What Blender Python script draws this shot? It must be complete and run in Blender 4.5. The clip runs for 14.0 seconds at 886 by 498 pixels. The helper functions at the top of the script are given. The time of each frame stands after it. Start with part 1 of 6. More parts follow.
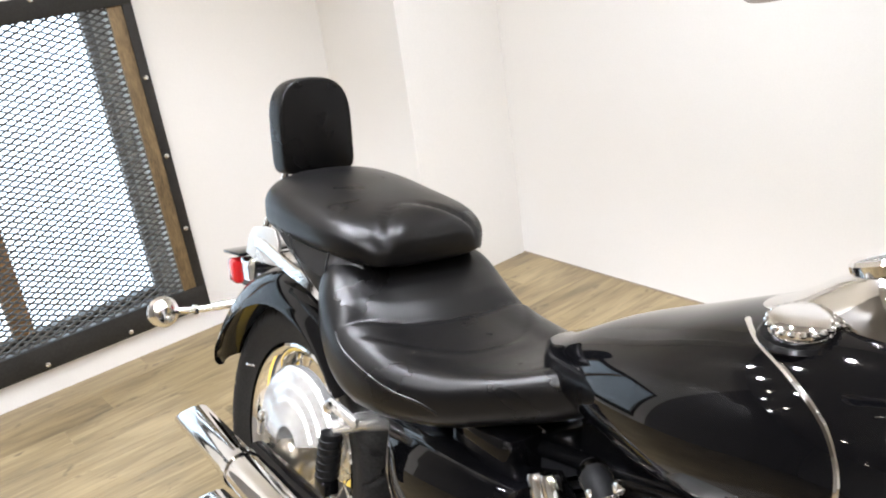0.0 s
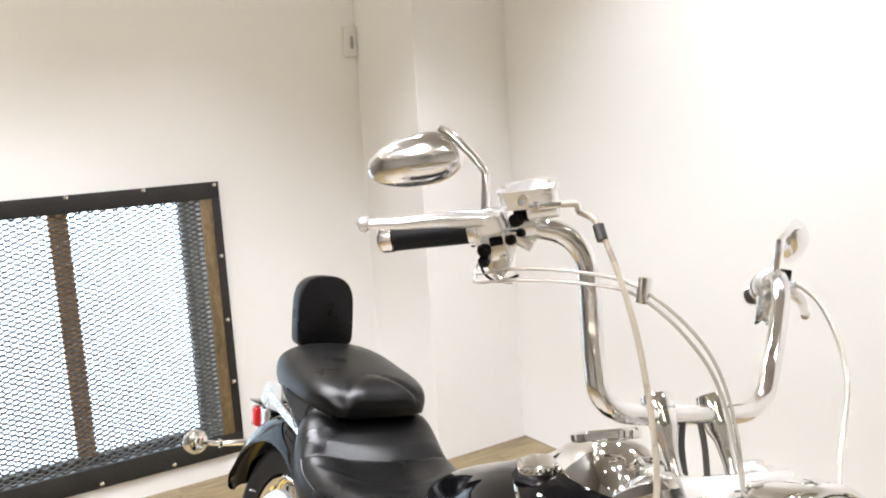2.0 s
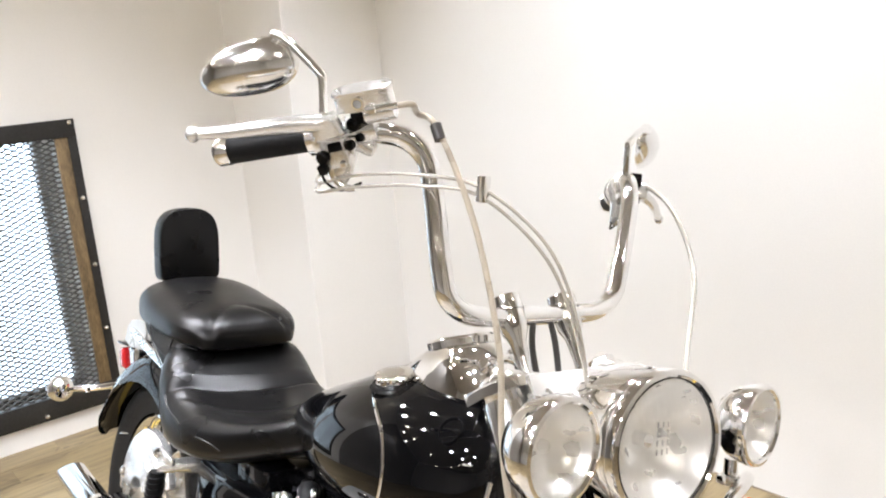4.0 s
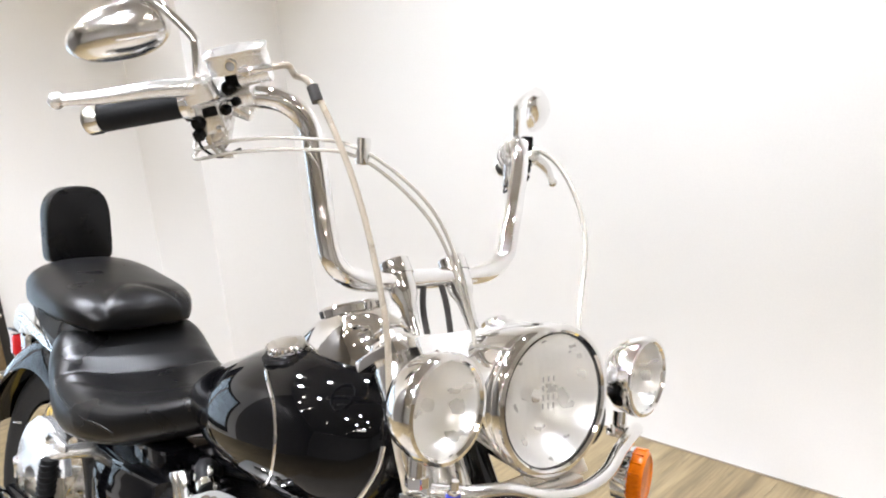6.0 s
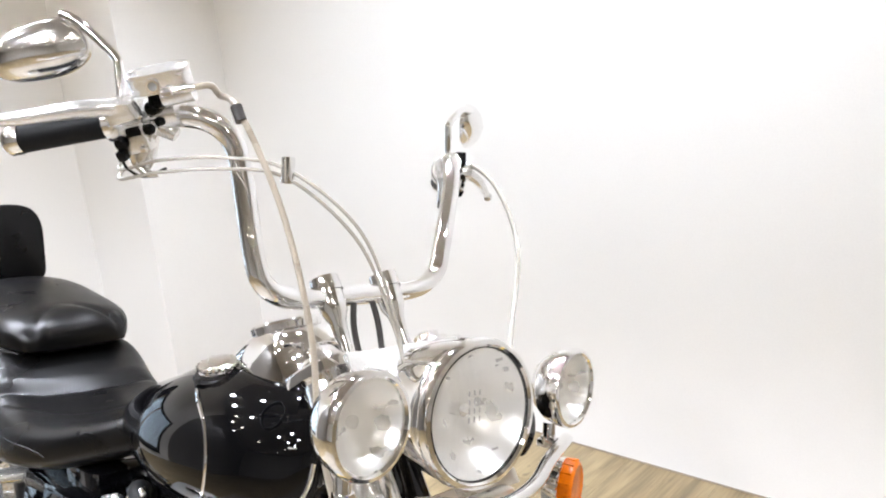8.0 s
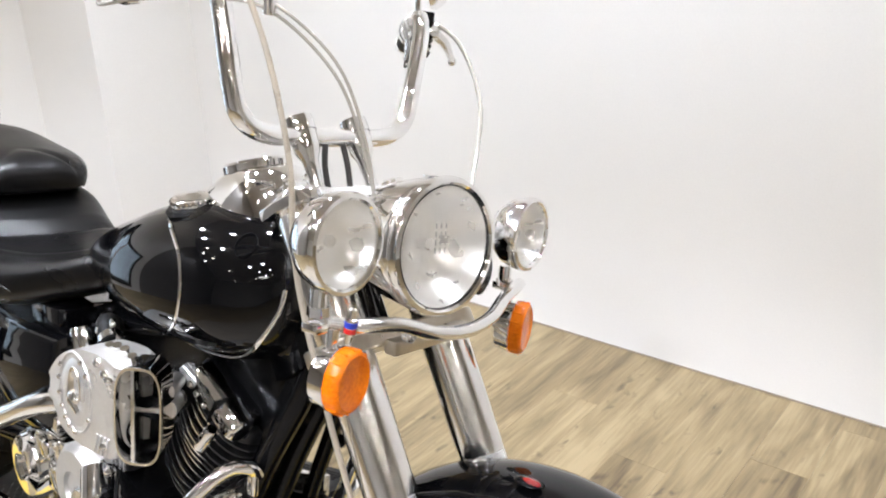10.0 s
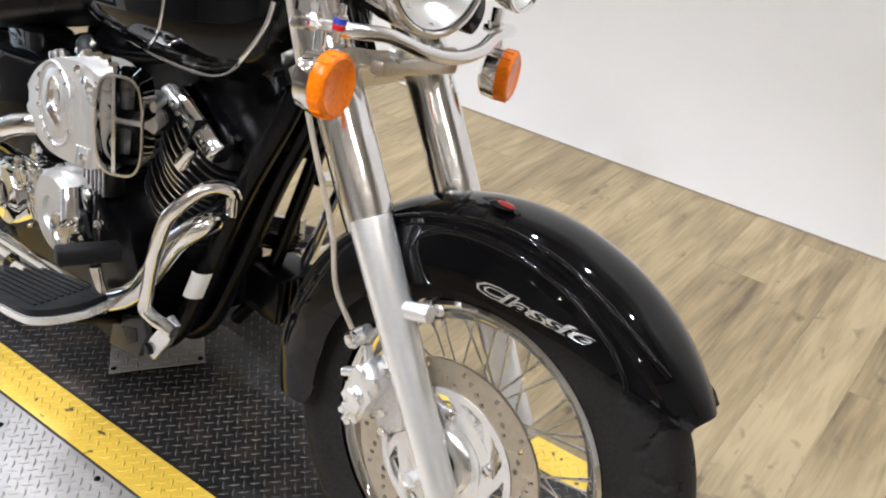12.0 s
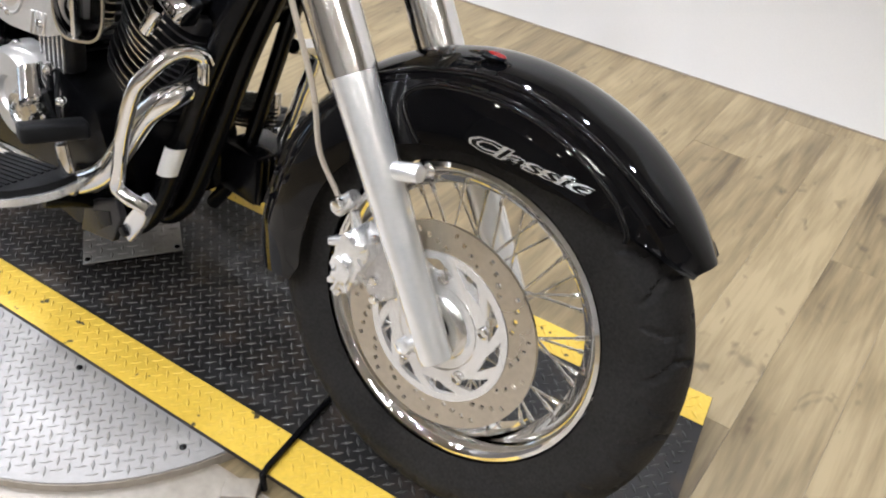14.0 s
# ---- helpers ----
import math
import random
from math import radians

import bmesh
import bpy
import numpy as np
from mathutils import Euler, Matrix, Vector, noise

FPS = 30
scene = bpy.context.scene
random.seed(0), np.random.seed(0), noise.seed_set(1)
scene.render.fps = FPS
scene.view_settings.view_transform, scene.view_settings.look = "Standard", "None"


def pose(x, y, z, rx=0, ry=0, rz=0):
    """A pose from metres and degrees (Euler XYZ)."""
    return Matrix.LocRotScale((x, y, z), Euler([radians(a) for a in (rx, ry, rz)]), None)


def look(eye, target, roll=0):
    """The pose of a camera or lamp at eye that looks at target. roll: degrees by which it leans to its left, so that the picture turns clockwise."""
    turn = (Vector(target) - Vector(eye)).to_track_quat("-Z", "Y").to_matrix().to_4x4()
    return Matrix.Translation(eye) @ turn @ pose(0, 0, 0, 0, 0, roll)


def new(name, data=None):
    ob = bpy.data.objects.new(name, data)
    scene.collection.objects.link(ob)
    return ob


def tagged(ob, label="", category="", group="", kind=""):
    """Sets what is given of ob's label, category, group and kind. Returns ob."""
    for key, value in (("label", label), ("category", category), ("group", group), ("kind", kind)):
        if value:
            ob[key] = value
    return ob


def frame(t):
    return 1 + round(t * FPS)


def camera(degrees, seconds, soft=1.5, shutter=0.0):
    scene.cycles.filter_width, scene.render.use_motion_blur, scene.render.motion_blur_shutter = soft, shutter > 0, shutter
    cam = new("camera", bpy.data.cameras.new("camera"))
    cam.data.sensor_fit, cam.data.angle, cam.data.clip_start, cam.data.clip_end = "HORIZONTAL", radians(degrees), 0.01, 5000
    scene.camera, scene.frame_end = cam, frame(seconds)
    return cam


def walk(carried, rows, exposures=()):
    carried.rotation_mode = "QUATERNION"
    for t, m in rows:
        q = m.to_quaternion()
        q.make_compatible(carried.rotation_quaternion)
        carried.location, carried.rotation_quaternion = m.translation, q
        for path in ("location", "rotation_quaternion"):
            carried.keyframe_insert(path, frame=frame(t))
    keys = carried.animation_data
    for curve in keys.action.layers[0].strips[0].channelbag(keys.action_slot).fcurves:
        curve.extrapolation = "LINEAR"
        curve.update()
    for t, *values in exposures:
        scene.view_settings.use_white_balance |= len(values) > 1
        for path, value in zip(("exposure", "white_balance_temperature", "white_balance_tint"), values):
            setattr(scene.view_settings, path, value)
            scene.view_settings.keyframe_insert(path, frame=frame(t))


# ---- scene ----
cam = camera(54.76, 14.0, 2.0)
PATH = [
    (0, (-0.2801, -0.5413, 1.3404), (-1.7336, 0.6254, 0.615), -8.52),
    (0.5, (-0.1206, -0.5085, 1.3445), (-1.7004, 0.5096, 0.6606), -5.47),
    (1, (0.0518, -0.5959, 1.3495), (-1.4785, 0.527, 0.719), -5.04),
    (1.5, (0.2139, -0.6882, 1.4298), (-1.3433, 0.4928, 1.0047), -4.21),
    (2, (0.3239, -0.673, 1.4773), (-1.2993, 0.4567, 1.1789), -3.57),
    (2.5, (0.3542, -0.645, 1.4706), (-1.2415, 0.521, 1.1635), -4.42),
    (3, (0.3539, -0.6224, 1.4669), (-1.1825, 0.6159, 1.1413), -5.97),
    (3.5, (0.3491, -0.6195, 1.4498), (-1.1412, 0.661, 1.0765), -5.2),
    (3.7, (0.3474, -0.617, 1.4394), (-1.1307, 0.6637, 1.0212), -5.07),
    (5.8, (0.3685, -0.5852, 1.4047), (-0.949, 0.8237, 0.8762), -5.66),
    (6, (0.3722, -0.5818, 1.4049), (-0.9356, 0.8364, 0.8772), -5.5),
    (6.5, (0.3741, -0.5715, 1.4065), (-0.8923, 0.8822, 0.8745), -5.45),
    (7, (0.3792, -0.5674, 1.4117), (-0.8648, 0.9139, 0.9033), -5.23),
    (9.5, (0.4333, -0.5945, 1.4023), (-0.7232, 0.9274, 0.8139), -4.3),
    (10, (0.4245, -0.6565, 1.3636), (-0.6606, 0.847, 0.6141), -1.73),
    (10.5, (0.4349, -0.6911, 1.3352), (-0.6147, 0.7947, 0.504), 0.74),
    (11, (0.4518, -0.7091, 1.3031), (-0.5817, 0.7421, 0.3943), 1.42),
    (11.5, (0.4613, -0.7199, 1.2652), (-0.5272, 0.71, 0.2761), 2.68),
    (12, (0.4628, -0.7208, 1.2277), (-0.4782, 0.6778, 0.1515), 3.8),
    (12.5, (0.4659, -0.7258, 1.178), (-0.4265, 0.6469, 0.0296), 4.86),
    (13, (0.4647, -0.7248, 1.1463), (-0.3601, 0.6119, -0.0918), 5.79),
    (13.5, (0.4611, -0.7404, 1.1173), (-0.3201, 0.5853, -0.1604), 6.25),
    (14, (0.4439, -0.7361, 1.1472), (-0.3608, 0.6081, -0.096), 3.78),
]
EXPOSURES = [(0, 0.2, 6600, 10), (2.5, 0.12, 6750, 10), (6.5, 0.2, 6400, 10), (10.5, 0.03, 6330, 10), (12, -0.1, 6320, 10), (13.5, -0.12, 6300, 10)]
walk(cam, [(t, look(eye, target, roll)) for t, eye, target, roll in PATH], EXPOSURES)

# ---- light ----
world = bpy.data.worlds.new("world")
scene.world = world
world.use_nodes = True
world.node_tree.nodes["Background"].inputs[0].default_value = (0.9, 0.95, 1.0, 1)
world.node_tree.nodes["Background"].inputs[1].default_value = 0.3
FLOOR, CEIL = -0.035, 3.3
ROOM = pose(0, 0, 0, 0, 0, -2.62)
BULBS = [(-0.9, -1.9), (-0.3, -2.3), (0.3, -1.7), (-0.5, -1.3), (0.5, -2.7), (-2.0, -0.9), (-2.1, 0.2), (-1.6, 0.9), (-0.7, 0.95), (0.4, 1.1), (1.6, 1.15), (3.2, -0.6), (3.4, -2.6), (2.0, -4.4), (-0.6, -4.6), (-2.9, -2.4), (-2.8, -1.6)]
BULB_POWER, TUBE_POWER, SKY_GLOW, SPOT = 110.0, 40.0, 2.7, 108.0


# ---- materials ----
def material(name, base, rough=0.5, metal=0.0, vary=0.15, scale=6.0, fine=60.0, bump=0.05, coat=0.0, stretch=(1, 1, 1), coords="Object", spread=0.0, rvary=0.15, spec=0.5, speck=None):
    m = bpy.data.materials.new(name)
    m.use_nodes = True
    nt = m.node_tree
    n, l = nt.nodes, nt.links
    p = n["Principled BSDF"]
    tc, mp = n.new("ShaderNodeTexCoord"), n.new("ShaderNodeMapping")
    mp.inputs["Scale"].default_value = stretch
    if coords == "Position":
        l.new(n.new("ShaderNodeNewGeometry").outputs["Position"], mp.inputs[0])
    else:
        l.new(tc.outputs[coords], mp.inputs[0])
    big, small = n.new("ShaderNodeTexNoise"), n.new("ShaderNodeTexNoise")
    big.inputs["Scale"].default_value, small.inputs["Scale"].default_value = scale, fine
    big.inputs["Detail"].default_value, small.inputs["Detail"].default_value = 4, 3
    l.new(mp.outputs[0], big.inputs[0]), l.new(mp.outputs[0], small.inputs[0])
    add = n.new("ShaderNodeMath")
    add.operation = "ADD"
    l.new(big.outputs[0], add.inputs[0]), l.new(small.outputs[0], add.inputs[1])
    last = add.outputs[0]
    if spread:
        info, mul, plus = n.new("ShaderNodeObjectInfo"), n.new("ShaderNodeMath"), n.new("ShaderNodeMath")
        mul.operation, mul.inputs[1].default_value = "MULTIPLY_ADD", spread
        mul.inputs[2].default_value = -spread / 2
        l.new(info.outputs["Random"], mul.inputs[0])
        plus.operation = "ADD"
        l.new(last, plus.inputs[0]), l.new(mul.outputs[0], plus.inputs[1])
        last = plus.outputs[0]
    ramp = n.new("ShaderNodeMapRange")
    ramp.inputs[1].default_value, ramp.inputs[2].default_value = 0.6, 1.4
    l.new(last, ramp.inputs[0])
    mix = n.new("ShaderNodeMix")
    mix.data_type = "RGBA"
    mix.inputs[6].default_value = (*[c * (1 - vary) for c in base], 1)
    mix.inputs[7].default_value = (*[min(1, c * (1 + vary)) for c in base], 1)
    l.new(ramp.outputs[0], mix.inputs[0])
    tone = mix.outputs[2]
    if speck:
        # specks, scuffs or dust: (scale, share, colour, softness)
        sn, sr, sm = n.new("ShaderNodeTexNoise"), n.new("ShaderNodeMapRange"), n.new("ShaderNodeMix")
        sn.inputs["Scale"].default_value, sn.inputs["Detail"].default_value = speck[0], 2
        l.new(mp.outputs[0], sn.inputs[0])
        sr.inputs[1].default_value, sr.inputs[2].default_value = speck[1], speck[1] + speck[3]
        l.new(sn.outputs[0], sr.inputs[0])
        sm.data_type = "RGBA"
        sm.inputs[7].default_value = (*speck[2], 1)
        l.new(sr.outputs[0], sm.inputs[0]), l.new(tone, sm.inputs[6])
        tone = sm.outputs[2]
    l.new(tone, p.inputs["Base Color"])
    rr = n.new("ShaderNodeMapRange")
    rr.inputs[1].default_value, rr.inputs[2].default_value = 0.3, 0.7
    rr.inputs[3].default_value, rr.inputs[4].default_value = rough * (1 - rvary), min(1, rough * (1 + rvary))
    l.new(big.outputs[0], rr.inputs[0])
    l.new(rr.outputs[0], p.inputs["Roughness"])
    p.inputs["Metallic"].default_value = metal
    p.inputs["Coat Weight"].default_value = coat
    p.inputs["Coat Roughness"].default_value = 0.03
    p.inputs["Specular IOR Level"].default_value = spec
    if bump:
        b = n.new("ShaderNodeBump")
        b.inputs["Strength"].default_value, b.inputs["Distance"].default_value = bump, 0.002
        l.new(small.outputs[0], b.inputs["Height"])
        l.new(b.outputs[0], p.inputs["Normal"])
    return m


def oak(name):
    """Oak planks: bands and streaks that run along each plank, fine pores, dark knots, each plank its own cut."""
    m = bpy.data.materials.new(name)
    m.use_nodes = True
    n, l = m.node_tree.nodes, m.node_tree.links
    p = n["Principled BSDF"]
    info, geo, tc = n.new("ShaderNodeObjectInfo"), n.new("ShaderNodeNewGeometry"), n.new("ShaderNodeTexCoord")
    seed = n.new("ShaderNodeMath")
    seed.operation = "ADD"
    l.new(info.outputs["Random"], seed.inputs[0]), l.new(geo.outputs["Random Per Island"], seed.inputs[1])
    shift = n.new("ShaderNodeVectorMath")
    shift.operation = "MULTIPLY_ADD"
    l.new(seed.outputs[0], shift.inputs[0])
    shift.inputs[1].default_value = (13.0, 29.0, 7.0)
    l.new(tc.outputs["Object"], shift.inputs[2])

    def noise(stretch, detail, bend):
        mp, t = n.new("ShaderNodeMapping"), n.new("ShaderNodeTexNoise")
        mp.inputs["Scale"].default_value = stretch
        t.inputs["Scale"].default_value, t.inputs["Detail"].default_value, t.inputs["Distortion"].default_value = 1.0, detail, bend
        l.new(shift.outputs[0], mp.inputs[0]), l.new(mp.outputs[0], t.inputs[0])
        return t.outputs[0]

    def times(value, k, plus):
        a = n.new("ShaderNodeMath")
        a.operation = "MULTIPLY_ADD"
        a.inputs[1].default_value = k
        l.new(value, a.inputs[0])
        if isinstance(plus, float):
            a.inputs[2].default_value = plus
        else:
            l.new(plus, a.inputs[2])
        return a.outputs[0]

    bands, grain, cloud, knots = noise((16, 2.4, 1), 5, 0.9), noise((120, 7, 1), 3, 0.2), noise((5, 1.6, 1), 3, 0.4), noise((24, 12, 1), 2, 0.4)
    v = times(bands, 0.58, times(grain, 0.3, times(cloud, 0.42, times(seed.outputs[0], 0.07, -0.21))))
    ramp = n.new("ShaderNodeValToRGB")
    e = ramp.color_ramp.elements
    e[0].position, e[0].color = 0.32, (0.085, 0.061, 0.032, 1)
    e[1].position, e[1].color = 0.68, (0.305, 0.234, 0.131, 1)
    for at, c in ((0.43, (0.158, 0.116, 0.061, 1)), (0.53, (0.217, 0.163, 0.086, 1))):
        e.new(at).color = c
    l.new(v, ramp.inputs[0])
    kr, km = n.new("ShaderNodeMapRange"), n.new("ShaderNodeMix")
    kr.inputs[1].default_value, kr.inputs[2].default_value = 0.64, 0.78
    kr.inputs[4].default_value = 0.8
    l.new(knots, kr.inputs[0])
    km.data_type = "RGBA"
    km.inputs[7].default_value = (0.05, 0.033, 0.019, 1)
    l.new(kr.outputs[0], km.inputs[0]), l.new(ramp.outputs[0], km.inputs[6])
    l.new(km.outputs[2], p.inputs["Base Color"])
    l.new(times(cloud, 0.25, 0.27), p.inputs["Roughness"])
    b = n.new("ShaderNodeBump")
    b.inputs["Strength"].default_value, b.inputs["Distance"].default_value = 0.08, 0.001
    l.new(grain, b.inputs["Height"]), l.new(b.outputs[0], p.inputs["Normal"])
    return m


def glow(name, colour, strength):
    m = bpy.data.materials.new(name)
    m.use_nodes = True
    p = m.node_tree.nodes["Principled BSDF"]
    p.inputs["Base Color"].default_value = (*colour, 1)
    p.inputs["Emission Color"].default_value = (*colour, 1)
    p.inputs["Emission Strength"].default_value = strength
    return m


def glassy(name, haze=0.0, bump=0.0):
    """A thin clear pane: light goes straight through, a little gloss on it, and some haze."""
    m = bpy.data.materials.new(name)
    m.use_nodes = True
    n, l = m.node_tree.nodes, m.node_tree.links
    n.remove(n["Principled BSDF"])
    clear, gloss, milk = n.new("ShaderNodeBsdfTransparent"), n.new("ShaderNodeBsdfGlossy"), n.new("ShaderNodeBsdfDiffuse")
    gloss.inputs["Roughness"].default_value = 0.03
    milk.inputs["Color"].default_value = (0.93, 0.91, 0.87, 1)
    one, two = n.new("ShaderNodeMixShader"), n.new("ShaderNodeMixShader")
    one.inputs[0].default_value, two.inputs[0].default_value = haze, 0.07
    l.new(clear.outputs[0], one.inputs[1]), l.new(milk.outputs[0], one.inputs[2])
    l.new(one.outputs[0], two.inputs[1]), l.new(gloss.outputs[0], two.inputs[2])
    l.new(two.outputs[0], n["Material Output"].inputs[0])
    if bump:
        w, b, tc = n.new("ShaderNodeTexWave"), n.new("ShaderNodeBump"), n.new("ShaderNodeTexCoord")
        w.bands_direction = "Y"
        w.inputs["Scale"].default_value = 30
        b.inputs["Strength"].default_value, b.inputs["Distance"].default_value = bump, 0.003
        l.new(tc.outputs["Object"], w.inputs[0])
        l.new(w.outputs[1], b.inputs["Height"])
        l.new(b.outputs[0], gloss.inputs["Normal"])
        # flutes show as faint bands in the haze
        ramp = n.new("ShaderNodeMapRange")
        ramp.inputs[3].default_value, ramp.inputs[4].default_value = haze * 0.94, haze * 1.06
        l.new(w.outputs[1], ramp.inputs[0])
        l.new(ramp.outputs[0], one.inputs[0])
    return m


CHROME = material("chrome", (0.87, 0.865, 0.86), 0.05, 1.0, 0.03, 8, 28, 0.07)
SOFTCHROME = material("brushed_chrome", (0.86, 0.855, 0.85), 0.15, 1.0, 0.05, 10, 160, 0.04)
FORK = material("polished_fork_alloy", (0.9, 0.895, 0.885), 0.22, 0.72, 0.05, 12, 140, 0.05)
HOUSING = material("satin_housing_alloy", (0.55, 0.535, 0.51), 0.3, 0.6, 0.08, 14, 180, 0.06)
BRUSHED = material("polished_aluminium", (0.78, 0.77, 0.75), 0.22, 1.0, 0.06, 10, 160, 0.05)
SATIN = material("satin_alloy", (0.82, 0.815, 0.805), 0.2, 0.75, 0.06, 10, 200, 0.05)
CAST = material("cast_alloy", (0.62, 0.61, 0.6), 0.3, 0.8, 0.18, 14, 200, 0.12)
STEEL = material("disc_steel", (0.60, 0.55, 0.47), 0.3, 1.0, 0.1, 12, 120, 0.05)
BLACK = material("black_paint", (0.002, 0.002, 0.0024), 0.035, 0.0, 0.2, 5, 300, 0.0, spec=0.3)
DARK = material("black_metal", (0.003, 0.003, 0.0034), 0.22, 0.0, 0.3, 20, 200, 0.08, spec=0.14)
FINS = material("fin_metal", (0.03, 0.03, 0.033), 0.35, 0.6, 0.3, 30, 200, 0.1)
LEATHER = material("black_leather", (0.0035, 0.0033, 0.0034), 0.3, 0.0, 0.25, 16, 420, 0.2, rvary=0.2, spec=0.15)
VINYL = material("glossy_black_vinyl", (0.0035, 0.0033, 0.0034), 0.29, 0.0, 0.25, 9, 420, 0.12, rvary=0.1, spec=0.25)
THREAD = material("grey_thread", (0.35, 0.34, 0.33), 0.8, 0.0, 0.2, 40, 300, 0.2)
RUBBER = material("black_rubber", (0.006, 0.006, 0.0065), 0.5, 0.0, 0.25, 12, 250, 0.15, spec=0.15)
TYRE = material("tyre_rubber", (0.017, 0.016, 0.0152), 0.55, 0.0, 0.6, 9, 220, 0.3, spec=0.12)
CABLE = material("sheathed_cable", (0.44, 0.385, 0.31), 0.3, 0.12, 0.12, 30, 900, 0.2)
CLEARSHEATH = material("clear_cable_sheath", (0.5, 0.47, 0.42), 0.2, 0.35, 0.1, 30, 900, 0.2)
SLEEVE = material("black_sleeve", (0.03, 0.025, 0.022), 0.5, 0.0, 0.2, 30, 200, 0.1)
AMBER = material("amber_plastic", (1.0, 0.19, 0.002), 0.2, 0.0, 0.3, 40, 200, 0.1, spec=0.3)
RED = material("red_lens", (0.5, 0.012, 0.015), 0.12, 0.0, 0.2, 30, 200, 0.0, coat=1.0)
DARKRED = material("dark_red_lens", (0.16, 0.006, 0.006), 0.15, 0.0, 0.2, 30, 200, 0.0)
LENS = glassy("fluted_lens", 0.17, 0.2)
CLEAR = glassy("clear_glass", 0.13)
MIRROR = material("reflector_silver", (0.95, 0.94, 0.92), 0.3, 0.65, 0.04, 30, 60, 0.6)
WALL = material("white_wall_paint", (0.81, 0.80, 0.785), 0.85, 0.0, 0.03, 1.2, 180, 0.06)
# grey stands for a dimmer far room in the chrome and paint
FARWALL = material("unseen_far_wall", (0.52, 0.515, 0.51), 0.8, 0.0, 0.1, 1.0, 120, 0.05)
# dimness of the unseen room side put into this wall colour
DIMWALL = material("dim_reflection_wall", (0.2, 0.19, 0.18), 0.8, 0.0, 0.1, 1.0, 120, 0.05)
# darker and warmer than the walls to steer bounce light and reflections
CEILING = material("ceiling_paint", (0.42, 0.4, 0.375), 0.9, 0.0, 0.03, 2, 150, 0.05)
WOOD = oak("oak_plank")
STONE = material("stone_tile", (0.27, 0.232, 0.185), 0.45, 0.0, 0.25, 5, 50, 0.1, spread=0.4)
GROUT = material("grout", (0.30, 0.25, 0.2), 0.9, 0.0, 0.15, 12, 120, 0.2)
DECK = material("black_deck_paint", (0.013, 0.012, 0.0115), 0.42, 0.0, 0.6, 4, 60, 0.12, spec=0.3, speck=(13, 0.5, (0.038, 0.027, 0.019), 0.22))
YELLOW = material("yellow_paint", (0.64, 0.43, 0.055), 0.42, 0.0, 0.14, 7, 110, 0.12, speck=(38, 0.69, (0.06, 0.045, 0.02), 0.03))
TREAD = material("worn_tread_paint", (0.06, 0.058, 0.056), 0.34, 0.4, 0.7, 26, 160, 0.1)
SILVER = material("tread_plate_alloy", (0.29, 0.275, 0.26), 0.6, 0.75, 0.12, 5, 90, 0.1)
FRAME = material("black_window_steel", (0.025, 0.024, 0.023), 0.5, 0.3, 0.35, 8, 120, 0.15)
MESH = material("expanded_mesh_steel", (0.10, 0.097, 0.092), 0.55, 0.4, 0.3, 30, 200, 0.1)
TIMBER = material("brown_stained_wood", (0.48, 0.235, 0.085), 0.6, 0.0, 0.45, 3, 40, 0.25, stretch=(8, 8, 1))
OLDWOOD = material("aged_wood", (0.16, 0.11, 0.055), 0.55, 0.0, 0.7, 5, 40, 0.3, stretch=(6, 6, 1))
PLASTIC = material("white_plastic", (0.72, 0.71, 0.68), 0.4, 0.0, 0.04, 30, 200, 0.02)
GREYPLASTIC = material("grey_plastic", (0.3, 0.3, 0.3), 0.4, 0.0, 0.1, 30, 200, 0.02)
PAPER = material("white_paper", (0.8, 0.8, 0.78), 0.7, 0.0, 0.05, 30, 200, 0.02)
BLUE = material("blue_enamel", (0.03, 0.05, 0.45), 0.3, 0.0, 0.1, 30, 200, 0.0)
BULB = glow("lamp_glow", (1.0, 0.93, 0.82), BULB_POWER)
TUBE = glow("tube_glow", (1.0, 0.97, 0.92), TUBE_POWER)
OUTSIDE = glow("daylight_backdrop", (0.72, 0.86, 1.0), SKY_GLOW)

# ---- mesh helpers ----
PLACE = {}


def finish(name, bm, mat, smooth=38):
    bmesh.ops.recalc_face_normals(bm, faces=bm.faces)
    me = bpy.data.meshes.new(name)
    bm.to_mesh(me)
    bm.free()
    me.materials.append(mat)
    if smooth:
        me.shade_smooth()
        me.set_sharp_from_angle(angle=radians(smooth))
    return me


def part(name, bm, mat, parent=None, label="", at=None, smooth=38):
    """One mesh object; at: its place in the world."""
    me = bm if isinstance(bm, bpy.types.Mesh) else finish(name, bm, mat, smooth)
    ob = new(name, me)
    at = at if at is not None else Matrix()
    PLACE[ob] = at
    if parent is not None:
        ob.parent = parent
        ob.matrix_parent_inverse = PLACE[parent].inverted()
    ob.matrix_basis = at
    if label:
        ob["label"] = label
    return ob


def thing(name, at, label, category, group="", kind=""):
    ob = new(name)
    ob.empty_display_size = 0.1
    ob.matrix_basis = at
    PLACE[ob] = at
    return tagged(ob, label, category, group, kind)


def box(x0, x1, y0, y1, z0, z1, bevel=0.0, segs=2, bm=None):
    bm = bm or bmesh.new()
    vs = [bm.verts.new((x, y, z)) for x in (x0, x1) for y in (y0, y1) for z in (z0, z1)]
    fs = [bm.faces.new([vs[i] for i in f]) for f in ((0, 1, 3, 2), (4, 6, 7, 5), (0, 4, 5, 1), (2, 3, 7, 6), (0, 2, 6, 4), (1, 5, 7, 3))]
    if bevel:
        es = list({e for f in fs for e in f.edges})
        bmesh.ops.bevel(bm, geom=es, offset=bevel, segments=segs, affect="EDGES", profile=0.5)
    return bm


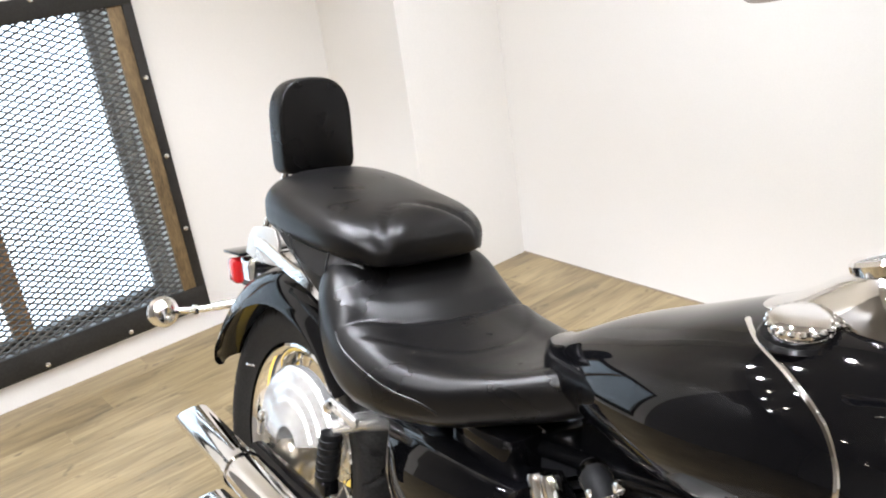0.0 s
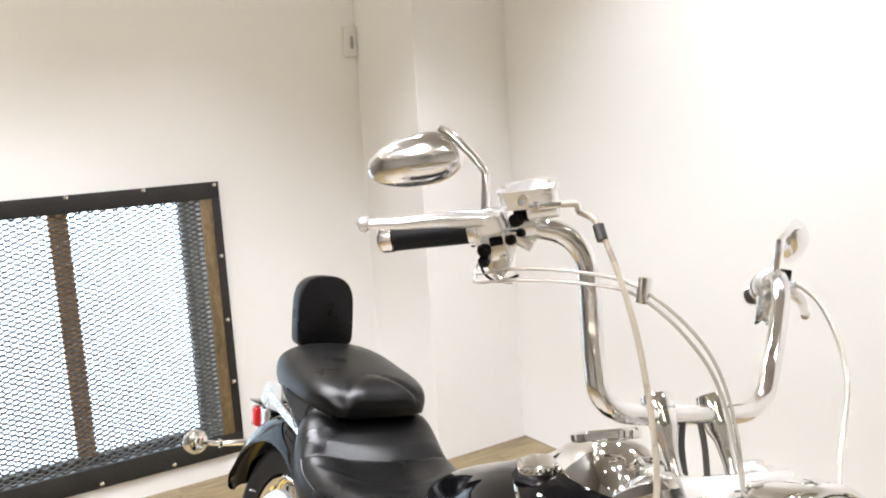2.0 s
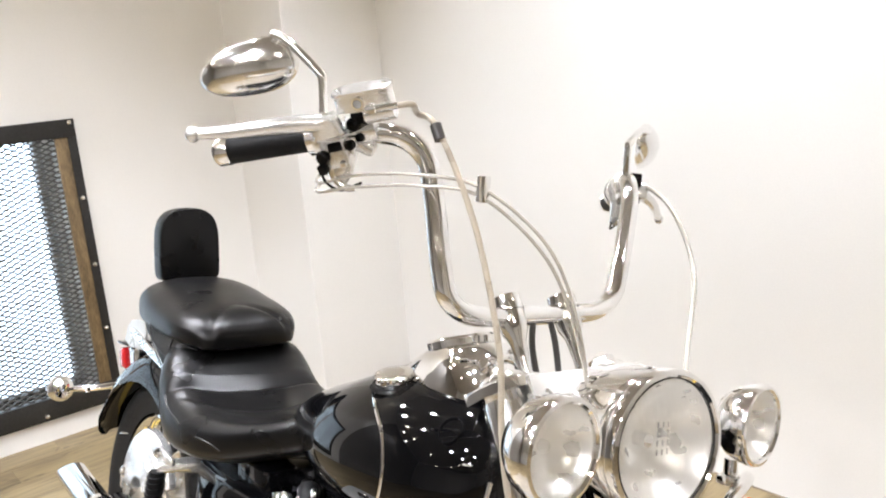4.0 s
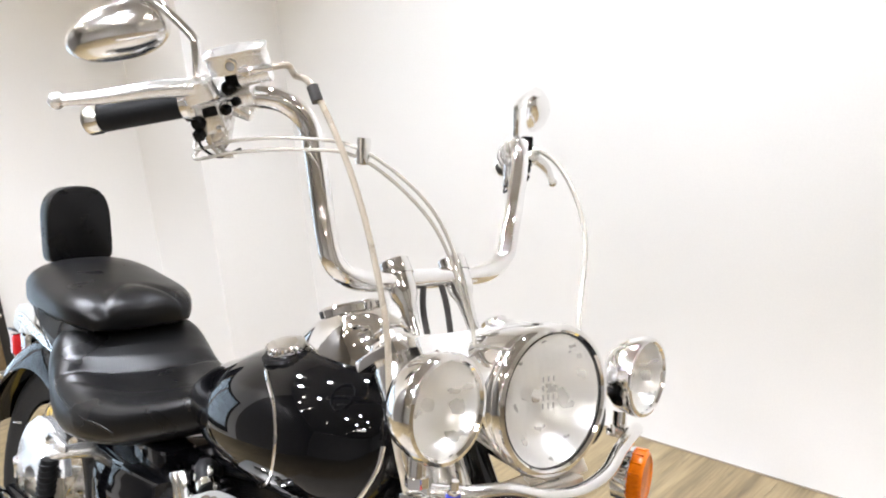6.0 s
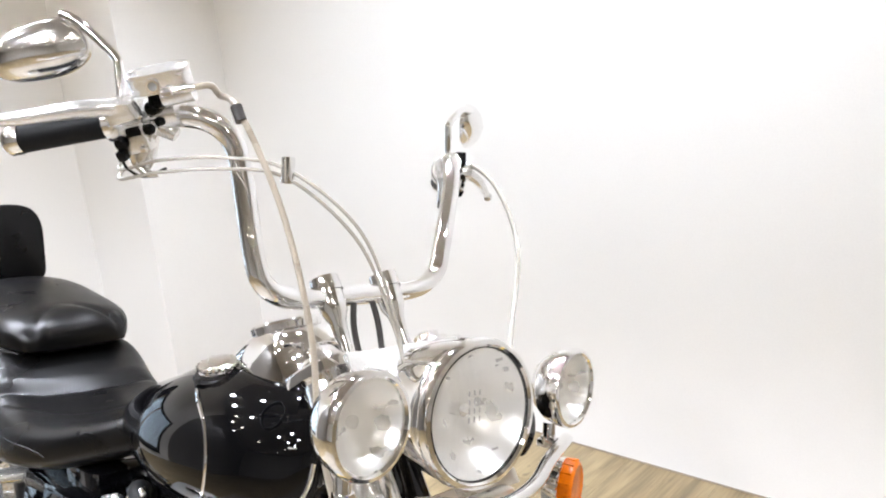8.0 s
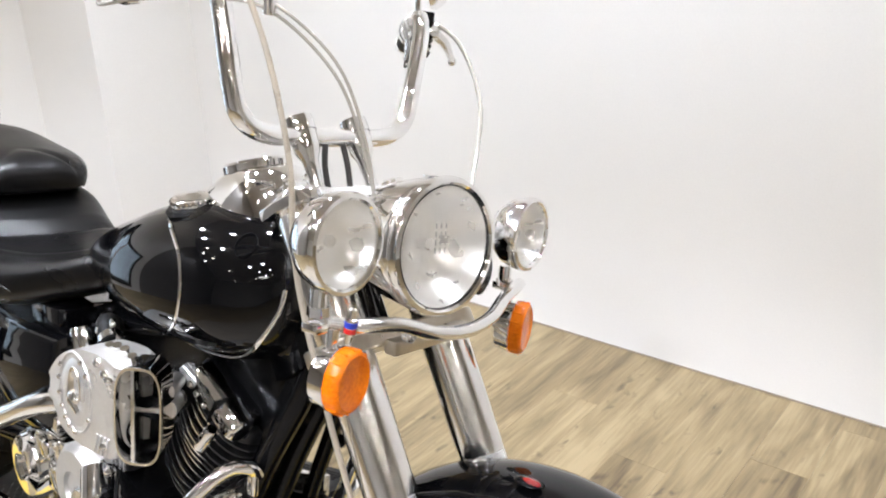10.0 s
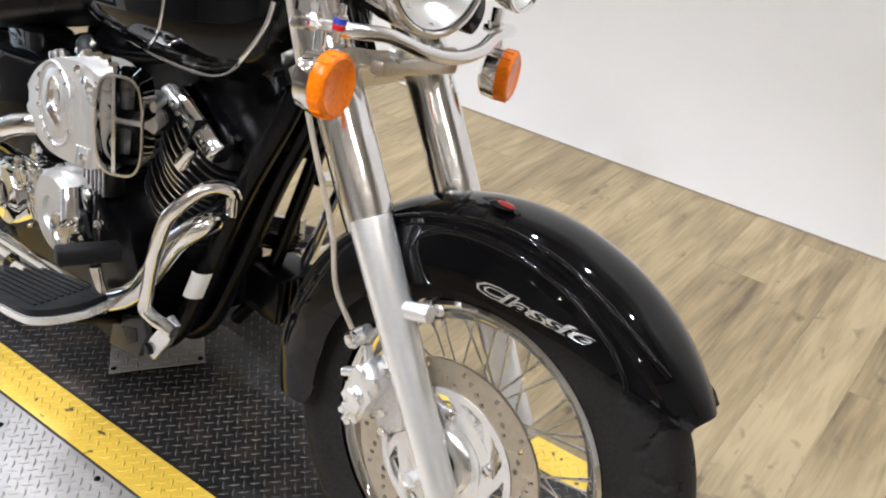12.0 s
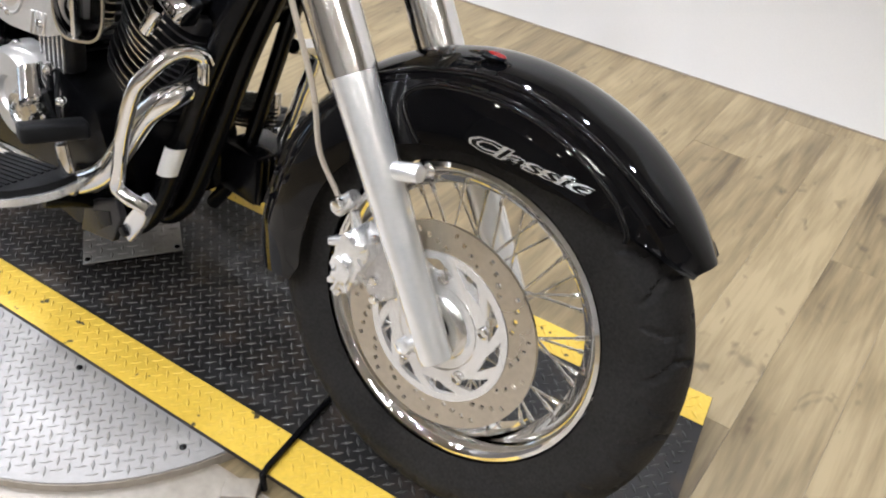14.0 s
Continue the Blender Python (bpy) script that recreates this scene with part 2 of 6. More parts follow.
def loft(rings, bm=None, caps=True, closed=True):
    bm = bm or bmesh.new()
    rows = [[bm.verts.new(p) for p in r] for r in rings]
    for a, b in zip(rows, rows[1:]):
        k = len(a)
        for i in range(k if closed else k - 1):
            bm.faces.new((a[i], a[(i + 1) % k], b[(i + 1) % k], b[i]))
    if caps and closed:
        bm.faces.new(rows[0][::-1])
        bm.faces.new(rows[-1])
    return bm


def glide(pts, per=8):
    """A smooth line through the points."""
    pts = [Vector(p) for p in pts]
    if len(pts) < 3:
        return pts
    q = [pts[0] * 2 - pts[1], *pts, pts[-1] * 2 - pts[-2]]
    out = []
    for a, b, c, d in zip(q, q[1:], q[2:], q[3:]):
        for i in range(per):
            t = i / per
            out.append(0.5 * (2 * b + (c - a) * t + (2 * a - 5 * b + 4 * c - d) * t * t + (3 * b - a - 3 * c + d) * t**3))
    return [*out, pts[-1]]


def tube(pts, r, segs=14, bm=None, smooth=True, per=8, ends=None):
    """A round bar along the points; r a number, or one at each point given."""
    line = glide(pts, per) if smooth else [Vector(p) for p in pts]
    if isinstance(r, (list, tuple)):
        rs = np.interp(np.linspace(0, len(r) - 1, len(line)), range(len(r)), r)
    else:
        rs = [r] * len(line)
    rings, up = [], None
    for i, p in enumerate(line):
        d = (line[min(i + 1, len(line) - 1)] - line[max(i - 1, 0)]).normalized()
        if up is None:
            up = d.orthogonal().normalized()
        up = (up - d * up.dot(d)).normalized()
        side = d.cross(up)
        rings.append([p + float(rs[i]) * (math.cos(a) * up + math.sin(a) * side) for a in (2 * math.pi * k / segs for k in range(segs))])
    return loft(rings, bm)


def turned(profile, segs=48, bm=None, m=None, closed=False):
    """A body turned round its own z axis from (radius, height) pairs, laid by m."""
    bm = bm or bmesh.new()
    m = m or Matrix()
    rows = []
    for r, h in profile:
        if r < 1e-6:
            rows.append([bm.verts.new(m @ Vector((0, 0, h)))])
        else:
            rows.append([bm.verts.new(m @ Vector((r * math.cos(2 * math.pi * k / segs), r * math.sin(2 * math.pi * k / segs), h))) for k in range(segs)])
    pairs = list(zip(rows, rows[1:])) + ([(rows[-1], rows[0])] if closed else [])
    for a, b in pairs:
        for i in range(segs):
            j = (i + 1) % segs
            if len(a) == 1 and len(b) > 1:
                bm.faces.new((a[0], b[i], b[j]))
            elif len(b) == 1 and len(a) > 1:
                bm.faces.new((a[i], a[j], b[0]))
            elif len(a) > 1:
                bm.faces.new((a[i], a[j], b[j], b[i]))
    return bm


def along(p, d, roll=0):
    """A pose at p whose z axis points along d."""
    return Matrix.Translation(p) @ Vector(d).to_track_quat("Z", "Y").to_matrix().to_4x4() @ pose(0, 0, 0, 0, 0, roll)


def slab(outline, h0, h1, bevel=0.0, bm=None, m=None):
    """A plate of the outline (x, y), from height h0 to h1, laid by m."""
    bm = bm or bmesh.new()
    m = m or Matrix()
    a, b = [bm.verts.new(m @ Vector((x, y, h0))) for x, y in outline], [bm.verts.new(m @ Vector((x, y, h1))) for x, y in outline]
    k = len(a)
    bm.faces.new(a[::-1])
    top = bm.faces.new(b)
    for i in range(k):
        bm.faces.new((a[i], a[(i + 1) % k], b[(i + 1) % k], b[i]))
    if bevel:
        bmesh.ops.bevel(bm, geom=list(top.edges), offset=bevel, segments=3, affect="EDGES", profile=0.5)
    return bm


def oval(w, h, n=2.0, segs=32):
    """A rounded outline with half sizes w and h."""
    out = []
    for k in range(segs):
        c, s = math.cos(2 * math.pi * k / segs), math.sin(2 * math.pi * k / segs)
        out.append((w * math.copysign(abs(c) ** (2 / n), c), h * math.copysign(abs(s) ** (2 / n), s)))
    return out


def ball(r, m=None, bm=None, segs=20, squash=(1, 1, 1)):
    bm = bm or bmesh.new()
    bmesh.ops.create_uvsphere(bm, u_segments=segs, v_segments=segs // 2, radius=r, matrix=(m or Matrix()) @ Matrix.Diagonal((*squash, 1)))
    return bm


def bolt(p, d, r, h=0.006, bm=None):
    """A domed bolt head at p that points along d."""
    return turned([(r, 0), (r, h * 0.5), (r * 0.7, h * 0.9), (0, h)], 10, bm, along(p, d))


# ---- the room ----
def setting(name, bm, mat, label, at=ROOM, category="", smooth=0):
    ob = part(name, bm, mat, None, label, at, smooth)
    return tagged(ob, label, category, "", "structure")


X_WIN, X_MID, Y_MID, Y_RIGHT, X_FAR, Y_NEAR = -3.29, -2.77, 1.228, 1.705, 5.6, -6.5
WY0, WY1, WZ0, WZ1 = -1.02, 0.478, 0.07, 1.245  # the window's opening
bm = bmesh.new()
box(X_WIN - 0.2, X_WIN, WY0 - 0.3, WY0, FLOOR - 0.1, CEIL, bm=bm)
box(X_WIN - 0.2, X_WIN, WY1, Y_RIGHT + 0.2, FLOOR - 0.1, CEIL, bm=bm)
box(X_WIN - 0.2, X_WIN, WY0, WY1, FLOOR - 0.1, WZ0, bm=bm)
box(X_WIN - 0.2, X_WIN, WY0, WY1, WZ1, CEIL, bm=bm)
setting("wall_west", bm, WALL, "white painted wall with a meshed window in it")
# unseen stretch, coloured dark so the black paint reflects little
setting("wall_southwest", box(X_WIN - 0.2, X_WIN, Y_NEAR - 0.2, WY0 - 0.3, FLOOR - 0.1, CEIL), DIMWALL, "unseen wall past the window, darkened to keep reflections dim")
setting("wall_column", box(X_WIN, X_MID, Y_MID, Y_RIGHT, FLOOR - 0.1, CEIL), WALL, "white painted projecting wall in the room's corner")
setting("wall_north", box(X_WIN, X_FAR + 0.2, Y_RIGHT, Y_RIGHT + 0.2, FLOOR - 0.1, CEIL), WALL, "plain white painted wall behind the motorcycle")
setting("wall_east", box(X_FAR, X_FAR + 0.2, Y_NEAR, Y_RIGHT, FLOOR - 0.1, CEIL), WALL, "plain white showroom wall")
# closes the room out of view; its grey sets the reflections
setting("wall_south", box(X_WIN, X_FAR + 0.2, Y_NEAR - 0.2, Y_NEAR, FLOOR - 0.1, CEIL), FARWALL, "unseen far wall, greyed to set how bright reflections are")
setting("ceiling", box(X_WIN - 0.2, X_FAR + 0.2, Y_NEAR - 0.2, Y_RIGHT + 0.2, CEIL, CEIL + 0.1), CEILING, "unseen ceiling, toned down to set bounce light and reflections")
floor = setting("floor", box(X_WIN - 0.2, X_FAR + 0.2, Y_NEAR - 0.2, Y_RIGHT + 0.2, FLOOR - 0.1, FLOOR - 0.008), GROUT, "light oak plank floor with brown grain")


setting("trim", box(X_MID, X_FAR, Y_RIGHT - 0.004, Y_RIGHT - 0.0005, FLOOR, FLOOR + 0.005), GROUT, "thin brown seam at the foot of the wall")


def make_window():
    """Steel frame with bolts, wooden lining, mullion, and expanded mesh before the bright opening."""
    w = new("window_1")
    w.matrix_basis = ROOM
    PLACE[w] = ROOM
    tagged(w, "window behind steel mesh with black frame and brown wood", "window", "", "structure")
    f = 0.072
    y0, y1, z0, z1 = WY0 - 0.02, WY1 + 0.03, WZ0 - 0.01, WZ1 + 0.03
    bm = bmesh.new()
    box(X_WIN, X_WIN + 0.018, y0, y1, z1 - f, z1, 0.002, bm=bm)
    box(X_WIN, X_WIN + 0.018, y0, y1, z0, z0 + f + 0.02, 0.002, bm=bm)
    box(X_WIN, X_WIN + 0.018, y1 - 0.035, y1, z0 + f + 0.02, z1 - f, 0.002, bm=bm)
    box(X_WIN, X_WIN + 0.018, y0, y0 + f, z0 + f + 0.02, z1 - f, 0.002, bm=bm)
    fr = part("window_frame", bm, FRAME, w, "black steel frame with bolts", ROOM)
    for z in (0.388, 0.668, 0.953, 1.262):
        part("bolt", bolt((X_WIN + 0.018, y1 - 0.02, z), (1, 0, 0), 0.009), CHROME, fr, "", ROOM)
    for k in range(5):
        for z in (z0 + 0.02, z1 - 0.008):
            part("bolt", bolt((X_WIN + 0.018, 0.192 - 0.297 * k, z), (1, 0, 0), 0.009), CHROME, fr, "", ROOM)
    bm = bmesh.new()
    box(X_WIN - 0.002, X_WIN + 0.014, y1 - 0.085, y1 - 0.0352, z0 + f + 0.02, z1 - f, 0.002, bm=bm)
    part("lining", bm, OLDWOOD, w, "brown wooden jamb", ROOM)
    part("sill", box(X_WIN - 0.19, X_WIN - 0.012, WY0 + 0.002, WY1 - 0.002, WZ0 + 0.001, WZ0 + 0.05, 0.002), GREYPLASTIC, w, "grey window sill", ROOM)
    part("mullion", box(X_WIN - 0.17, X_WIN - 0.12, -0.16, -0.088, WZ0 + 0.084, WZ1 - 0.03, 0.003), TIMBER, w, "brown wooden mullion", ROOM)
    part("post", box(X_WIN - 0.17, X_WIN - 0.12, 0.368, 0.4, WZ0 + 0.0505, WZ1 - 0.03, 0.003), GREYPLASTIC, w, "grey window post", ROOM)
    part("jamb_board", box(X_WIN - 0.165, X_WIN - 0.125, 0.4005, 0.4365, WZ0 + 0.0505, WZ1 - 0.03), PLASTIC, w, "white board beside the post", ROOM)
    part("reveal", box(X_WIN - 0.199, X_WIN - 0.004, 0.437, WY1 - 0.0005, WZ0 + 0.0505, WZ1 - 0.001), PLASTIC, w, "white window reveal", ROOM)
    part("rail", box(X_WIN - 0.168, X_WIN - 0.122, WY0 + 0.01, 0.3675, WZ0 + 0.0503, WZ0 + 0.083, 0.003), FRAME, w, "dark bottom rail", ROOM)
    # expanded mesh: two families of slanted flat bars
    bm = bmesh.new()
    ya, yb, za, zb = y0 + f * 0.6, y1 - 0.036, z0 + f, z1 - f
    pitch, slope = 0.0215, 0.45
    for s in (1, -1):
        n = int((yb - ya) * slope / pitch) + int((zb - za) / pitch) + 2
        for k in range(-n, n):
            c = za + k * pitch
            ends = []
            for y in (ya, yb):
                ends.append((y, c + s * slope * (y - ya)))
            (p, zp), (q, zq) = ends
            if max(zp, zq) < za or min(zp, zq) > zb:
                continue
            t0, t1 = 0.0, 1.0
            lo, hi = sorted(((za - zp) / (zq - zp), (zb - zp) / (zq - zp)))
            t0, t1 = max(t0, lo), min(t1, hi)
            if t1 <= t0:
                continue
            a = Vector((X_WIN - 0.004 + 0.0012 * s, p + (q - p) * t0, zp + (zq - zp) * t0))
            b = Vector((X_WIN - 0.004 + 0.0012 * s, p + (q - p) * t1, zp + (zq - zp) * t1))
            tube([a, b], 0.0043, 4, bm, smooth=False)
    part("mesh_screen", bm, MESH, w, "dark expanded steel mesh", ROOM, 0)
    return w


make_window()
back = part("backdrop", box(X_WIN - 0.7, X_WIN - 0.68, WY0 - 1.5, WY1 + 1.5, -0.6, 2.6), OUTSIDE, None, "", ROOM, 0)
tagged(back, "bright hazy daylight outside the window", "backdrop", "", "structure")


def make_thermostat():
    at = ROOM @ pose(X_WIN, 1.193, 1.86, 0, 0, 90)
    t = thing("wall_sensor", at, "small white plastic wall sensor with a grey slot", "sensor")
    part("housing", box(-0.034, 0.03, -0.03, 0, -0.07, 0.07, 0.008), PLASTIC, t, "", at)
    part("slot", slab(oval(0.008, 0.03, 3), 0.0301, 0.034, m=pose(0, 0, -0.005, 90)), GREYPLASTIC, t, "", at)


make_thermostat()


def make_lamp(x, y, beam=True, aim=None):
    at = ROOM @ pose(x, y, CEIL - 0.22)
    t = thing("ceiling_lamp", at, "small round ceiling lamp on a short stem", "lamp", "ceiling lamps")
    part("stem", turned([(0, 0.22), (0.012, 0.22), (0.012, 0.05), (0, 0.05)], 12), FRAME, t, "", at)
    part("cup", turned([(0.03, 0.06), (0.062, 0.0), (0.058, 0.0), (0.026, 0.055)], 24, closed=True), FRAME, t, "", at)
    part("bulb", ball(0.04, pose(0, 0, 0.02), segs=16), BULB, t, "", at)
    if not beam:
        return t
    lamp = bpy.data.lights.new("lamp_beam", "SPOT")
    near = y > 0
    lamp.energy, lamp.color, lamp.shadow_soft_size = SPOT * ((1.36 if x < 0 else 1.17) if near else 0.78), (0.945, 0.985, 1.09), 0.045
    # flood lamps out in the room reach the foot of the walls, the row by the wall has narrow beams
    lamp.spot_size, lamp.spot_blend = (radians(92), 0.7) if near else (2 * math.atan((Y_RIGHT - max(y, -2.7)) / 2.45), 0.25)
    beam = new("lamp_beam", lamp)
    beam.parent = t
    beam.matrix_parent_inverse = at.inverted()
    beam.matrix_basis = at @ pose(0, 0, -0.03)
    if aim:
        # an added lamp, out of view, turned towards the motorcycle to brighten it
        lamp.energy, lamp.spot_size, lamp.spot_blend = SPOT * 1.3, radians(50), 0.5
        beam.matrix_basis = look(at @ Vector((0, 0, -0.03)), aim)
    return t


for x, y in BULBS:
    make_lamp(x, y)
for x, y in ((-2.6, -1.1), (-2.4, -1.9), (-1.7, -3.1), (-0.2, -3.6), (1.2, -2.4), (1.5, -0.9), (2.3, -1.8), (2.4, -3.3), (4.4, -1.4), (4.2, -3.8), (0.9, -5.4), (-1.6, -5.4)):
    make_lamp(x, y, False)
# two added unseen lamps that put highlights on the seat
make_lamp(-2.95, 0.12, aim=(-1.15, 0.1, 0.72))
make_lamp(-2.7, -0.45, aim=(-1.0, 0.1, 0.72))


def make_tube_light(x, y):
    at = ROOM @ pose(x, y, CEIL - 0.1)
    t = thing("tube_light", at, "white ceiling light with three long tubes", "lamp")
    part("tray", box(-0.62, 0.62, -0.2, 0.2, 0.03, 0.1, 0.01), PLASTIC, t, "", at)
    for k in (-1, 0, 1):
        part("tube", tube([(-0.6, 0.12 * k, 0), (0.6, 0.12 * k, 0)], 0.016, 12, smooth=False), TUBE, t, "", at)


make_tube_light(0.6, -3.4)
make_tube_light(2.6, -1.2)

# ---- the motorcycle ----
# F: the steered front end, W: its wheel and fork legs, B: the frame, R: the rear wheel, each with x ahead, y to the machine's left, z up its own plane.
F = pose(0, -0.008, 0, -13.5, 0, -2)
W = F @ pose(0.006, -0.006, 0) @ Matrix.Scale(1.02, 4)
B = pose(0, -0.022, 0, -9.5, 0, -7.7)
R = B @ pose(0, -0.03, 0, 0, 0, 3) @ pose(0, 0, 0, -7.5)
E = B @ pose(0, 0, -0.015)  # the engine and what hangs on it
CY = 0.012
bike = thing("motorcycle", pose(-0.8, 0.1, 0), "black cruiser motorcycle with high chrome handlebars leaning on the deck", "motorcycle")


def p_(name, bm, mat, at, label="", parent=None, smooth=38):
    return part(name, bm, mat, parent or bike, label, at, smooth)


def side_plate(outline, y0, y1, bevel=0.0, bm=None):
    """A plate of the outline (x, z) between two depths of the frame, its bevelled face outwards."""
    return slab([(x, z) for x, z in outline], -y0, -y1, bevel, bm, Matrix(((1, 0, 0, 0), (0, 0, -1, 0), (0, 1, 0, 0), (0, 0, 0, 1))))


def wheel(at, R, width, rim_r, rim_w, name, spokes=40, hub_r=0.045, hub_w=0.07, grooves=True):
    """A spoked wheel in the plane y = 0 of at, its centre at z = R."""
    c = at @ pose(0, 0, R, 90)  # own z axis along -y
    prof = []
    hw = width / 2
    for k in range(41):
        a = -math.pi / 2 + math.pi * k / 40
        yy = hw * math.sin(a)
        cc = max(0.0, math.cos(a))
        r = rim_r + 0.004 + (R - rim_r - 0.004) * (cc**0.62)
        prof.append((r, yy * (1 - 0.32 * (1 - cc) ** 3)))
    segs = 640
    pitch = 2 * math.pi * R / 18
    # the cuts of one pitch of the tread: (along, across) from end to end
    cuts = [((0.0, 0.9), (0.032, 0.5)), ((0.032, 0.5), (0.066, 0.36)), ((0.032, 0.5), (0.022, 0.12)), ((0.066, 0.62), (0.085, 0.85))]
    bm = bmesh.new()
    rows = []
    for r, h in prof:
        row = []
        for k in range(segs):
            t = 2 * math.pi * k / segs
            d = 0.0
            if grooves and r > 0.87 * R:
                s = ((k / segs * 18 + (0.5 if h > 0 else 0)) % 1.0) * pitch
                for (s0, w0), (s1, w1) in cuts:
                    f = max(0.0, min(1.0, ((s - s0) * (s1 - s0) + (abs(h) / hw - w0) * (w1 - w0) * hw * hw) / ((s1 - s0) ** 2 + ((w1 - w0) * hw) ** 2)))
                    if math.hypot(s - s0 - f * (s1 - s0), abs(h) - hw * (w0 + f * (w1 - w0))) < 0.0033:
                        d = 0.006
            row.append(bm.verts.new(((r - d) * math.cos(t), (r - d) * math.sin(t), h)))
        rows.append(row)
    for a, b in zip(rows, rows[1:]):
        for i in range(segs):
            bm.faces.new((a[i], a[(i + 1) % segs], b[(i + 1) % segs], b[i]))
    rw = rim_w / 2
    rim = turned([(rim_r, -rw), (rim_r + 0.001, -rw - 0.003), (rim_r - 0.005, -rw - 0.005), (rim_r - 0.016, -rw + 0.002), (rim_r - 0.022, -rw + 0.016), (rim_r - 0.034, -0.012), (rim_r - 0.034, 0.012), (rim_r - 0.022, rw - 0.016), (rim_r - 0.016, rw - 0.002), (rim_r - 0.005, rw + 0.005), (rim_r + 0.001, rw + 0.003), (rim_r, rw)], 96)
    w = p_(name, rim, CHROME, c, "chrome rim with wire spokes")
    p_("tyre", bm, TYRE, c, "black rubber tyre", w, 50)
    p_("hub", turned([(0, -hub_w / 2 - 0.008), (hub_r * 0.5, -hub_w / 2 - 0.008), (hub_r, -hub_w / 2), (hub_r, -hub_w / 2 + 0.008), (hub_r * 0.62, -hub_w / 2 + 0.014), (hub_r * 0.62, hub_w / 2 - 0.014), (hub_r, hub_w / 2 - 0.008), (hub_r, hub_w / 2), (hub_r * 0.5, hub_w / 2 + 0.008), (0, hub_w / 2 + 0.008)], 40), BRUSHED, c, "", w)
    sm = None
    for k in range(spokes):
        side = 1 if k % 2 else -1
        lean = 0.75 if (k // 2) % 2 else -0.75
        a1 = 2 * math.pi * (k + 0.5) / spokes
        a0 = a1 + lean
        p = Vector((hub_r * 0.93 * math.cos(a0), hub_r * 0.93 * math.sin(a0), side * (hub_w / 2 - 0.004)))
        q = Vector(((rim_r - 0.03) * math.cos(a1), (rim_r - 0.03) * math.sin(a1), side * 0.006))
        if sm is None:
            ln = (q - p).length
            b2 = turned([(0, 0), (0.0019, 0), (0.0019, ln - 0.02), (0.0034, ln - 0.018), (0.0034, ln), (0, ln)], 8)
            sm = finish("spoke", b2, CHROME)
        part("spoke", sm, None, w, "", c @ along(p, q - p))
    return w, c


front, FC = wheel(W @ pose(0, CY, 0), 0.32, 0.134, 0.2175, 0.082, "front_wheel")

# brake disc: a drilled ring on a slotted carrier
ROTOR_Y = 0.076
bm = bmesh.new()
holes = [(0.116 + 0.0075 * (k % 4), 2 * math.pi * k / 60) for k in range(60)]
ri, ro, n_r = 0.109, 0.149, 16
grid = [[(ri + (ro - ri) * i / n_r, 2 * math.pi * k / 300) for k in range(300)] for i in range(n_r + 1)]
vs = {}


def rv(i, k, h):
    key = (i, k % 300, h)
    if key not in vs:
        r, t = grid[i][k % 300]
        vs[key] = bm.verts.new((r * math.cos(t), r * math.sin(t), ROTOR_Y + h))
    return vs[key]


def drilled(i, k):
    r, t = ri + (ro - ri) * (i + 0.5) / n_r, 2 * math.pi * (k + 0.5) / 300
    for hr, ht in holes:
        dt = (t - ht + math.pi) % (2 * math.pi) - math.pi
        if (r - hr) ** 2 + (r * dt) ** 2 < 0.004**2:
            return True
    return False


open_ = [[drilled(i, k) for k in range(300)] for i in range(n_r)]
for i in range(n_r):
    for k in range(300):
        if open_[i][k]:
            continue
        for h in (0.0, 0.005):
            bm.faces.new((rv(i, k, h), rv(i, k + 1, h), rv(i + 1, k + 1, h), rv(i + 1, k, h)))
        for di, dk, e0, e1 in ((0, 1, (i, k + 1), (i + 1, k + 1)), (0, -1, (i, k), (i + 1, k)), (1, 0, (i + 1, k), (i + 1, k + 1)), (-1, 0, (i, k), (i, k + 1))):
            ii, kk = i + di, (k + dk) % 300
            if not 0 <= ii < n_r or open_[ii][kk]:
                bm.faces.new((rv(*e0, 0.0), rv(*e1, 0.0), rv(*e1, 0.005), rv(*e0, 0.005)))
disc = p_("brake_disc", bm, STEEL, FC, "drilled steel brake disc", None, 30)
# carrier with swept arms
bm = turned([(0.098, ROTOR_Y - 0.001), (0.1085, ROTOR_Y - 0.001), (0.1085, ROTOR_Y + 0.0065), (0.098, ROTOR_Y + 0.0065)], 120, closed=True)
turned([(0.040, ROTOR_Y - 0.001), (0.080, ROTOR_Y - 0.001), (0.080, ROTOR_Y + 0.0065), (0.040, ROTOR_Y + 0.0065)], 96, bm, closed=True)
carrier = p_("carrier", bm, SATIN, FC, "silver slotted disc carrier", disc)


def pt(r, t):
    return (r * math.cos(t), r * math.sin(t))


arm_mesh = finish("carrier_arm", slab([pt(0.078, -0.12), pt(0.078, 0.16), pt(0.089, 0.36), pt(0.1, 0.52), pt(0.1, 0.30), pt(0.089, 0.1)], ROTOR_Y - 0.001, ROTOR_Y + 0.0062), SATIN)
for k in range(10):
    part("carrier_arm", arm_mesh, None, disc, "", FC @ pose(0, 0, 0, 0, 0, 36 * k))
for k in range(5):
    a = 2 * math.pi * (k + 0.3) / 5
    p_("bolt", turned([(0.0085, 0), (0.0085, 0.004), (0.006, 0.006), (0.006, 0.003), (0, 0.003)], 16, None, Matrix.Translation((0.0742 * math.cos(a), 0.0742 * math.sin(a), ROTOR_Y + 0.0065))), CHROME, FC, "", disc)
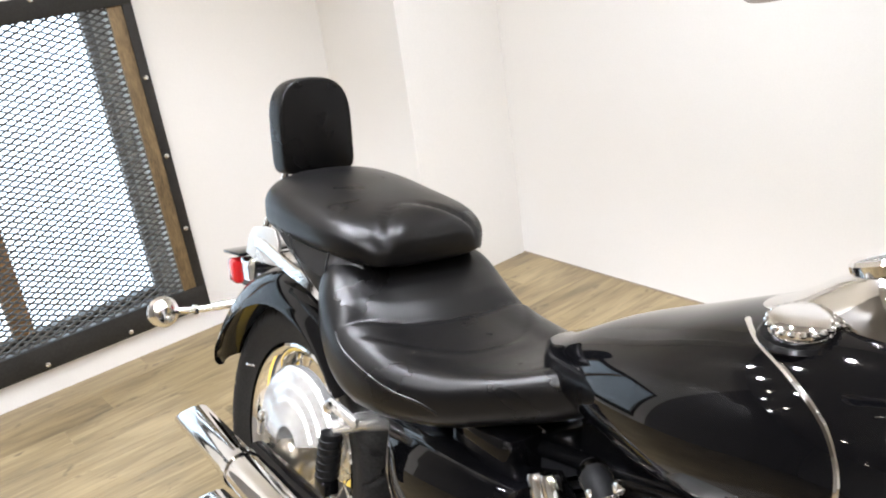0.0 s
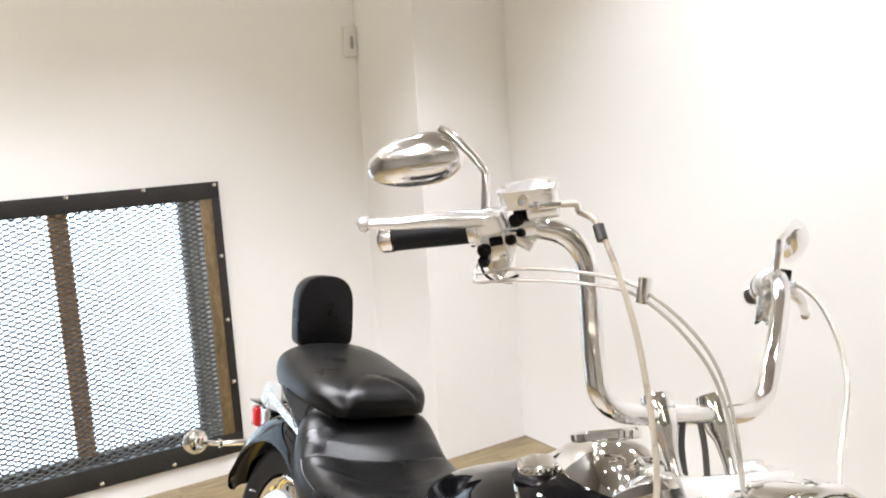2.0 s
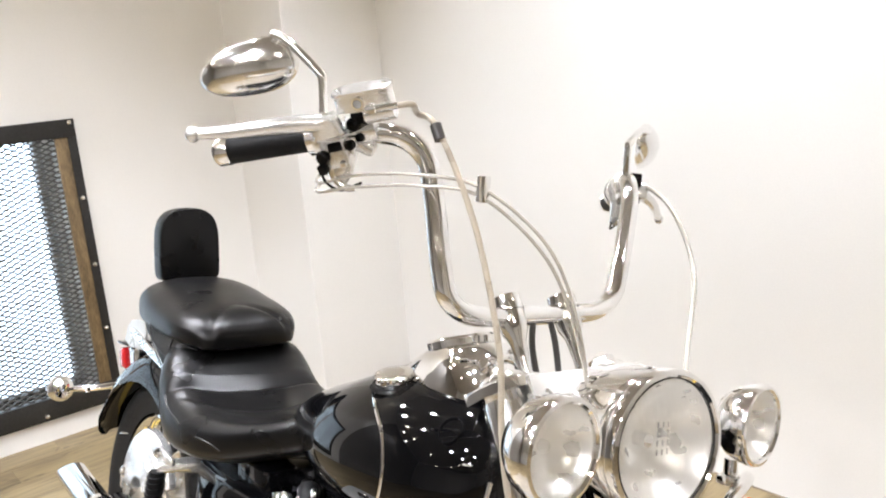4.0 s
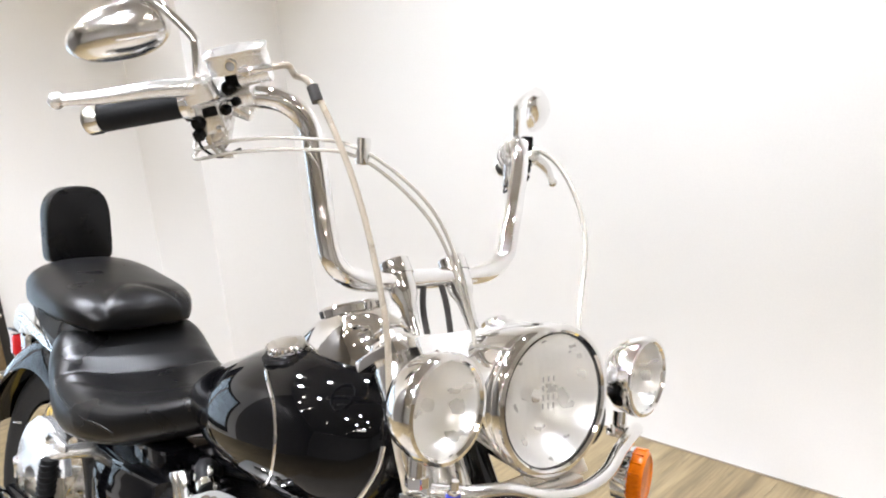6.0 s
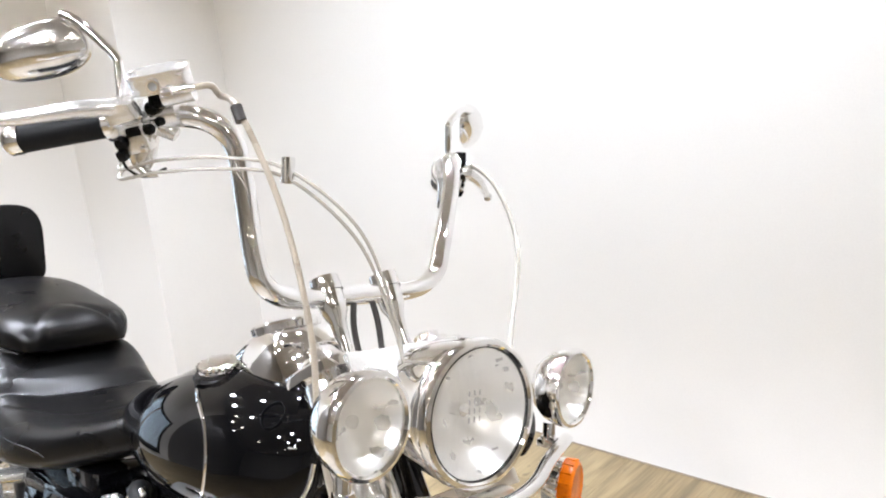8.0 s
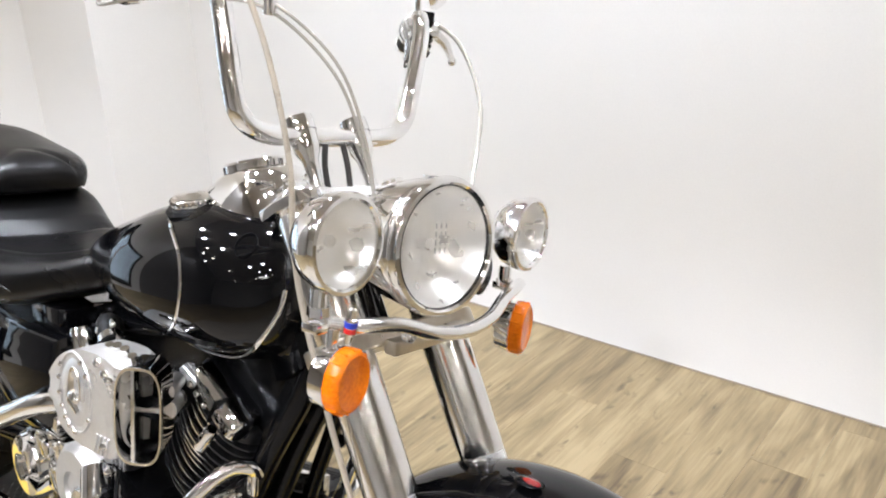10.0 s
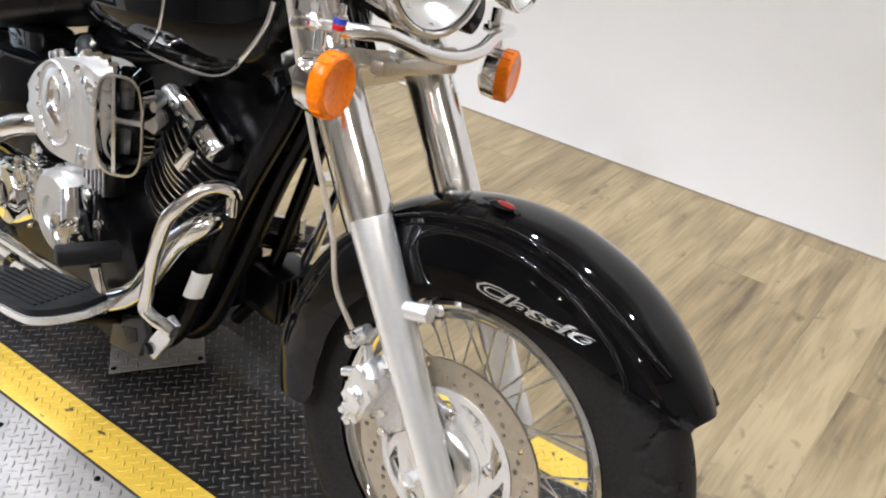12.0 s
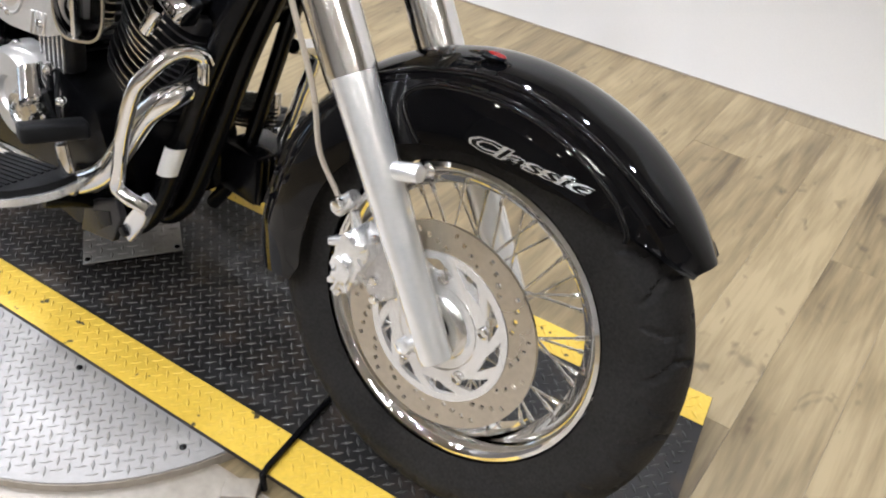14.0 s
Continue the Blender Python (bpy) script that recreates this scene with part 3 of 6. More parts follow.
p_("hub_face", turned([(0.066, ROTOR_Y - 0.03), (0.066, ROTOR_Y + 0.002), (0.062, ROTOR_Y + 0.007), (0.05, ROTOR_Y + 0.004), (0.047, ROTOR_Y + 0.008), (0.042, ROTOR_Y + 0.012), (0.026, ROTOR_Y + 0.014), (0.0225, ROTOR_Y + 0.012), (0.0225, ROTOR_Y - 0.02)], 48), BRUSHED, FC, "", disc)
p_("hub_bore", turned([(0.0224, ROTOR_Y + 0.009), (0, ROTOR_Y + 0.009)], 24), DARK, FC, "dark bore of the hub", disc)

# fork
RAKE = radians(31.5)
DIR = Vector((-math.sin(RAKE), 0, math.cos(RAKE)))


def on_fork(y, z):
    """The point of the fork's axis at height z."""
    return Vector((0.004 - (z - 0.32) * math.tan(RAKE), y, z))


for side in (-1, 1):
    y = CY + side * 0.107
    a = on_fork(y, 0.30)
    m = along(a, DIR)
    ln = (on_fork(y, 0.618) - a).length
    leg = p_("fork_leg", turned([(0, -0.014), (0.022, -0.012), (0.024, -0.004), (0.0245, 0.05), (0.0252, 0.12), (0.0272, 0.22), (0.029, ln - 0.05), (0.0302, ln - 0.01), (0.03, ln), (0, ln)], 36, None, m), FORK, W, "bright silver fork leg")
    p_("lug", turned([(0, 0), (0.013, 0), (0.013, 0.055), (0.011, 0.058), (0, 0.058)], 20, None, along(on_fork(y, 0.515) + Vector((0.005, 0, 0.0)), (0.95, 0, 0.25))), FORK, W, "", leg)
    p_("axle_clamp", turned([(0, -0.006), (0.011, -0.006), (0.011, 0.006), (0.007, 0.008), (0.007, 0.004), (0, 0.004)], 20, None, along(on_fork(y, 0.315) + Vector((-0.026, side * 0.02, -0.014)), (0, side, 0))), FORK, W, "", leg)
    b0, b1 = on_fork(y, 0.615), on_fork(y, 0.80)
    ln = (b1 - b0).length
    p_("fork_cover", turned([(0.029, 0), (0.0345, 0.001), (0.036, 0.02), (0.037, ln * 0.6), (0.038, ln), (0, ln)], 40, None, along(b0, DIR)), SOFTCHROME, F, "chrome fork tube cover")
    c0, c1 = on_fork(y, 0.80), on_fork(y, 1.0)
    ln = (c1 - c0).length
    p_("fork_shroud", turned([(0.039, 0), (0.040, 0.004), (0.0385, ln * 0.5), (0.036, ln - 0.008), (0.030, ln), (0, ln)], 40, None, along(c0, DIR)), SOFTCHROME, F, "chrome fork shroud")
    p_("fork_cap", turned([(0.02, 0), (0.02, 0.01), (0.014, 0.014), (0, 0.014)], 6, None, along(c1, DIR)), CHROME, F)

# triple clamps
perp = Vector((math.cos(RAKE), 0, math.sin(RAKE)))
for z, nm, h, mt in ((0.805, "lower_clamp", 0.024, STEEL), (0.985, "upper_clamp", 0.016, CHROME)):
    o = on_fork(CY, z)
    m = along(o, DIR, 0)
    outline = [(0.05, -0.1), (0.052, -0.12), (0.04, -0.145), (0.0, -0.152), (-0.04, -0.145), (-0.055, -0.11), (-0.075, -0.05), (-0.08, 0.0), (-0.075, 0.05), (-0.055, 0.11), (-0.04, 0.145), (0.0, 0.152), (0.04, 0.145), (0.052, 0.12), (0.05, 0.1), (0.03, 0.05), (0.03, -0.05)]
    ax = m.to_3x3().inverted()
    u, v = (ax @ perp), (ax @ Vector((0, 1, 0)))
    pts = [(p * u.x + q * v.x, p * u.y + q * v.y) for p, q in outline]
    p_(nm, slab(pts, -h / 2, h / 2, 0.004, None, m), mt, F, "cast silver clamp between the fork tubes")
p_("cross_bracket", box(-0.245, -0.222, CY - 0.085, CY + 0.09, 0.808, 0.83, 0.005), STEEL, F)
p_("bracket_nut", turned([(0, 0), (0.011, 0), (0.011, 0.01), (0.007, 0.013), (0.007, 0.006), (0, 0.006)], 18, None, along((-0.216, CY - 0.075, 0.842), (1, 0, 0.1))), SATIN, F)
p_("clamp_cover", box(-0.003, 0.003, -0.118, 0.118, -0.056, 0.056, 0.002), SATIN, F @ pose(-0.33, CY, 0.968, 0, -31.5, 0), "pale plate before the fork tubes")
for y in (-0.09, 0.09):
    for z in (-0.03, 0.03):
        p_("cover_screw", bolt((0.003, y, z), (1, 0, 0), 0.006, 0.004), CHROME, F @ pose(-0.33, CY, 0.968, 0, -31.5, 0))
p_("steering_stem", tube([on_fork(CY, 0.80) - perp * 0.045, on_fork(CY, 0.98) - perp * 0.045], 0.034, 24, smooth=False), BLACK, F)

# front fender: rings round the axle, each from the near skirt over the crown to the far skirt
rings = []
N_F = 72
for k in range(N_F + 1):
    a = radians(34.5 + (190 - 34.5) * k / N_F)
    tip = min(1.0, k / 9)
    heel = min(1.0, (N_F - k) / 6)
    deg = math.degrees(a)
    skirt = np.interp(deg, [34.5, 38, 45, 55, 68, 80, 100, 125, 150, 175, 184, 190], [0.350, 0.340, 0.318, 0.293, 0.266, 0.254, 0.250, 0.252, 0.250, 0.243, 0.243, 0.262])
    w = 0.090 * (0.55 + 0.45 * tip**0.5) * (0.95 + 0.05 * heel)
    top = 0.362 - 0.004 * (1 - heel)
    half = []
    for y, r in ((0, top), (0.25, top - 0.002), (0.48, top - 0.0075), (0.68, top - 0.017), (0.8, top - 0.026), (0.815, top - 0.032), (0.85, top - 0.034), (0.93, top - 0.05), (0.985, top - 0.068), (1.0, 0.0), (1.0, 1.0)):
        if r == 0.0:
            r = (skirt + top - 0.068) / 2
        elif r == 1.0:
            r = skirt
        half.append((y * w, min(r, top) if r > skirt else skirt))
    line = [(-y, r) for y, r in half[::-1]] + half[1:]
    inner = [(y * 0.965, max(r - 0.003, skirt)) for y, r in line[::-1]]
    rings.append([Vector((r * math.cos(a), CY + y, 0.32 + r * math.sin(a))) for y, r in line + inner])
fender = p_("front_fender", loft(rings), BLACK, W, "gloss black valanced front fender", None, 30)
p_("fender_lamp", ball(0.011, pose(-0.022, CY - 0.04, 0.683), squash=(1.3, 0.8, 0.4)), DARKRED, W, "small red fender marker", fender)
p_("fender_lamp_base", ball(0.013, pose(-0.026, CY - 0.04, 0.681), squash=(1.5, 0.9, 0.4)), DARK, W, "", fender)
for side in (-1, 1):
    p_("fender_bolt", bolt((-0.052, CY + side * 0.0905, 0.533), (0, side, 0), 0.009), CHROME, W, "", fender)
# pressed ridges of the fender's near and far flanks
def flank(r, w=0.090):
    """The half width of the fender at a radius."""
    return w * float(np.interp(r, [0.293, 0.312, 0.328, 0.33, 0.336, 0.345, 0.3545], [1.0, 0.93, 0.85, 0.815, 0.8, 0.68, 0.48]))


RIDGE = [(0.3395, 172), (0.3395, 150), (0.3395, 128), (0.3395, 112), (0.3395, 102), (0.342, 92.5), (0.3425, 82.5), (0.3425, 73.5), (0.343, 64.5), (0.3445, 55.5), (0.347, 49.5), (0.350, 45.5)]
PANEL = [(0.252, 107.5), (0.262, 109), (0.278, 110.5), (0.295, 111.3), (0.31, 111), (0.3185, 108), (0.3225, 102), (0.323, 92.5), (0.323, 83), (0.3233, 75.5), (0.323, 67.5), (0.3213, 60), (0.319, 53.5), (0.313, 48), (0.307, 46.5)]
for side in (-1, 1):
    for line, rad in ((RIDGE, 0.0042), (PANEL, 0.0038))[0 if side < 0 else 1:]:
        p_("fender_ridge", tube([(r * math.cos(radians(t)), CY + side * flank(r), 0.32 + r * math.sin(radians(t))) for r, t in line], rad, 10), BLACK, W, "", fender)


# word on the fender: dark letters with a silver outline
def lettering(swell, lift, mat, name, label=""):
    cu = bpy.data.curves.new("lettering", "FONT")
    cu.body, cu.size, cu.extrude, cu.offset, cu.resolution_u, cu.shear = "Classic", 0.05, 0.0003, swell, 2, 0.3
    tmp = new("lettering", cu)
    bpy.context.view_layer.update()
    me = bpy.data.meshes.new_from_object(tmp.evaluated_get(bpy.context.evaluated_depsgraph_get()))
    bpy.data.objects.remove(tmp)
    wide = max(v.co.x for v in me.vertices)
    for v in me.vertices:
        s = v.co.x / wide
        x, z = -0.012 + 0.172 * s, 0.264 - 0.004 * s + v.co.y * (0.46 - 0.12 * s)
        v.co = Vector((x, CY - flank(math.hypot(x, z)) - lift - (0.0004 if v.co.z > 0 else 0), 0.32 + z))
    me.materials.clear()
    me.materials.append(mat)
    return p_(name, me, None, W, label, fender)


lettering(0.0036, 0.0004, SATIN, "decal", "silver outlined lettering")
lettering(0.0002, 0.0012, BLACK, "decal_letters")

# brake caliper, hose
CALIPER = glide([(x, 0, z) for x, z in ((-0.158, 0.324), (-0.14, 0.32), (-0.121, 0.336), (-0.114, 0.363), (-0.104, 0.39), (-0.114, 0.414), (-0.134, 0.423), (-0.147, 0.408), (-0.152, 0.385), (-0.163, 0.352), (-0.158, 0.324))], 4)[:-1]
cal = p_("brake_caliper", side_plate([(v.x, v.z) for v in CALIPER], CY - 0.07, CY - 0.124, 0.014), SATIN, W, "silver brake caliper")
LOBE = glide([(x, 0, z) for x, z in ((-0.15, 0.34), (-0.132, 0.336), (-0.123, 0.352), (-0.122, 0.378), (-0.138, 0.386), (-0.151, 0.366), (-0.15, 0.34))], 4)[:-1]
p_("caliper_lobe", side_plate([(v.x, v.z) for v in LOBE], CY - 0.1, CY - 0.131, 0.01), SATIN, W, "", cal)
p_("caliper_bracket", side_plate([(-0.125, 0.432), (-0.085, 0.425), (-0.065, 0.34), (-0.095, 0.315), (-0.125, 0.34)], CY - 0.082, CY - 0.098, 0.004), CAST, W, "", cal)
p_("brake_pad", side_plate([(-0.132, 0.33), (-0.116, 0.31), (-0.092, 0.32), (-0.081, 0.345), (-0.09, 0.367), (-0.11, 0.36)], CY - 0.066, CY - 0.084, 0.003), STEEL, W, "", cal)
for p, q_, rr_ in (((-0.15, 0.392), (-0.181, 0.378), 0.009), ((-0.14, 0.415), (-0.15, 0.437), 0.0085), ((-0.15, 0.326), (-0.159, 0.304), 0.008)):
    p_("slide_pin", tube([(p[0], CY - 0.1, p[1]), (q_[0], CY - 0.1, q_[1])], [rr_, rr_ * 0.8], 14, smooth=False), SATIN, W, "", cal)
for x, z in ((-0.1, 0.352), (-0.108, 0.412), (-0.095, 0.325)):
    p_("caliper_bolt", bolt((x, CY - 0.098, z), (0, -1, 0), 0.008, 0.008), CHROME, W, "", cal)
p_("hose_union", tube([(-0.178, CY - 0.1, 0.43), (-0.152, CY - 0.1, 0.458)], [0.013, 0.011], 14, smooth=False), SATIN, W, "", cal)
p_("union_bolt", bolt((-0.166, CY - 0.113, 0.444), (0, -1, 0), 0.01, 0.01), CHROME, W, "", cal)

# headlamp
HL = F @ pose(-0.19, -0.033, 0.963, 0, 0, -8) @ pose(0, 0, 0, 0, 86, 0) @ Matrix.Scale(0.97, 4)  # own z axis ahead
hl = p_("headlamp", turned([(0.0895, -0.004), (0.094, -0.012), (0.0935, -0.03), (0.088, -0.07), (0.074, -0.115), (0.05, -0.15), (0.02, -0.168), (0, -0.17)], 64, None, Matrix()), CHROME, HL, "chrome headlamp bucket")
p_("rim", turned([(0.0885, -0.012), (0.0965, -0.012), (0.0975, -0.004), (0.0945, 0.004), (0.089, 0.0052), (0.0856, 0.002), (0.0856, -0.004)], 64, closed=True), CHROME, HL, "", hl)
p_("gasket", turned([(0.0843, -0.004), (0.0858, -0.004), (0.0858, 0.0022), (0.0843, 0.0022)], 64, closed=True), RUBBER, HL, "", hl)
p_("lens", turned([(0.0842, 0.001), (0.075, 0.007), (0.05, 0.014), (0.025, 0.017), (0, 0.018), ], 64), LENS, HL, "fluted clear glass lens", hl)
p_("reflector", turned([(0.084, -0.002), (0.07, -0.025), (0.045, -0.05), (0.02, -0.062), (0, -0.064)], 64), MIRROR, HL, "", hl)
p_("bulb_shield", turned([(0, -0.03), (0.009, -0.031), (0.01, -0.05), (0, -0.06)], 24), CHROME, HL, "", hl)
for k in range(3):
    for i_ in range(4):
        p_("lens_mark", box(-0.036 + 0.011 * i_, -0.029 + 0.011 * i_, -0.036 + 0.009 * k, -0.0345 + 0.009 * k, 0.0145, 0.0158), GREYPLASTIC, HL, "", hl)
p_("top_trim", box(-0.095, -0.0935, -0.012, 0.012, -0.04, -0.012, 0.0005), CHROME, HL, "", hl)

# passing lamps, signals and their bar
for side in (-1, 1):
    y = -0.014 + side * 0.208
    y += -0.009 if side < 0 else -0.019
    at = F @ pose(-0.185, y, 0.975 - 0.010 * side, 0, 0, 0 if side < 0 else 3) @ pose(0, 0, 0, 0, 88, 0) @ Matrix.Scale(0.96 if side < 0 else 0.9, 4)
    sp = p_("spotlamp", turned([(0.057, -0.002), (0.0615, -0.006), (0.061, -0.016), (0.056, -0.034), (0.043, -0.051), (0.02, -0.06), (0, -0.062)], 48), CHROME, at, "chrome passing lamp")
    p_("rim", turned([(0.053, -0.008), (0.0625, -0.008), (0.063, -0.002), (0.0605, 0.0045), (0.056, 0.0055), (0.053, 0.002)], 48, closed=True), CHROME, at, "", sp)
    p_("lens", turned([(0.0532, 0.001), (0.045, 0.006), (0.025, 0.010), (0, 0.012)], 48), CLEAR, at, "clear glass lens", sp)
    p_("reflector", turned([(0.0532, -0.001), (0.048, -0.014), (0.036, -0.028), (0.015, -0.036), (0, -0.037)], 48), MIRROR, at, "", sp)
    p_("bulb", ball(0.008, pose(0, 0, -0.028), segs=12), CLEAR, at, "", sp)
    p_("foot", tube([(0.06, 0, -0.04), (0.085, 0, -0.04)], 0.011, 14, smooth=False), CHROME, at, "", sp)
    p_("nut", turned([(0, 0), (0.014, 0), (0.014, 0.012), (0, 0.012)], 6, None, along((0.083, 0, -0.04), (1, 0, 0))), CHROME, at, "", sp)
    p_("bracket", box(-0.235, -0.21, y - 0.011, y + 0.011, 0.872, 0.884, 0.003), CHROME, F, "", sp)
    # signal
    ys = 0.003 + side * 0.2
    sg = F @ pose(-0.212, ys + 0.004, 0.809, 0, 0, 8 if side < 0 else 16) @ pose(0, 0, 0, 0, 90, 0) @ Matrix.Diagonal((1.03, 0.97, 1.0, 1.0))
    s = p_("turn_signal", turned([(0, -0.026), (0.03, -0.026), (0.0375, -0.02), (0.0405, 0.0), (0.0405, 0.003), (0.0, 0.003)], 40), CHROME, sg, "amber turn signal in a chrome cup")
    bm = bmesh.new()
    prof = [(0.0395, 0.0032), (0.0405, 0.006), (0.0395, 0.018), (0.037, 0.022), (0.0335, 0.0235), (0.032, 0.0225), (0.0, 0.0245)]
    turned(prof, 40, bm)
    p_("lens", bm, AMBER, sg, "amber plastic lens", s)
    p_("reflector", turned([(0.0385, 0.0034), (0.02, 0.0036), (0, 0.0038)], 40), MIRROR, sg, "", s)
    bm = bmesh.new()
    for k in range(16):
        a = 2 * math.pi * k / 16
        box(-0.0015, 0.0015, -0.0015, 0.0015, 0.0, 0.0165, 0, bm=bm)
        bmesh.ops.transform(bm, matrix=Matrix.Translation((0.0392 * math.cos(a), 0.0392 * math.sin(a), 0.003)), verts=bm.verts[-8:])
    p_("lens_ribs", bm, AMBER, sg, "", s)
    p_("stem", tube([(-0.225, ys, 0.835), (-0.225, ys, 0.87)], 0.008, 12, smooth=False), CHROME, F, "", s)
p_("lamp_bar", tube([(-0.235, -0.19, 0.872), (-0.205, -0.17, 0.874), (-0.183, -0.12, 0.873), (-0.168, -0.065, 0.857), (-0.163, 0.0, 0.85), (-0.168, 0.065, 0.857), (-0.183, 0.12, 0.873), (-0.2, 0.18, 0.88), (-0.215, 0.215, 0.876)], 0.0098, 18), SOFTCHROME, F, "bright chrome lamp bar")
bg = F @ pose(-0.18, -0.217, 0.888, 4, 8, 0) @ Matrix.Scale(0.72, 4)
emb = p_("bar_badge", turned([(0, -0.03), (0.006, -0.03), (0.007, -0.016), (0.0105, -0.014), (0.0105, 0.014), (0.007, 0.016), (0.006, 0.03), (0, 0.03)], 24), CHROME, bg, "small chrome post with blue and red bands")
p_("blue_band", turned([(0.0104, 0.0), (0.011, 0.0), (0.011, 0.010), (0.0104, 0.010)], 24, closed=True), BLUE, bg, "", emb)
p_("red_band", turned([(0.0104, -0.010), (0.011, -0.010), (0.011, -0.001), (0.0104, -0.001)], 24, closed=True), RED, bg, "", emb)
p_("horn", turned([(0, -0.03), (0.028, -0.03), (0.034, -0.01), (0.034, 0.004), (0.026, 0.008), (0, 0.004)], 28, None, along((-0.235, 0.13, 0.9), (1, 0.2, 0))), DARK, F, "dark round horn")

# ape-hanger handlebar
RIGHT = [(-0.446, -0.045, 1.075), (-0.446, -0.127, 1.078), (-0.452, -0.166, 1.098), (-0.462, -0.177, 1.14), (-0.487, -0.182, 1.24), (-0.498, -0.191, 1.28), (-0.515, -0.215, 1.302), (-0.54, -0.252, 1.305), (-0.598, -0.3, 1.293), (-0.704, -0.375, 1.263)]
LEFT = [(-0.446, 0.045, 1.075), (-0.44, 0.115, 1.078), (-0.445, 0.165, 1.098), (-0.455, 0.19, 1.14), (-0.503, 0.262, 1.235), (-0.525, 0.286, 1.268), (-0.55, 0.312, 1.282), (-0.585, 0.35, 1.28), (-0.66, 0.43, 1.262), (-0.74, 0.51, 1.24)]
bars = p_("handlebar", tube(RIGHT[::-1] + LEFT, 0.0145, 20), CHROME, F, "tall chrome ape-hanger handlebar")
for pts in (RIGHT, LEFT):
    a, b = Vector(pts[-2]), Vector(pts[-1])
    d = (b - a).normalized()
    p_("grip", tube([a, b - d * 0.014], 0.0185, 24, smooth=False), RUBBER, F, "black rubber grip", bars)
    p_("grip_end", turned([(0, 0), (0.0195, 0), (0.02, 0.004), (0.02, 0.018), (0.017, 0.022), (0, 0.022)], 28, None, along(b - d * 0.015, d)), CHROME, F, "", bars)
for side in (-1, 1):
    y = side * 0.058
    r = p_("riser", tube([(-0.398, y, 0.995), (-0.4115, y, 1.019), (-0.425, y, 1.043), (-0.4315, y, 1.0545), (-0.438, y, 1.066), (-0.446, y, 1.08)], [0.0085, 0.0095, 0.012, 0.0185, 0.02, 0.0205], 24, smooth=False), CHROME, F, "chrome handlebar riser")
    p_("riser_cap", turned([(0.0215, 0), (0.022, 0.004), (0.021, 0.022), (0.0, 0.0225)], 28, None, along((-0.446, y, 1.08), DIR)), CHROME, F, "", r)
    p_("riser_bolt", turned([(0.007, 0), (0.007, 0.002), (0.004, 0.002), (0.004, -0.003), (0, -0.003)], 14, None, along((-0.425, y, 1.052), (0.9, 0, 0.3))), DARK, F, "", r)
    p_("riser_stem", tube([(-0.372, y, 0.965), (-0.40, y, 1.005)], 0.0075, 16, smooth=False), CHROME, F, "", r)


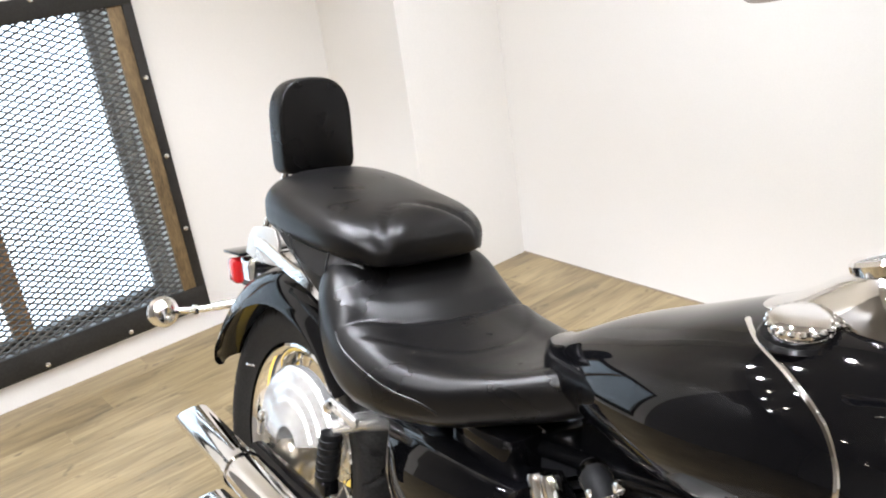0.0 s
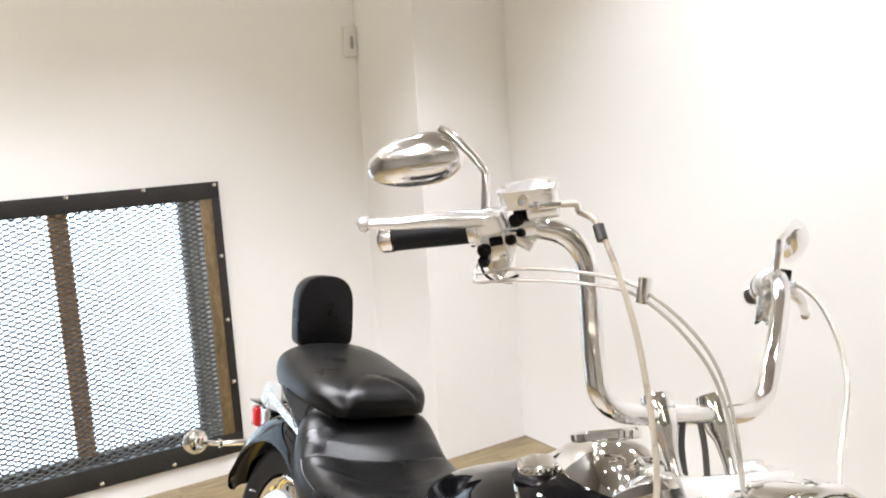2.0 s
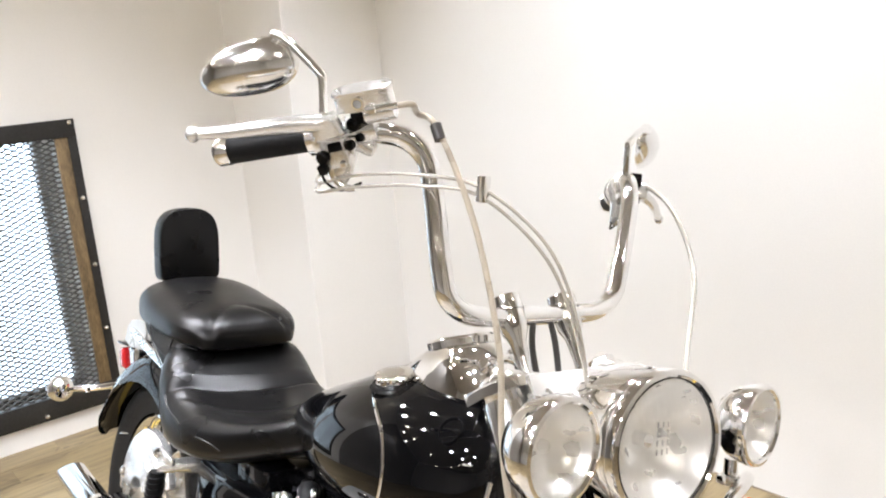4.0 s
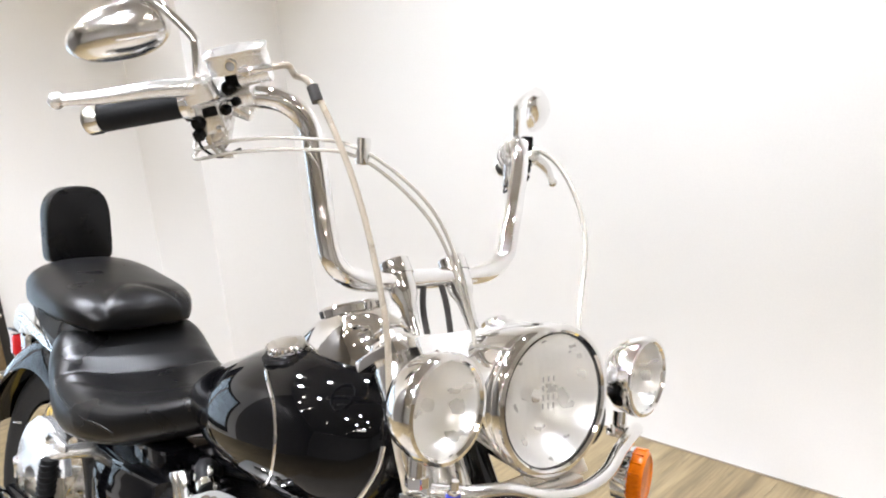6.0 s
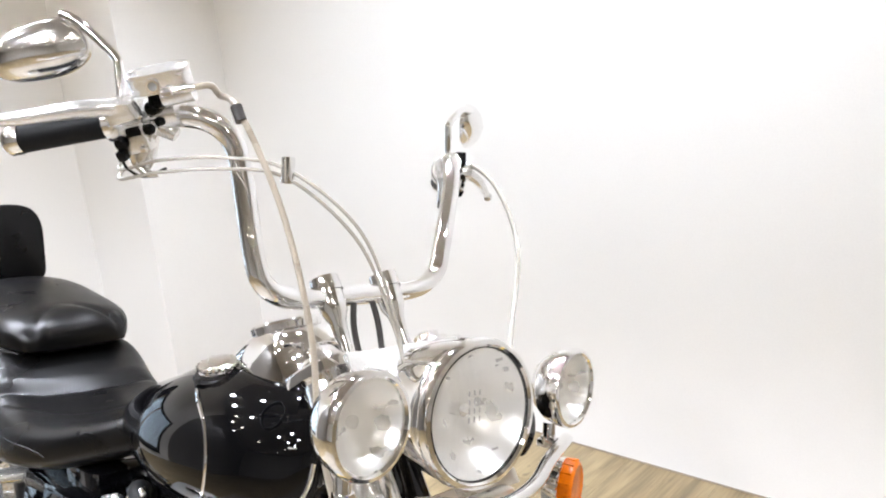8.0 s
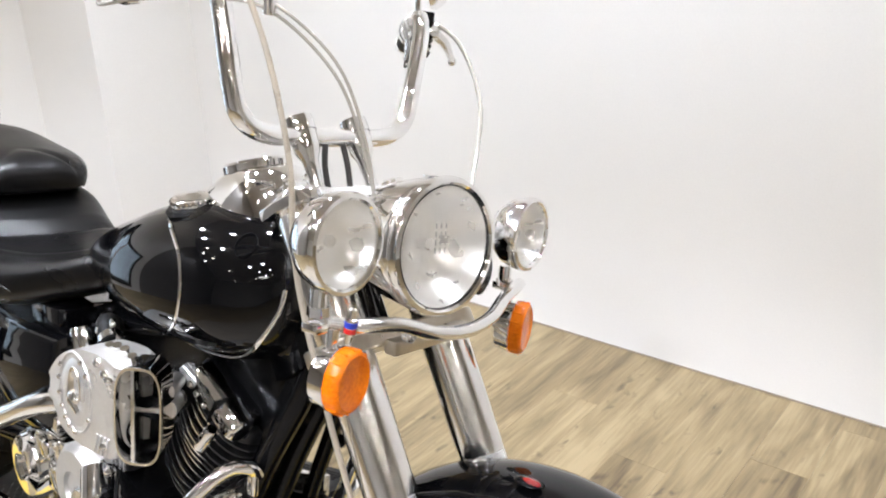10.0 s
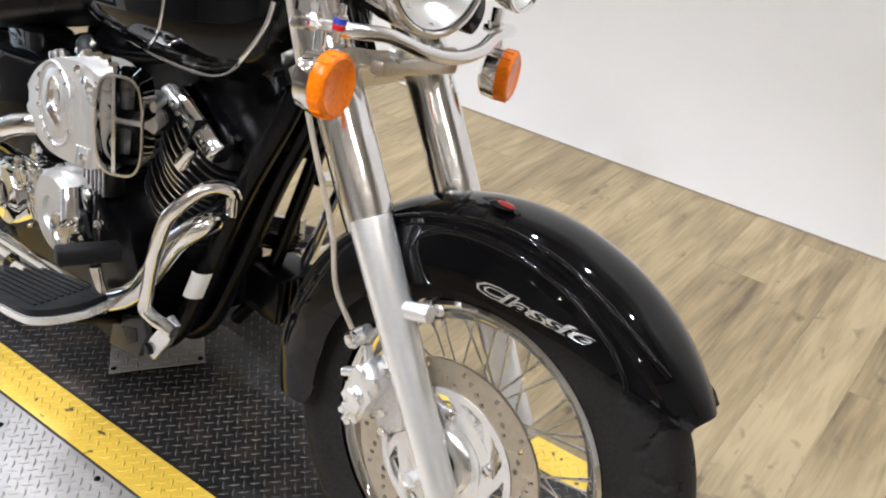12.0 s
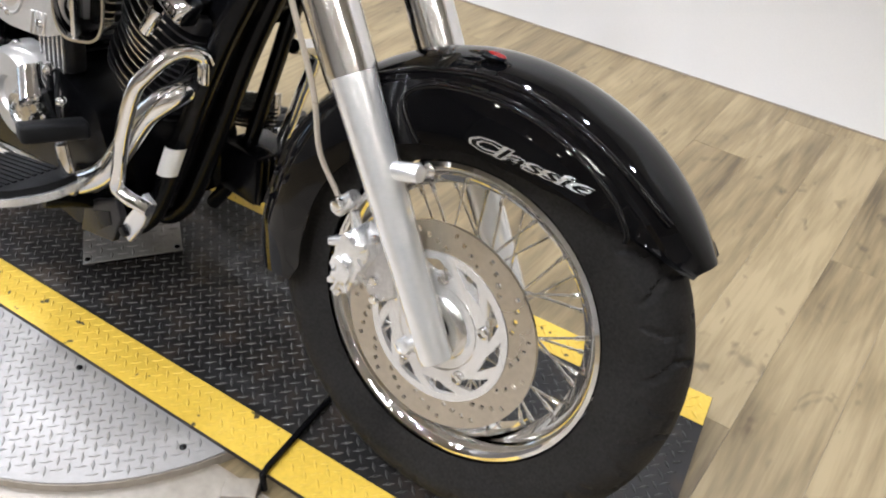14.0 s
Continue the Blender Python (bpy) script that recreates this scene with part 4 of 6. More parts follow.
def controls(pts, side):
    """Lever, master cylinder, switch pod and mirror at one end of the bar."""
    a, b, c = Vector(pts[-3]), Vector(pts[-2]), Vector(pts[-1])
    d = (c - b).normalized()
    ahead = Vector((1, 0, 0)) - d * d.x
    ahead.normalize()
    up = d.cross(ahead) * (1 if d.cross(ahead).z > 0 else -1)
    def q(u, v, w):
        return b + d * u + ahead * v + up * w
    bm = tube([q(-0.052, 0, -0.004), q(-0.006, 0, -0.004)], [0.026, 0.027], 24, smooth=False)
    pod = p_("switch_pod", bm, SATIN, F, "silver switch housing")
    p_("pod_base", tube([q(-0.04, 0.004, -0.02), q(-0.03, 0.008, -0.05), q(-0.022, 0.004, -0.064)], [0.018, 0.014, 0.008], 14), SATIN, F, "", pod)
    p_("button", turned([(0, 0), (0.008, 0), (0.008, 0.006), (0, 0.007)], 16, None, along(q(-0.026, 0.024, -0.014), ahead)), DARK, F, "", pod)
    p_("button", turned([(0, 0), (0.006, 0), (0.006, 0.006), (0, 0.007)], 16, None, along(q(-0.044, 0.022, 0.008), ahead)), DARK, F, "", pod)
    ax = Matrix((d, ahead, up)).transposed().to_4x4()
    p_("switch_box", box(-0.022, 0.014, -0.012, 0.026, -0.03, 0.012, 0.006, 3), SATIN, F @ Matrix.Translation(q(-0.03, 0.008, -0.01)) @ ax, "", pod)
    p_("rocker", box(-0.009, 0.009, 0.0, 0.01, -0.006, 0.006, 0.002), DARK, F @ Matrix.Translation(q(-0.036, 0.03, -0.012)) @ ax @ pose(0, 0, 0, 12, 0, 20), "", pod)
    p_("thumb_switch", box(-0.006, 0.006, 0.0, 0.014, -0.009, 0.004, 0.002), DARK, F @ Matrix.Translation(q(-0.018, 0.03, -0.032)) @ ax @ pose(0, 0, 0, -15, 0, -10), "", pod)
    p_("cable_elbow", tube([q(-0.02, 0.012, -0.036), q(-0.022, 0.014, -0.055), q(-0.034, 0.02, -0.068), q(-0.05, 0.026, -0.07)], [0.009, 0.0065, 0.005, 0.004], 12), CHROME, F, "", pod)
    p_("clamp_half", tube([q(-0.062, 0.002, -0.016), q(-0.078, 0.004, -0.03)], [0.013, 0.009], 14, smooth=False), SATIN, F, "", pod)
    p_("wire", tube([q(-0.01, 0.02, -0.03), q(-0.006, 0.016, -0.055), q(-0.02, 0.004, -0.075), q(-0.05, 0.0, -0.07)], 0.002, 8), DARK, F, "", pod)
    for u, v, w, rr_ in ((-0.066, 0.022, 0.012, 0.009), (-0.058, 0.028, -0.012, 0.007), (-0.02, 0.032, -0.022, 0.0095), (-0.07, 0.018, -0.006, 0.006)):
        p_("switch_knob", turned([(0, 0), (rr_, 0), (rr_, 0.006), (rr_ * 0.7, 0.009), (0, 0.009)], 14, None, along(q(u, v, w), ahead + d * 0.3)), DARK, F, "", pod)
    p_("pod_seam", tube([q(-0.0285, 0, -0.004), q(-0.0275, 0, -0.004)], 0.0276, 24, smooth=False), FINS, F, "", pod)
    for u, v, w in ((-0.05, 0.03, 0.006), (-0.012, 0.03, 0.0), (-0.044, 0.034, -0.034)):
        p_("screw", bolt(tuple(q(u, v, w)), ahead, 0.005, 0.005), CHROME, F, "", pod)
    p_("flange", turned([(0.021, 0), (0.025, 0.0), (0.025, 0.01), (0.021, 0.012)], 28, None, along(q(-0.006, 0, 0), d), True), CHROME, F, "", pod)
    p_("clamp", tube([q(-0.09, 0, 0), q(-0.066, 0, 0)], 0.0215, 24, smooth=False), SATIN, F, "silver bar clamp", pod)
    p_("joint_block", box(-0.011, 0.011, -0.009, 0.009, -0.01, 0.01, 0.003), DARK, F @ along(q(-0.074, 0.018, 0.018), d), "", pod)
    return q, d, ahead, up, pod


q, d, ah, up, pod = controls(RIGHT, -1)
# front brake master cylinder and lever
mc = F @ Matrix.Translation(q(-0.09, 0.034, 0.045)) @ Matrix((d, ah, up)).transposed().to_4x4() @ pose(0, 0, 0, -10, 0, 0)
master = p_("master_cylinder", slab(oval(0.037, 0.018, 3.6), -0.012, 0.009, 0.004), SATIN, mc, "polished brake fluid reservoir")
p_("cover", slab(oval(0.039, 0.0195, 3.6), 0.0093, 0.0135, 0.002), SATIN, mc, "", master)
for x in (-0.03, 0.03):
    p_("cover_screw", bolt((x, 0, 0.0135), (0, 0, 1), 0.004, 0.003), CHROME, mc, "", master)
p_("sight_glass", turned([(0.0055, 0), (0.0078, 0), (0.0078, 0.003), (0.0055, 0.003)], 24, None, along((0.004, 0.0182, -0.001), (0, 1, 0.1)), True), CHROME, mc, "", master)
p_("sight_pane", turned([(0.0055, 0.001), (0, 0.0015)], 20, None, along((0.004, 0.0182, -0.001), (0, 1, 0.1))), GREYPLASTIC, mc, "", master)
p_("cylinder", tube([(-0.036, 0.004, -0.019), (0.002, 0.006, -0.021)], [0.013, 0.0115], 18, smooth=False), SATIN, mc, "", master)
p_("lever_block", slab(oval(0.02, 0.016, 3.4), -0.012, 0.011, 0.004, None, pose(0.052, 0.018, -0.022, 0, 4, 6)), SATIN, mc, "", master)
p_("pivot_bolt", bolt((0.052, 0.018, -0.011), (0, 0, 1), 0.009, 0.006), CHROME, mc, "", master)
p_("union", tube([(-0.004, 0.021, -0.01), (-0.044, 0.016, -0.012)], 0.0045, 12, smooth=False), CHROME, mc, "", master)
p_("union_bolt", bolt((-0.012, 0.018, -0.011), (0, 1, 0.2), 0.007, 0.008), CHROME, mc, "", master)
LB = Vector((-0.638, -0.448, 1.28))
ls = q(-0.046, 0.05, 0.022)
lever = p_("brake_lever", tube([ls, ls.lerp(LB, 0.3) + up * 0.004 + ah * 0.008, ls.lerp(LB, 0.7) + up * 0.0 + ah * 0.004, LB], [0.0115, 0.0108, 0.0088, 0.0062], 14), SATIN, F, "polished brake lever with a ball end")
p_("ball_end", ball(0.0105, Matrix.Translation(LB)), SATIN, F, "", lever)
q2, d2, ah2, up2, pod2 = controls(LEFT, 1)
LB2 = Vector((-0.66, 0.575, 1.217))
ls2 = q2(-0.045, 0.04, 0.0)
lever = p_("clutch_lever", tube([ls2, ls2.lerp(LB2, 0.35) + ah2 * 0.01, LB2], [0.011, 0.0095, 0.006], 14), SATIN, F, "polished clutch lever")
p_("ball_end", ball(0.0095, Matrix.Translation(LB2)), SATIN, F, "", lever)
p_("clutch_perch", box(-0.02, 0.02, -0.014, 0.014, -0.014, 0.014, 0.005), SATIN, F @ along(q2(-0.05, 0.028, 0), d2), "", lever)


def mirror(at, stem, label="chrome teardrop mirror on a bent stem"):
    """A chrome shell with the glass at its back; at: own x across, z up, y back."""
    rings = []
    for k in range(13):
        t = k / 12
        s = math.sqrt(max(0.0, 1 - (t * 0.985) ** 2.2))
        rings.append([Vector((x * s + 0.006 * t, 0.034 * t * t**0.2, z * s)) for x, z in oval(0.075, 0.041, 2.3, 40)])
    for r in rings:
        for v in r:
            v.z *= 1.0 - 1.8 * v.x
    m = p_("mirror", loft(rings), SOFTCHROME, at, label)
    p_("mirror_glass", slab([(x, z * (1 - 1.8 * x)) for x, z in oval(0.07, 0.037, 2.3, 40)], 0.0005, 0.0025, 0, None, pose(0, 0, 0, 90)), CHROME, at, "", m)
    p_("stem", tube(stem, 0.0062, 12, per=5), CHROME, F, "", m)
    return m


MR = F @ pose(-0.702, -0.345, 1.379, 0, 0, -148) @ pose(0, 0, 0, -6, 16, 0) @ Matrix.Diagonal((1, 1, 0.9, 1))
mirror(MR, [(-0.592, -0.292, 1.318), (-0.597, -0.294, 1.362), (-0.603, -0.298, 1.378), (-0.64, -0.325, 1.415), (-0.66, -0.338, 1.425)])
ML = F @ pose(-0.648, 0.472, 1.358, 0, 0, -58) @ pose(0, 0, 0, -6, -8, 0)
mirror(ML, [(-0.555, 0.312, 1.285), (-0.55, 0.302, 1.335), (-0.553, 0.308, 1.347), (-0.572, 0.365, 1.376), (-0.6, 0.425, 1.38)])

# cables and hoses
hose = p_("brake_hose", tube([F.inverted() @ (mc @ Vector((-0.042, 0.016, -0.012))), F.inverted() @ (mc @ Vector((-0.062, 0.016, -0.014))), (-0.478, -0.226, 1.333), (-0.425, -0.235, 1.312), (-0.37, -0.21, 1.2), (-0.325, -0.195, 1.06), (-0.315, -0.185, 0.95), (-0.3, -0.17, 0.86), (-0.255, -0.15, 0.72), (-0.215, -0.13, 0.6), (-0.2, -0.12, 0.52), (-0.175, -0.1, 0.46)], 0.004, 10, per=10), CABLE, F, "braided brake hose")
p_("hose_sleeve", tube([(-0.428, -0.238, 1.318), (-0.418, -0.2365, 1.3)], 0.0072, 12, smooth=False), SLEEVE, F, "", hose)
for k in (0, 1):
    o = 0.015 * k
    p_("throttle_cable", tube([(-0.615, -0.272, 1.236 + o), (-0.6, -0.285, 1.222 + o * 0.8), (-0.53, -0.272, 1.234 + o), (-0.45, -0.235, 1.243 + o * 0.9), (-0.377, -0.197, 1.236 + o * 0.7), (-0.315, -0.14, 1.17 + o), (-0.29, -0.1, 1.08 + o), (-0.295, -0.06, 0.99), (-0.34, -0.04, 0.93)], 0.0023, 10, per=8), CLEARSHEATH, F, "clear-sheathed throttle cable")
p_("cable_joiner", box(-0.384, -0.37, -0.203, -0.191, 1.23, 1.262, 0.002), CHROME, F)
p_("clutch_cable", tube([tuple(q2(-0.05, 0.045, 0.004)), (-0.583, 0.42, 1.275), (-0.549, 0.43, 1.254), (-0.513, 0.43, 1.214), (-0.479, 0.42, 1.166), (-0.451, 0.4, 1.118), (-0.436, 0.38, 1.07), (-0.412, 0.34, 1.017), (-0.36, 0.26, 0.96), (-0.33, 0.18, 0.9)], 0.0042, 10), CLEARSHEATH, F, "clear-sheathed clutch cable")
for y in (-0.015, 0.02):
    p_("wire_loom", tube([(-0.44, y, 1.07), (-0.43, y * 1.4, 1.03), (-0.41, y * 1.2, 0.97)], 0.0046, 10), SLEEVE, F, "brown wire loom between the risers")

# ---- frame, tank and seats ----
def section(x, hw, z0, z1, n=2.3, segs=40, cy=0.0, low=None):
    """A rounded cross-section; low: the exponent of its lower half."""
    zc = z0 + (z1 - z0) * 0.46
    out = []
    for k in range(segs):
        a = 2 * math.pi * k / segs
        c, s = math.cos(a), math.sin(a)
        e = n if s >= 0 else (low or n)
        h = (z1 - zc) if s >= 0 else (zc - z0)
        out.append(Vector((x, cy + hw * math.copysign(abs(c) ** (2 / e), c), zc + h * math.copysign(abs(s) ** (2 / e), s))))
    return out


def spun(stations, n=2.3, segs=40, per=5, low=None, cy=0.0):
    """Cross-sections at stations (x, half width, low, high), smoothed along x."""
    st = np.array([s[:4] for s in stations], float)
    t = np.linspace(0, len(st) - 1, (len(st) - 1) * per + 1)
    vals = np.array([[v.x, v.y, v.z] for v in glide([tuple(s[:3]) for s in st], per)])
    tops = np.array([v.x for v in glide([(s[3], 0, 0) for s in st], per)])
    return loft([section(x, max(w, 0.004), lo, hi, n, segs, cy, low) for (x, w, lo), hi in zip(vals, tops)])


TANK = [(-0.378, 0.045, 0.84, 0.895), (-0.388, 0.085, 0.805, 0.92), (-0.42, 0.124, 0.757, 0.942), (-0.50, 0.158, 0.722, 0.957), (-0.61, 0.172, 0.712, 0.957), (-0.72, 0.168, 0.712, 0.93), (-0.82, 0.146, 0.718, 0.89), (-0.92, 0.112, 0.728, 0.848), (-1.0, 0.075, 0.74, 0.805), (-1.05, 0.03, 0.755, 0.782)]
tank = p_("fuel_tank", spun(TANK, 2.35, 56, 6), BLACK, B, "gloss black teardrop fuel tank")


def tank_at(x):
    xs = [-s[0] for s in TANK]
    return [float(np.interp(-x, xs, [s[k] for s in TANK])) for k in (1, 2, 3)]


# chrome seam over the flank and along the lower front edge
for side in (-1, 1):
    pts = []
    for x, deg in ((-0.70, 68), (-0.66, 54), (-0.605, 40), (-0.558, 25), (-0.538, 6), (-0.556, -16), (-0.62, -38), (-0.70, -56)):
        a = radians(deg)
        w, lo, hi = tank_at(x)
        zc = lo + (hi - lo) * 0.46
        c, s = math.cos(a), math.sin(a)
        h = hi - zc if s > 0 else zc - lo
        e = 2 / 2.35
        pts.append((x, side * w * abs(c) ** e * 1.004, zc + h * math.copysign(abs(s) ** e, s) * 1.004))
    p_("tank_seam", tube(pts, 0.0036, 8, per=6), CHROME, B, "thin chrome strip", tank)
    pts = []
    for x, a in ((-0.392, 12), (-0.397, -10), (-0.42, -32), (-0.465, -50), (-0.53, -58), (-0.62, -60), (-0.75, -56), (-0.88, -48), (-0.96, -40)):
        w, lo, hi = tank_at(x)
        zc = lo + (hi - lo) * 0.46
        c, s = math.cos(radians(a)), math.sin(radians(a))
        e = 2 / 2.35
        h = hi - zc if s > 0 else zc - lo
        pts.append((x, side * w * abs(c) ** e * 1.01, zc + h * math.copysign(abs(s) ** e, s) * 1.01))
    p_("tank_edge", tube(pts, 0.0048, 10), CHROME, B, "chrome edge trim", tank)
    p_("tank_emblem", turned([(0.016, -0.001), (0.0175, -0.001), (0.0175, 0.001), (0.016, 0.001)], 28, None, along((-0.461, side * 0.107, 0.9235), (0.25, side * 0.56, 0.79)) @ Matrix.Diagonal((0.95, 1.25, 1, 1)), True), DARK, B, "dark ring emblem", tank)
# filler cap
cap = p_("fuel_cap", turned([(0.033, -0.004), (0.034, 0.002), (0.031, 0.004), (0.0305, 0.008), (0.033, 0.0095), (0.033, 0.0165), (0.031, 0.0185), (0.018, 0.0195), (0, 0.02)], 40, None, along((-0.632, -0.088, 0.944), (0.0, -0.2, 1)) @ Matrix.Diagonal((0.88, 0.88, 0.68, 1))), CHROME, B, "round chrome fuel cap")
for k in range(20):
    a = 2 * math.pi * k / 20
    p_("knurl", ball(0.0035, along((-0.632, -0.088, 0.944), (0.0, -0.2, 1)) @ pose(0.0297 * math.cos(a), 0.0292 * math.sin(a), 0.0088), segs=8), CHROME, B, "", cap)
p_("cap_seat", turned([(0.038, -0.008), (0.04, -0.004), (0.036, 0.0), (0.025, 0.0)], 40, None, along((-0.632, -0.088, 0.942), (0.0, -0.2, 1))), DARK, B, "", cap)
# speedometer console
rings = []
for z, x0, x1, w in ((0.915, -0.425, -0.74, 0.08), (0.94, -0.44, -0.72, 0.078), (0.962, -0.46, -0.695, 0.072), (0.98, -0.485, -0.672, 0.064), (0.992, -0.51, -0.655, 0.056), (0.998, -0.53, -0.64, 0.05)):
    rings.append([Vector(((x0 + x1) / 2 + (x1 - x0) / 2 * x, w * y, z + max(0.0, (z - 0.93) / 0.07) * 0.36 * ((x0 + x1) / 2 + (x1 - x0) / 2 * x + 0.59))) for x, y in oval(1, 1, 2.2, 40)])
con = p_("speedo_console", loft(rings), CHROME, B, "chrome speedometer console on the tank")
p_("speedo_ring", turned([(0.046, 0), (0.053, 0), (0.054, 0.01), (0.051, 0.014), (0.046, 0.012)], 48, None, along((-0.585, 0, 0.999), (-0.36, 0, 1)), True), CHROME, B, "", con)
p_("speedo_face", turned([(0.046, 0.007), (0, 0.0075)], 40, None, along((-0.585, 0, 0.999), (-0.36, 0, 1))), DARK, B, "", con)
p_("speedo_glass", turned([(0.0458, 0.0095), (0, 0.0105)], 40, None, along((-0.585, 0, 0.999), (-0.36, 0, 1))), CLEAR, B, "", con)

# seats
SEAT = [(-0.90, 0.05, 0.735, 0.80), (-0.95, 0.09, 0.71, 0.792), (-1.02, 0.128, 0.682, 0.774), (-1.10, 0.165, 0.652, 0.757), (-1.19, 0.19, 0.632, 0.752), (-1.28, 0.196, 0.617, 0.764), (-1.36, 0.187, 0.622, 0.794), (-1.42, 0.17, 0.655, 0.82), (-1.47, 0.14, 0.69, 0.825), (-1.49, 0.08, 0.72, 0.81)]


def ease(a, b, v):
    v = max(0.0, min(1.0, (v - a) / (b - a)))
    return v * v * (3 - 2 * v)


def fold(y):
    """Where the rear bolster meets the pan."""
    return -1.274 + 0.1 * (y + 0.03) - 1.2 * (y + 0.03) ** 2


def pan_seam(y):
    """The forward seam of the pan, bowed ahead."""
    return -1.155 - 4.8 * (y + 0.03) ** 2


def seat_relief(x, y, w):
    """A pan inside a rolled rim, a sharp fold before the domed rear bolster and a seam round the pan."""
    u = min(1.0, abs(y + 0.03) / max(w, 0.01))
    ends = ease(-1.49, -1.43, x) * (1 - ease(-1.04, -0.93, x))
    d = -0.019 * (1 - ease(0.35, 0.95, u)) * ends
    f = x - fold(y)
    d += 0.012 * ease(-1.49, -1.38, x) * (1 - ease(-0.035, 0.0, f)) * (1 - u**4)
    d -= 0.005 * math.exp(-((f / 0.006) ** 2)) * (1 - u**8)
    if u < 0.9:
        g = x - pan_seam(y)
        d += (-0.0022 * math.exp(-((g / 0.004) ** 2)) + 0.002 * math.exp(-(((g - 0.02) / 0.015) ** 2))) * (1 - u**6)
    return d


bm = spun(SEAT, 2.9, 104, 16, 3.5, -0.03)
for v in bm.verts:
    w = float(np.interp(-v.co.x, [-s[0] for s in SEAT], [s[1] for s in SEAT]))
    hi = float(np.interp(-v.co.x, [-s[0] for s in SEAT], [s[3] for s in SEAT]))
    if v.co.z > hi - 0.06:
        v.co.z += seat_relief(v.co.x, v.co.y, w) * ease(hi - 0.06, hi - 0.03, v.co.z)
for v in bm.verts:  # the far shoulder is softer
    if v.co.y > 0.0 and v.co.x > -1.42:
        v.co.y *= 1 - 0.12 * ease(-1.42, -1.3, v.co.x)
        v.co.z -= 0.012 * ease(0.05, 0.14, v.co.y) * ease(-1.42, -1.3, v.co.x) * (1 - ease(-1.05, -0.95, v.co.x))
seat = p_("rider_seat", bm, VINYL, B, "black leather rider seat with stitched seams")
PILLION = [(-1.357, 0.05, 0.826, 0.843), (-1.361, 0.088, 0.812, 0.857), (-1.378, 0.114, 0.808, 0.873), (-1.42, 0.135, 0.806, 0.887), (-1.48, 0.148, 0.806, 0.894), (-1.57, 0.152, 0.8, 0.902), (-1.67, 0.15, 0.797, 0.911), (-1.75, 0.137, 0.798, 0.909), (-1.79, 0.098, 0.805, 0.895), (-1.805, 0.05, 0.83, 0.88)]
bm = spun(PILLION, 2.5, 72, 14, 4.0, -0.014)


def pillion_seam(y):
    return -1.47 + 0.1 * min(1.0, (abs(y + 0.014) / 0.085)) ** 1.4


for v in bm.verts:
    u = abs(v.co.y + 0.014)
    if v.co.z > 0.82 and u < 0.16:
        gap = v.co.x - pillion_seam(v.co.y)
        v.co.z -= 0.006 * math.exp(-(gap / 0.012) ** 2) * ease(0.0, 0.05, u)
        v.co.z += 0.004 * math.exp(-((gap - 0.05) / 0.035) ** 2)
        # creases of the cover that run into the seam
        v.co.z += 0.0009 * math.sin(v.co.y * 260) * math.exp(-((gap + 0.025) / 0.02) ** 2) * ease(0.05, 0.09, u)
pill = p_("pillion_seat", bm, VINYL, B, "black leather pillion seat")
for side in (-1, 1):
    # flap of the pillion seat down the side
    bm = loft([[Vector((x, -0.012 + side * y * (1 if side < 0 else 0.84), z)) for x, y, z in ring] for ring in (
        [(-1.405, 0.10, 0.82), (-1.405, 0.1, 0.815), (-1.41, 0.118, 0.80), (-1.415, 0.122, 0.787), (-1.415, 0.10, 0.79)],
        [(-1.44, 0.10, 0.85), (-1.44, 0.122, 0.835), (-1.44, 0.155, 0.79), (-1.44, 0.154, 0.757), (-1.44, 0.11, 0.765)],
        [(-1.47, 0.10, 0.86), (-1.47, 0.126, 0.838), (-1.47, 0.162, 0.785), (-1.47, 0.158, 0.745), (-1.47, 0.11, 0.755)],
        [(-1.53, 0.11, 0.865), (-1.53, 0.13, 0.838), (-1.53, 0.162, 0.79), (-1.53, 0.154, 0.763), (-1.53, 0.11, 0.77)],
        [(-1.62, 0.11, 0.865), (-1.62, 0.135, 0.84), (-1.62, 0.156, 0.805), (-1.62, 0.148, 0.788), (-1.62, 0.11, 0.79)],
        [(-1.71, 0.10, 0.86), (-1.71, 0.12, 0.845), (-1.71, 0.14, 0.825), (-1.71, 0.134, 0.81), (-1.71, 0.10, 0.81)])])
    p_("seat_flap", bm, VINYL, B, "", pill)
    k_ = 1 if side < 0 else 0.84
    p_("piping", tube([(-1.475, -0.012 + side * 0.128 * k_, 0.842), (-1.46, -0.012 + side * 0.15 * k_, 0.815), (-1.45, -0.012 + side * 0.16 * k_, 0.785), (-1.452, -0.012 + side * 0.157 * k_, 0.757)], 0.0022, 8), VINYL, B, "", pill)
    p_("piping", tube([(-1.63, -0.012 + side * 0.136 * k_, 0.85), (-1.6, -0.012 + side * 0.155 * k_, 0.82), (-1.56, -0.012 + side * 0.161 * k_, 0.79), (-1.5, -0.012 + side * 0.161 * k_, 0.757)], 0.0018, 8), VINYL, B, "", pill)
# seams of the rider seat
def on_seat(x, deg, lift=1.0):
    xs = [-s[0] for s in SEAT]
    w, lo, hi = [float(np.interp(-x, xs, [s[k] for s in SEAT])) for k in (1, 2, 3)]
    zc = lo + (hi - lo) * 0.46
    c, s = math.cos(radians(deg)), math.sin(radians(deg))
    e = 2 / 2.9 if s > 0 else 2 / 3.5
    h = hi - zc if s > 0 else zc - lo
    return (x, -0.03 + w * math.copysign(abs(c) ** e, c) * lift, zc + h * math.copysign(abs(s) ** e, s) * lift)


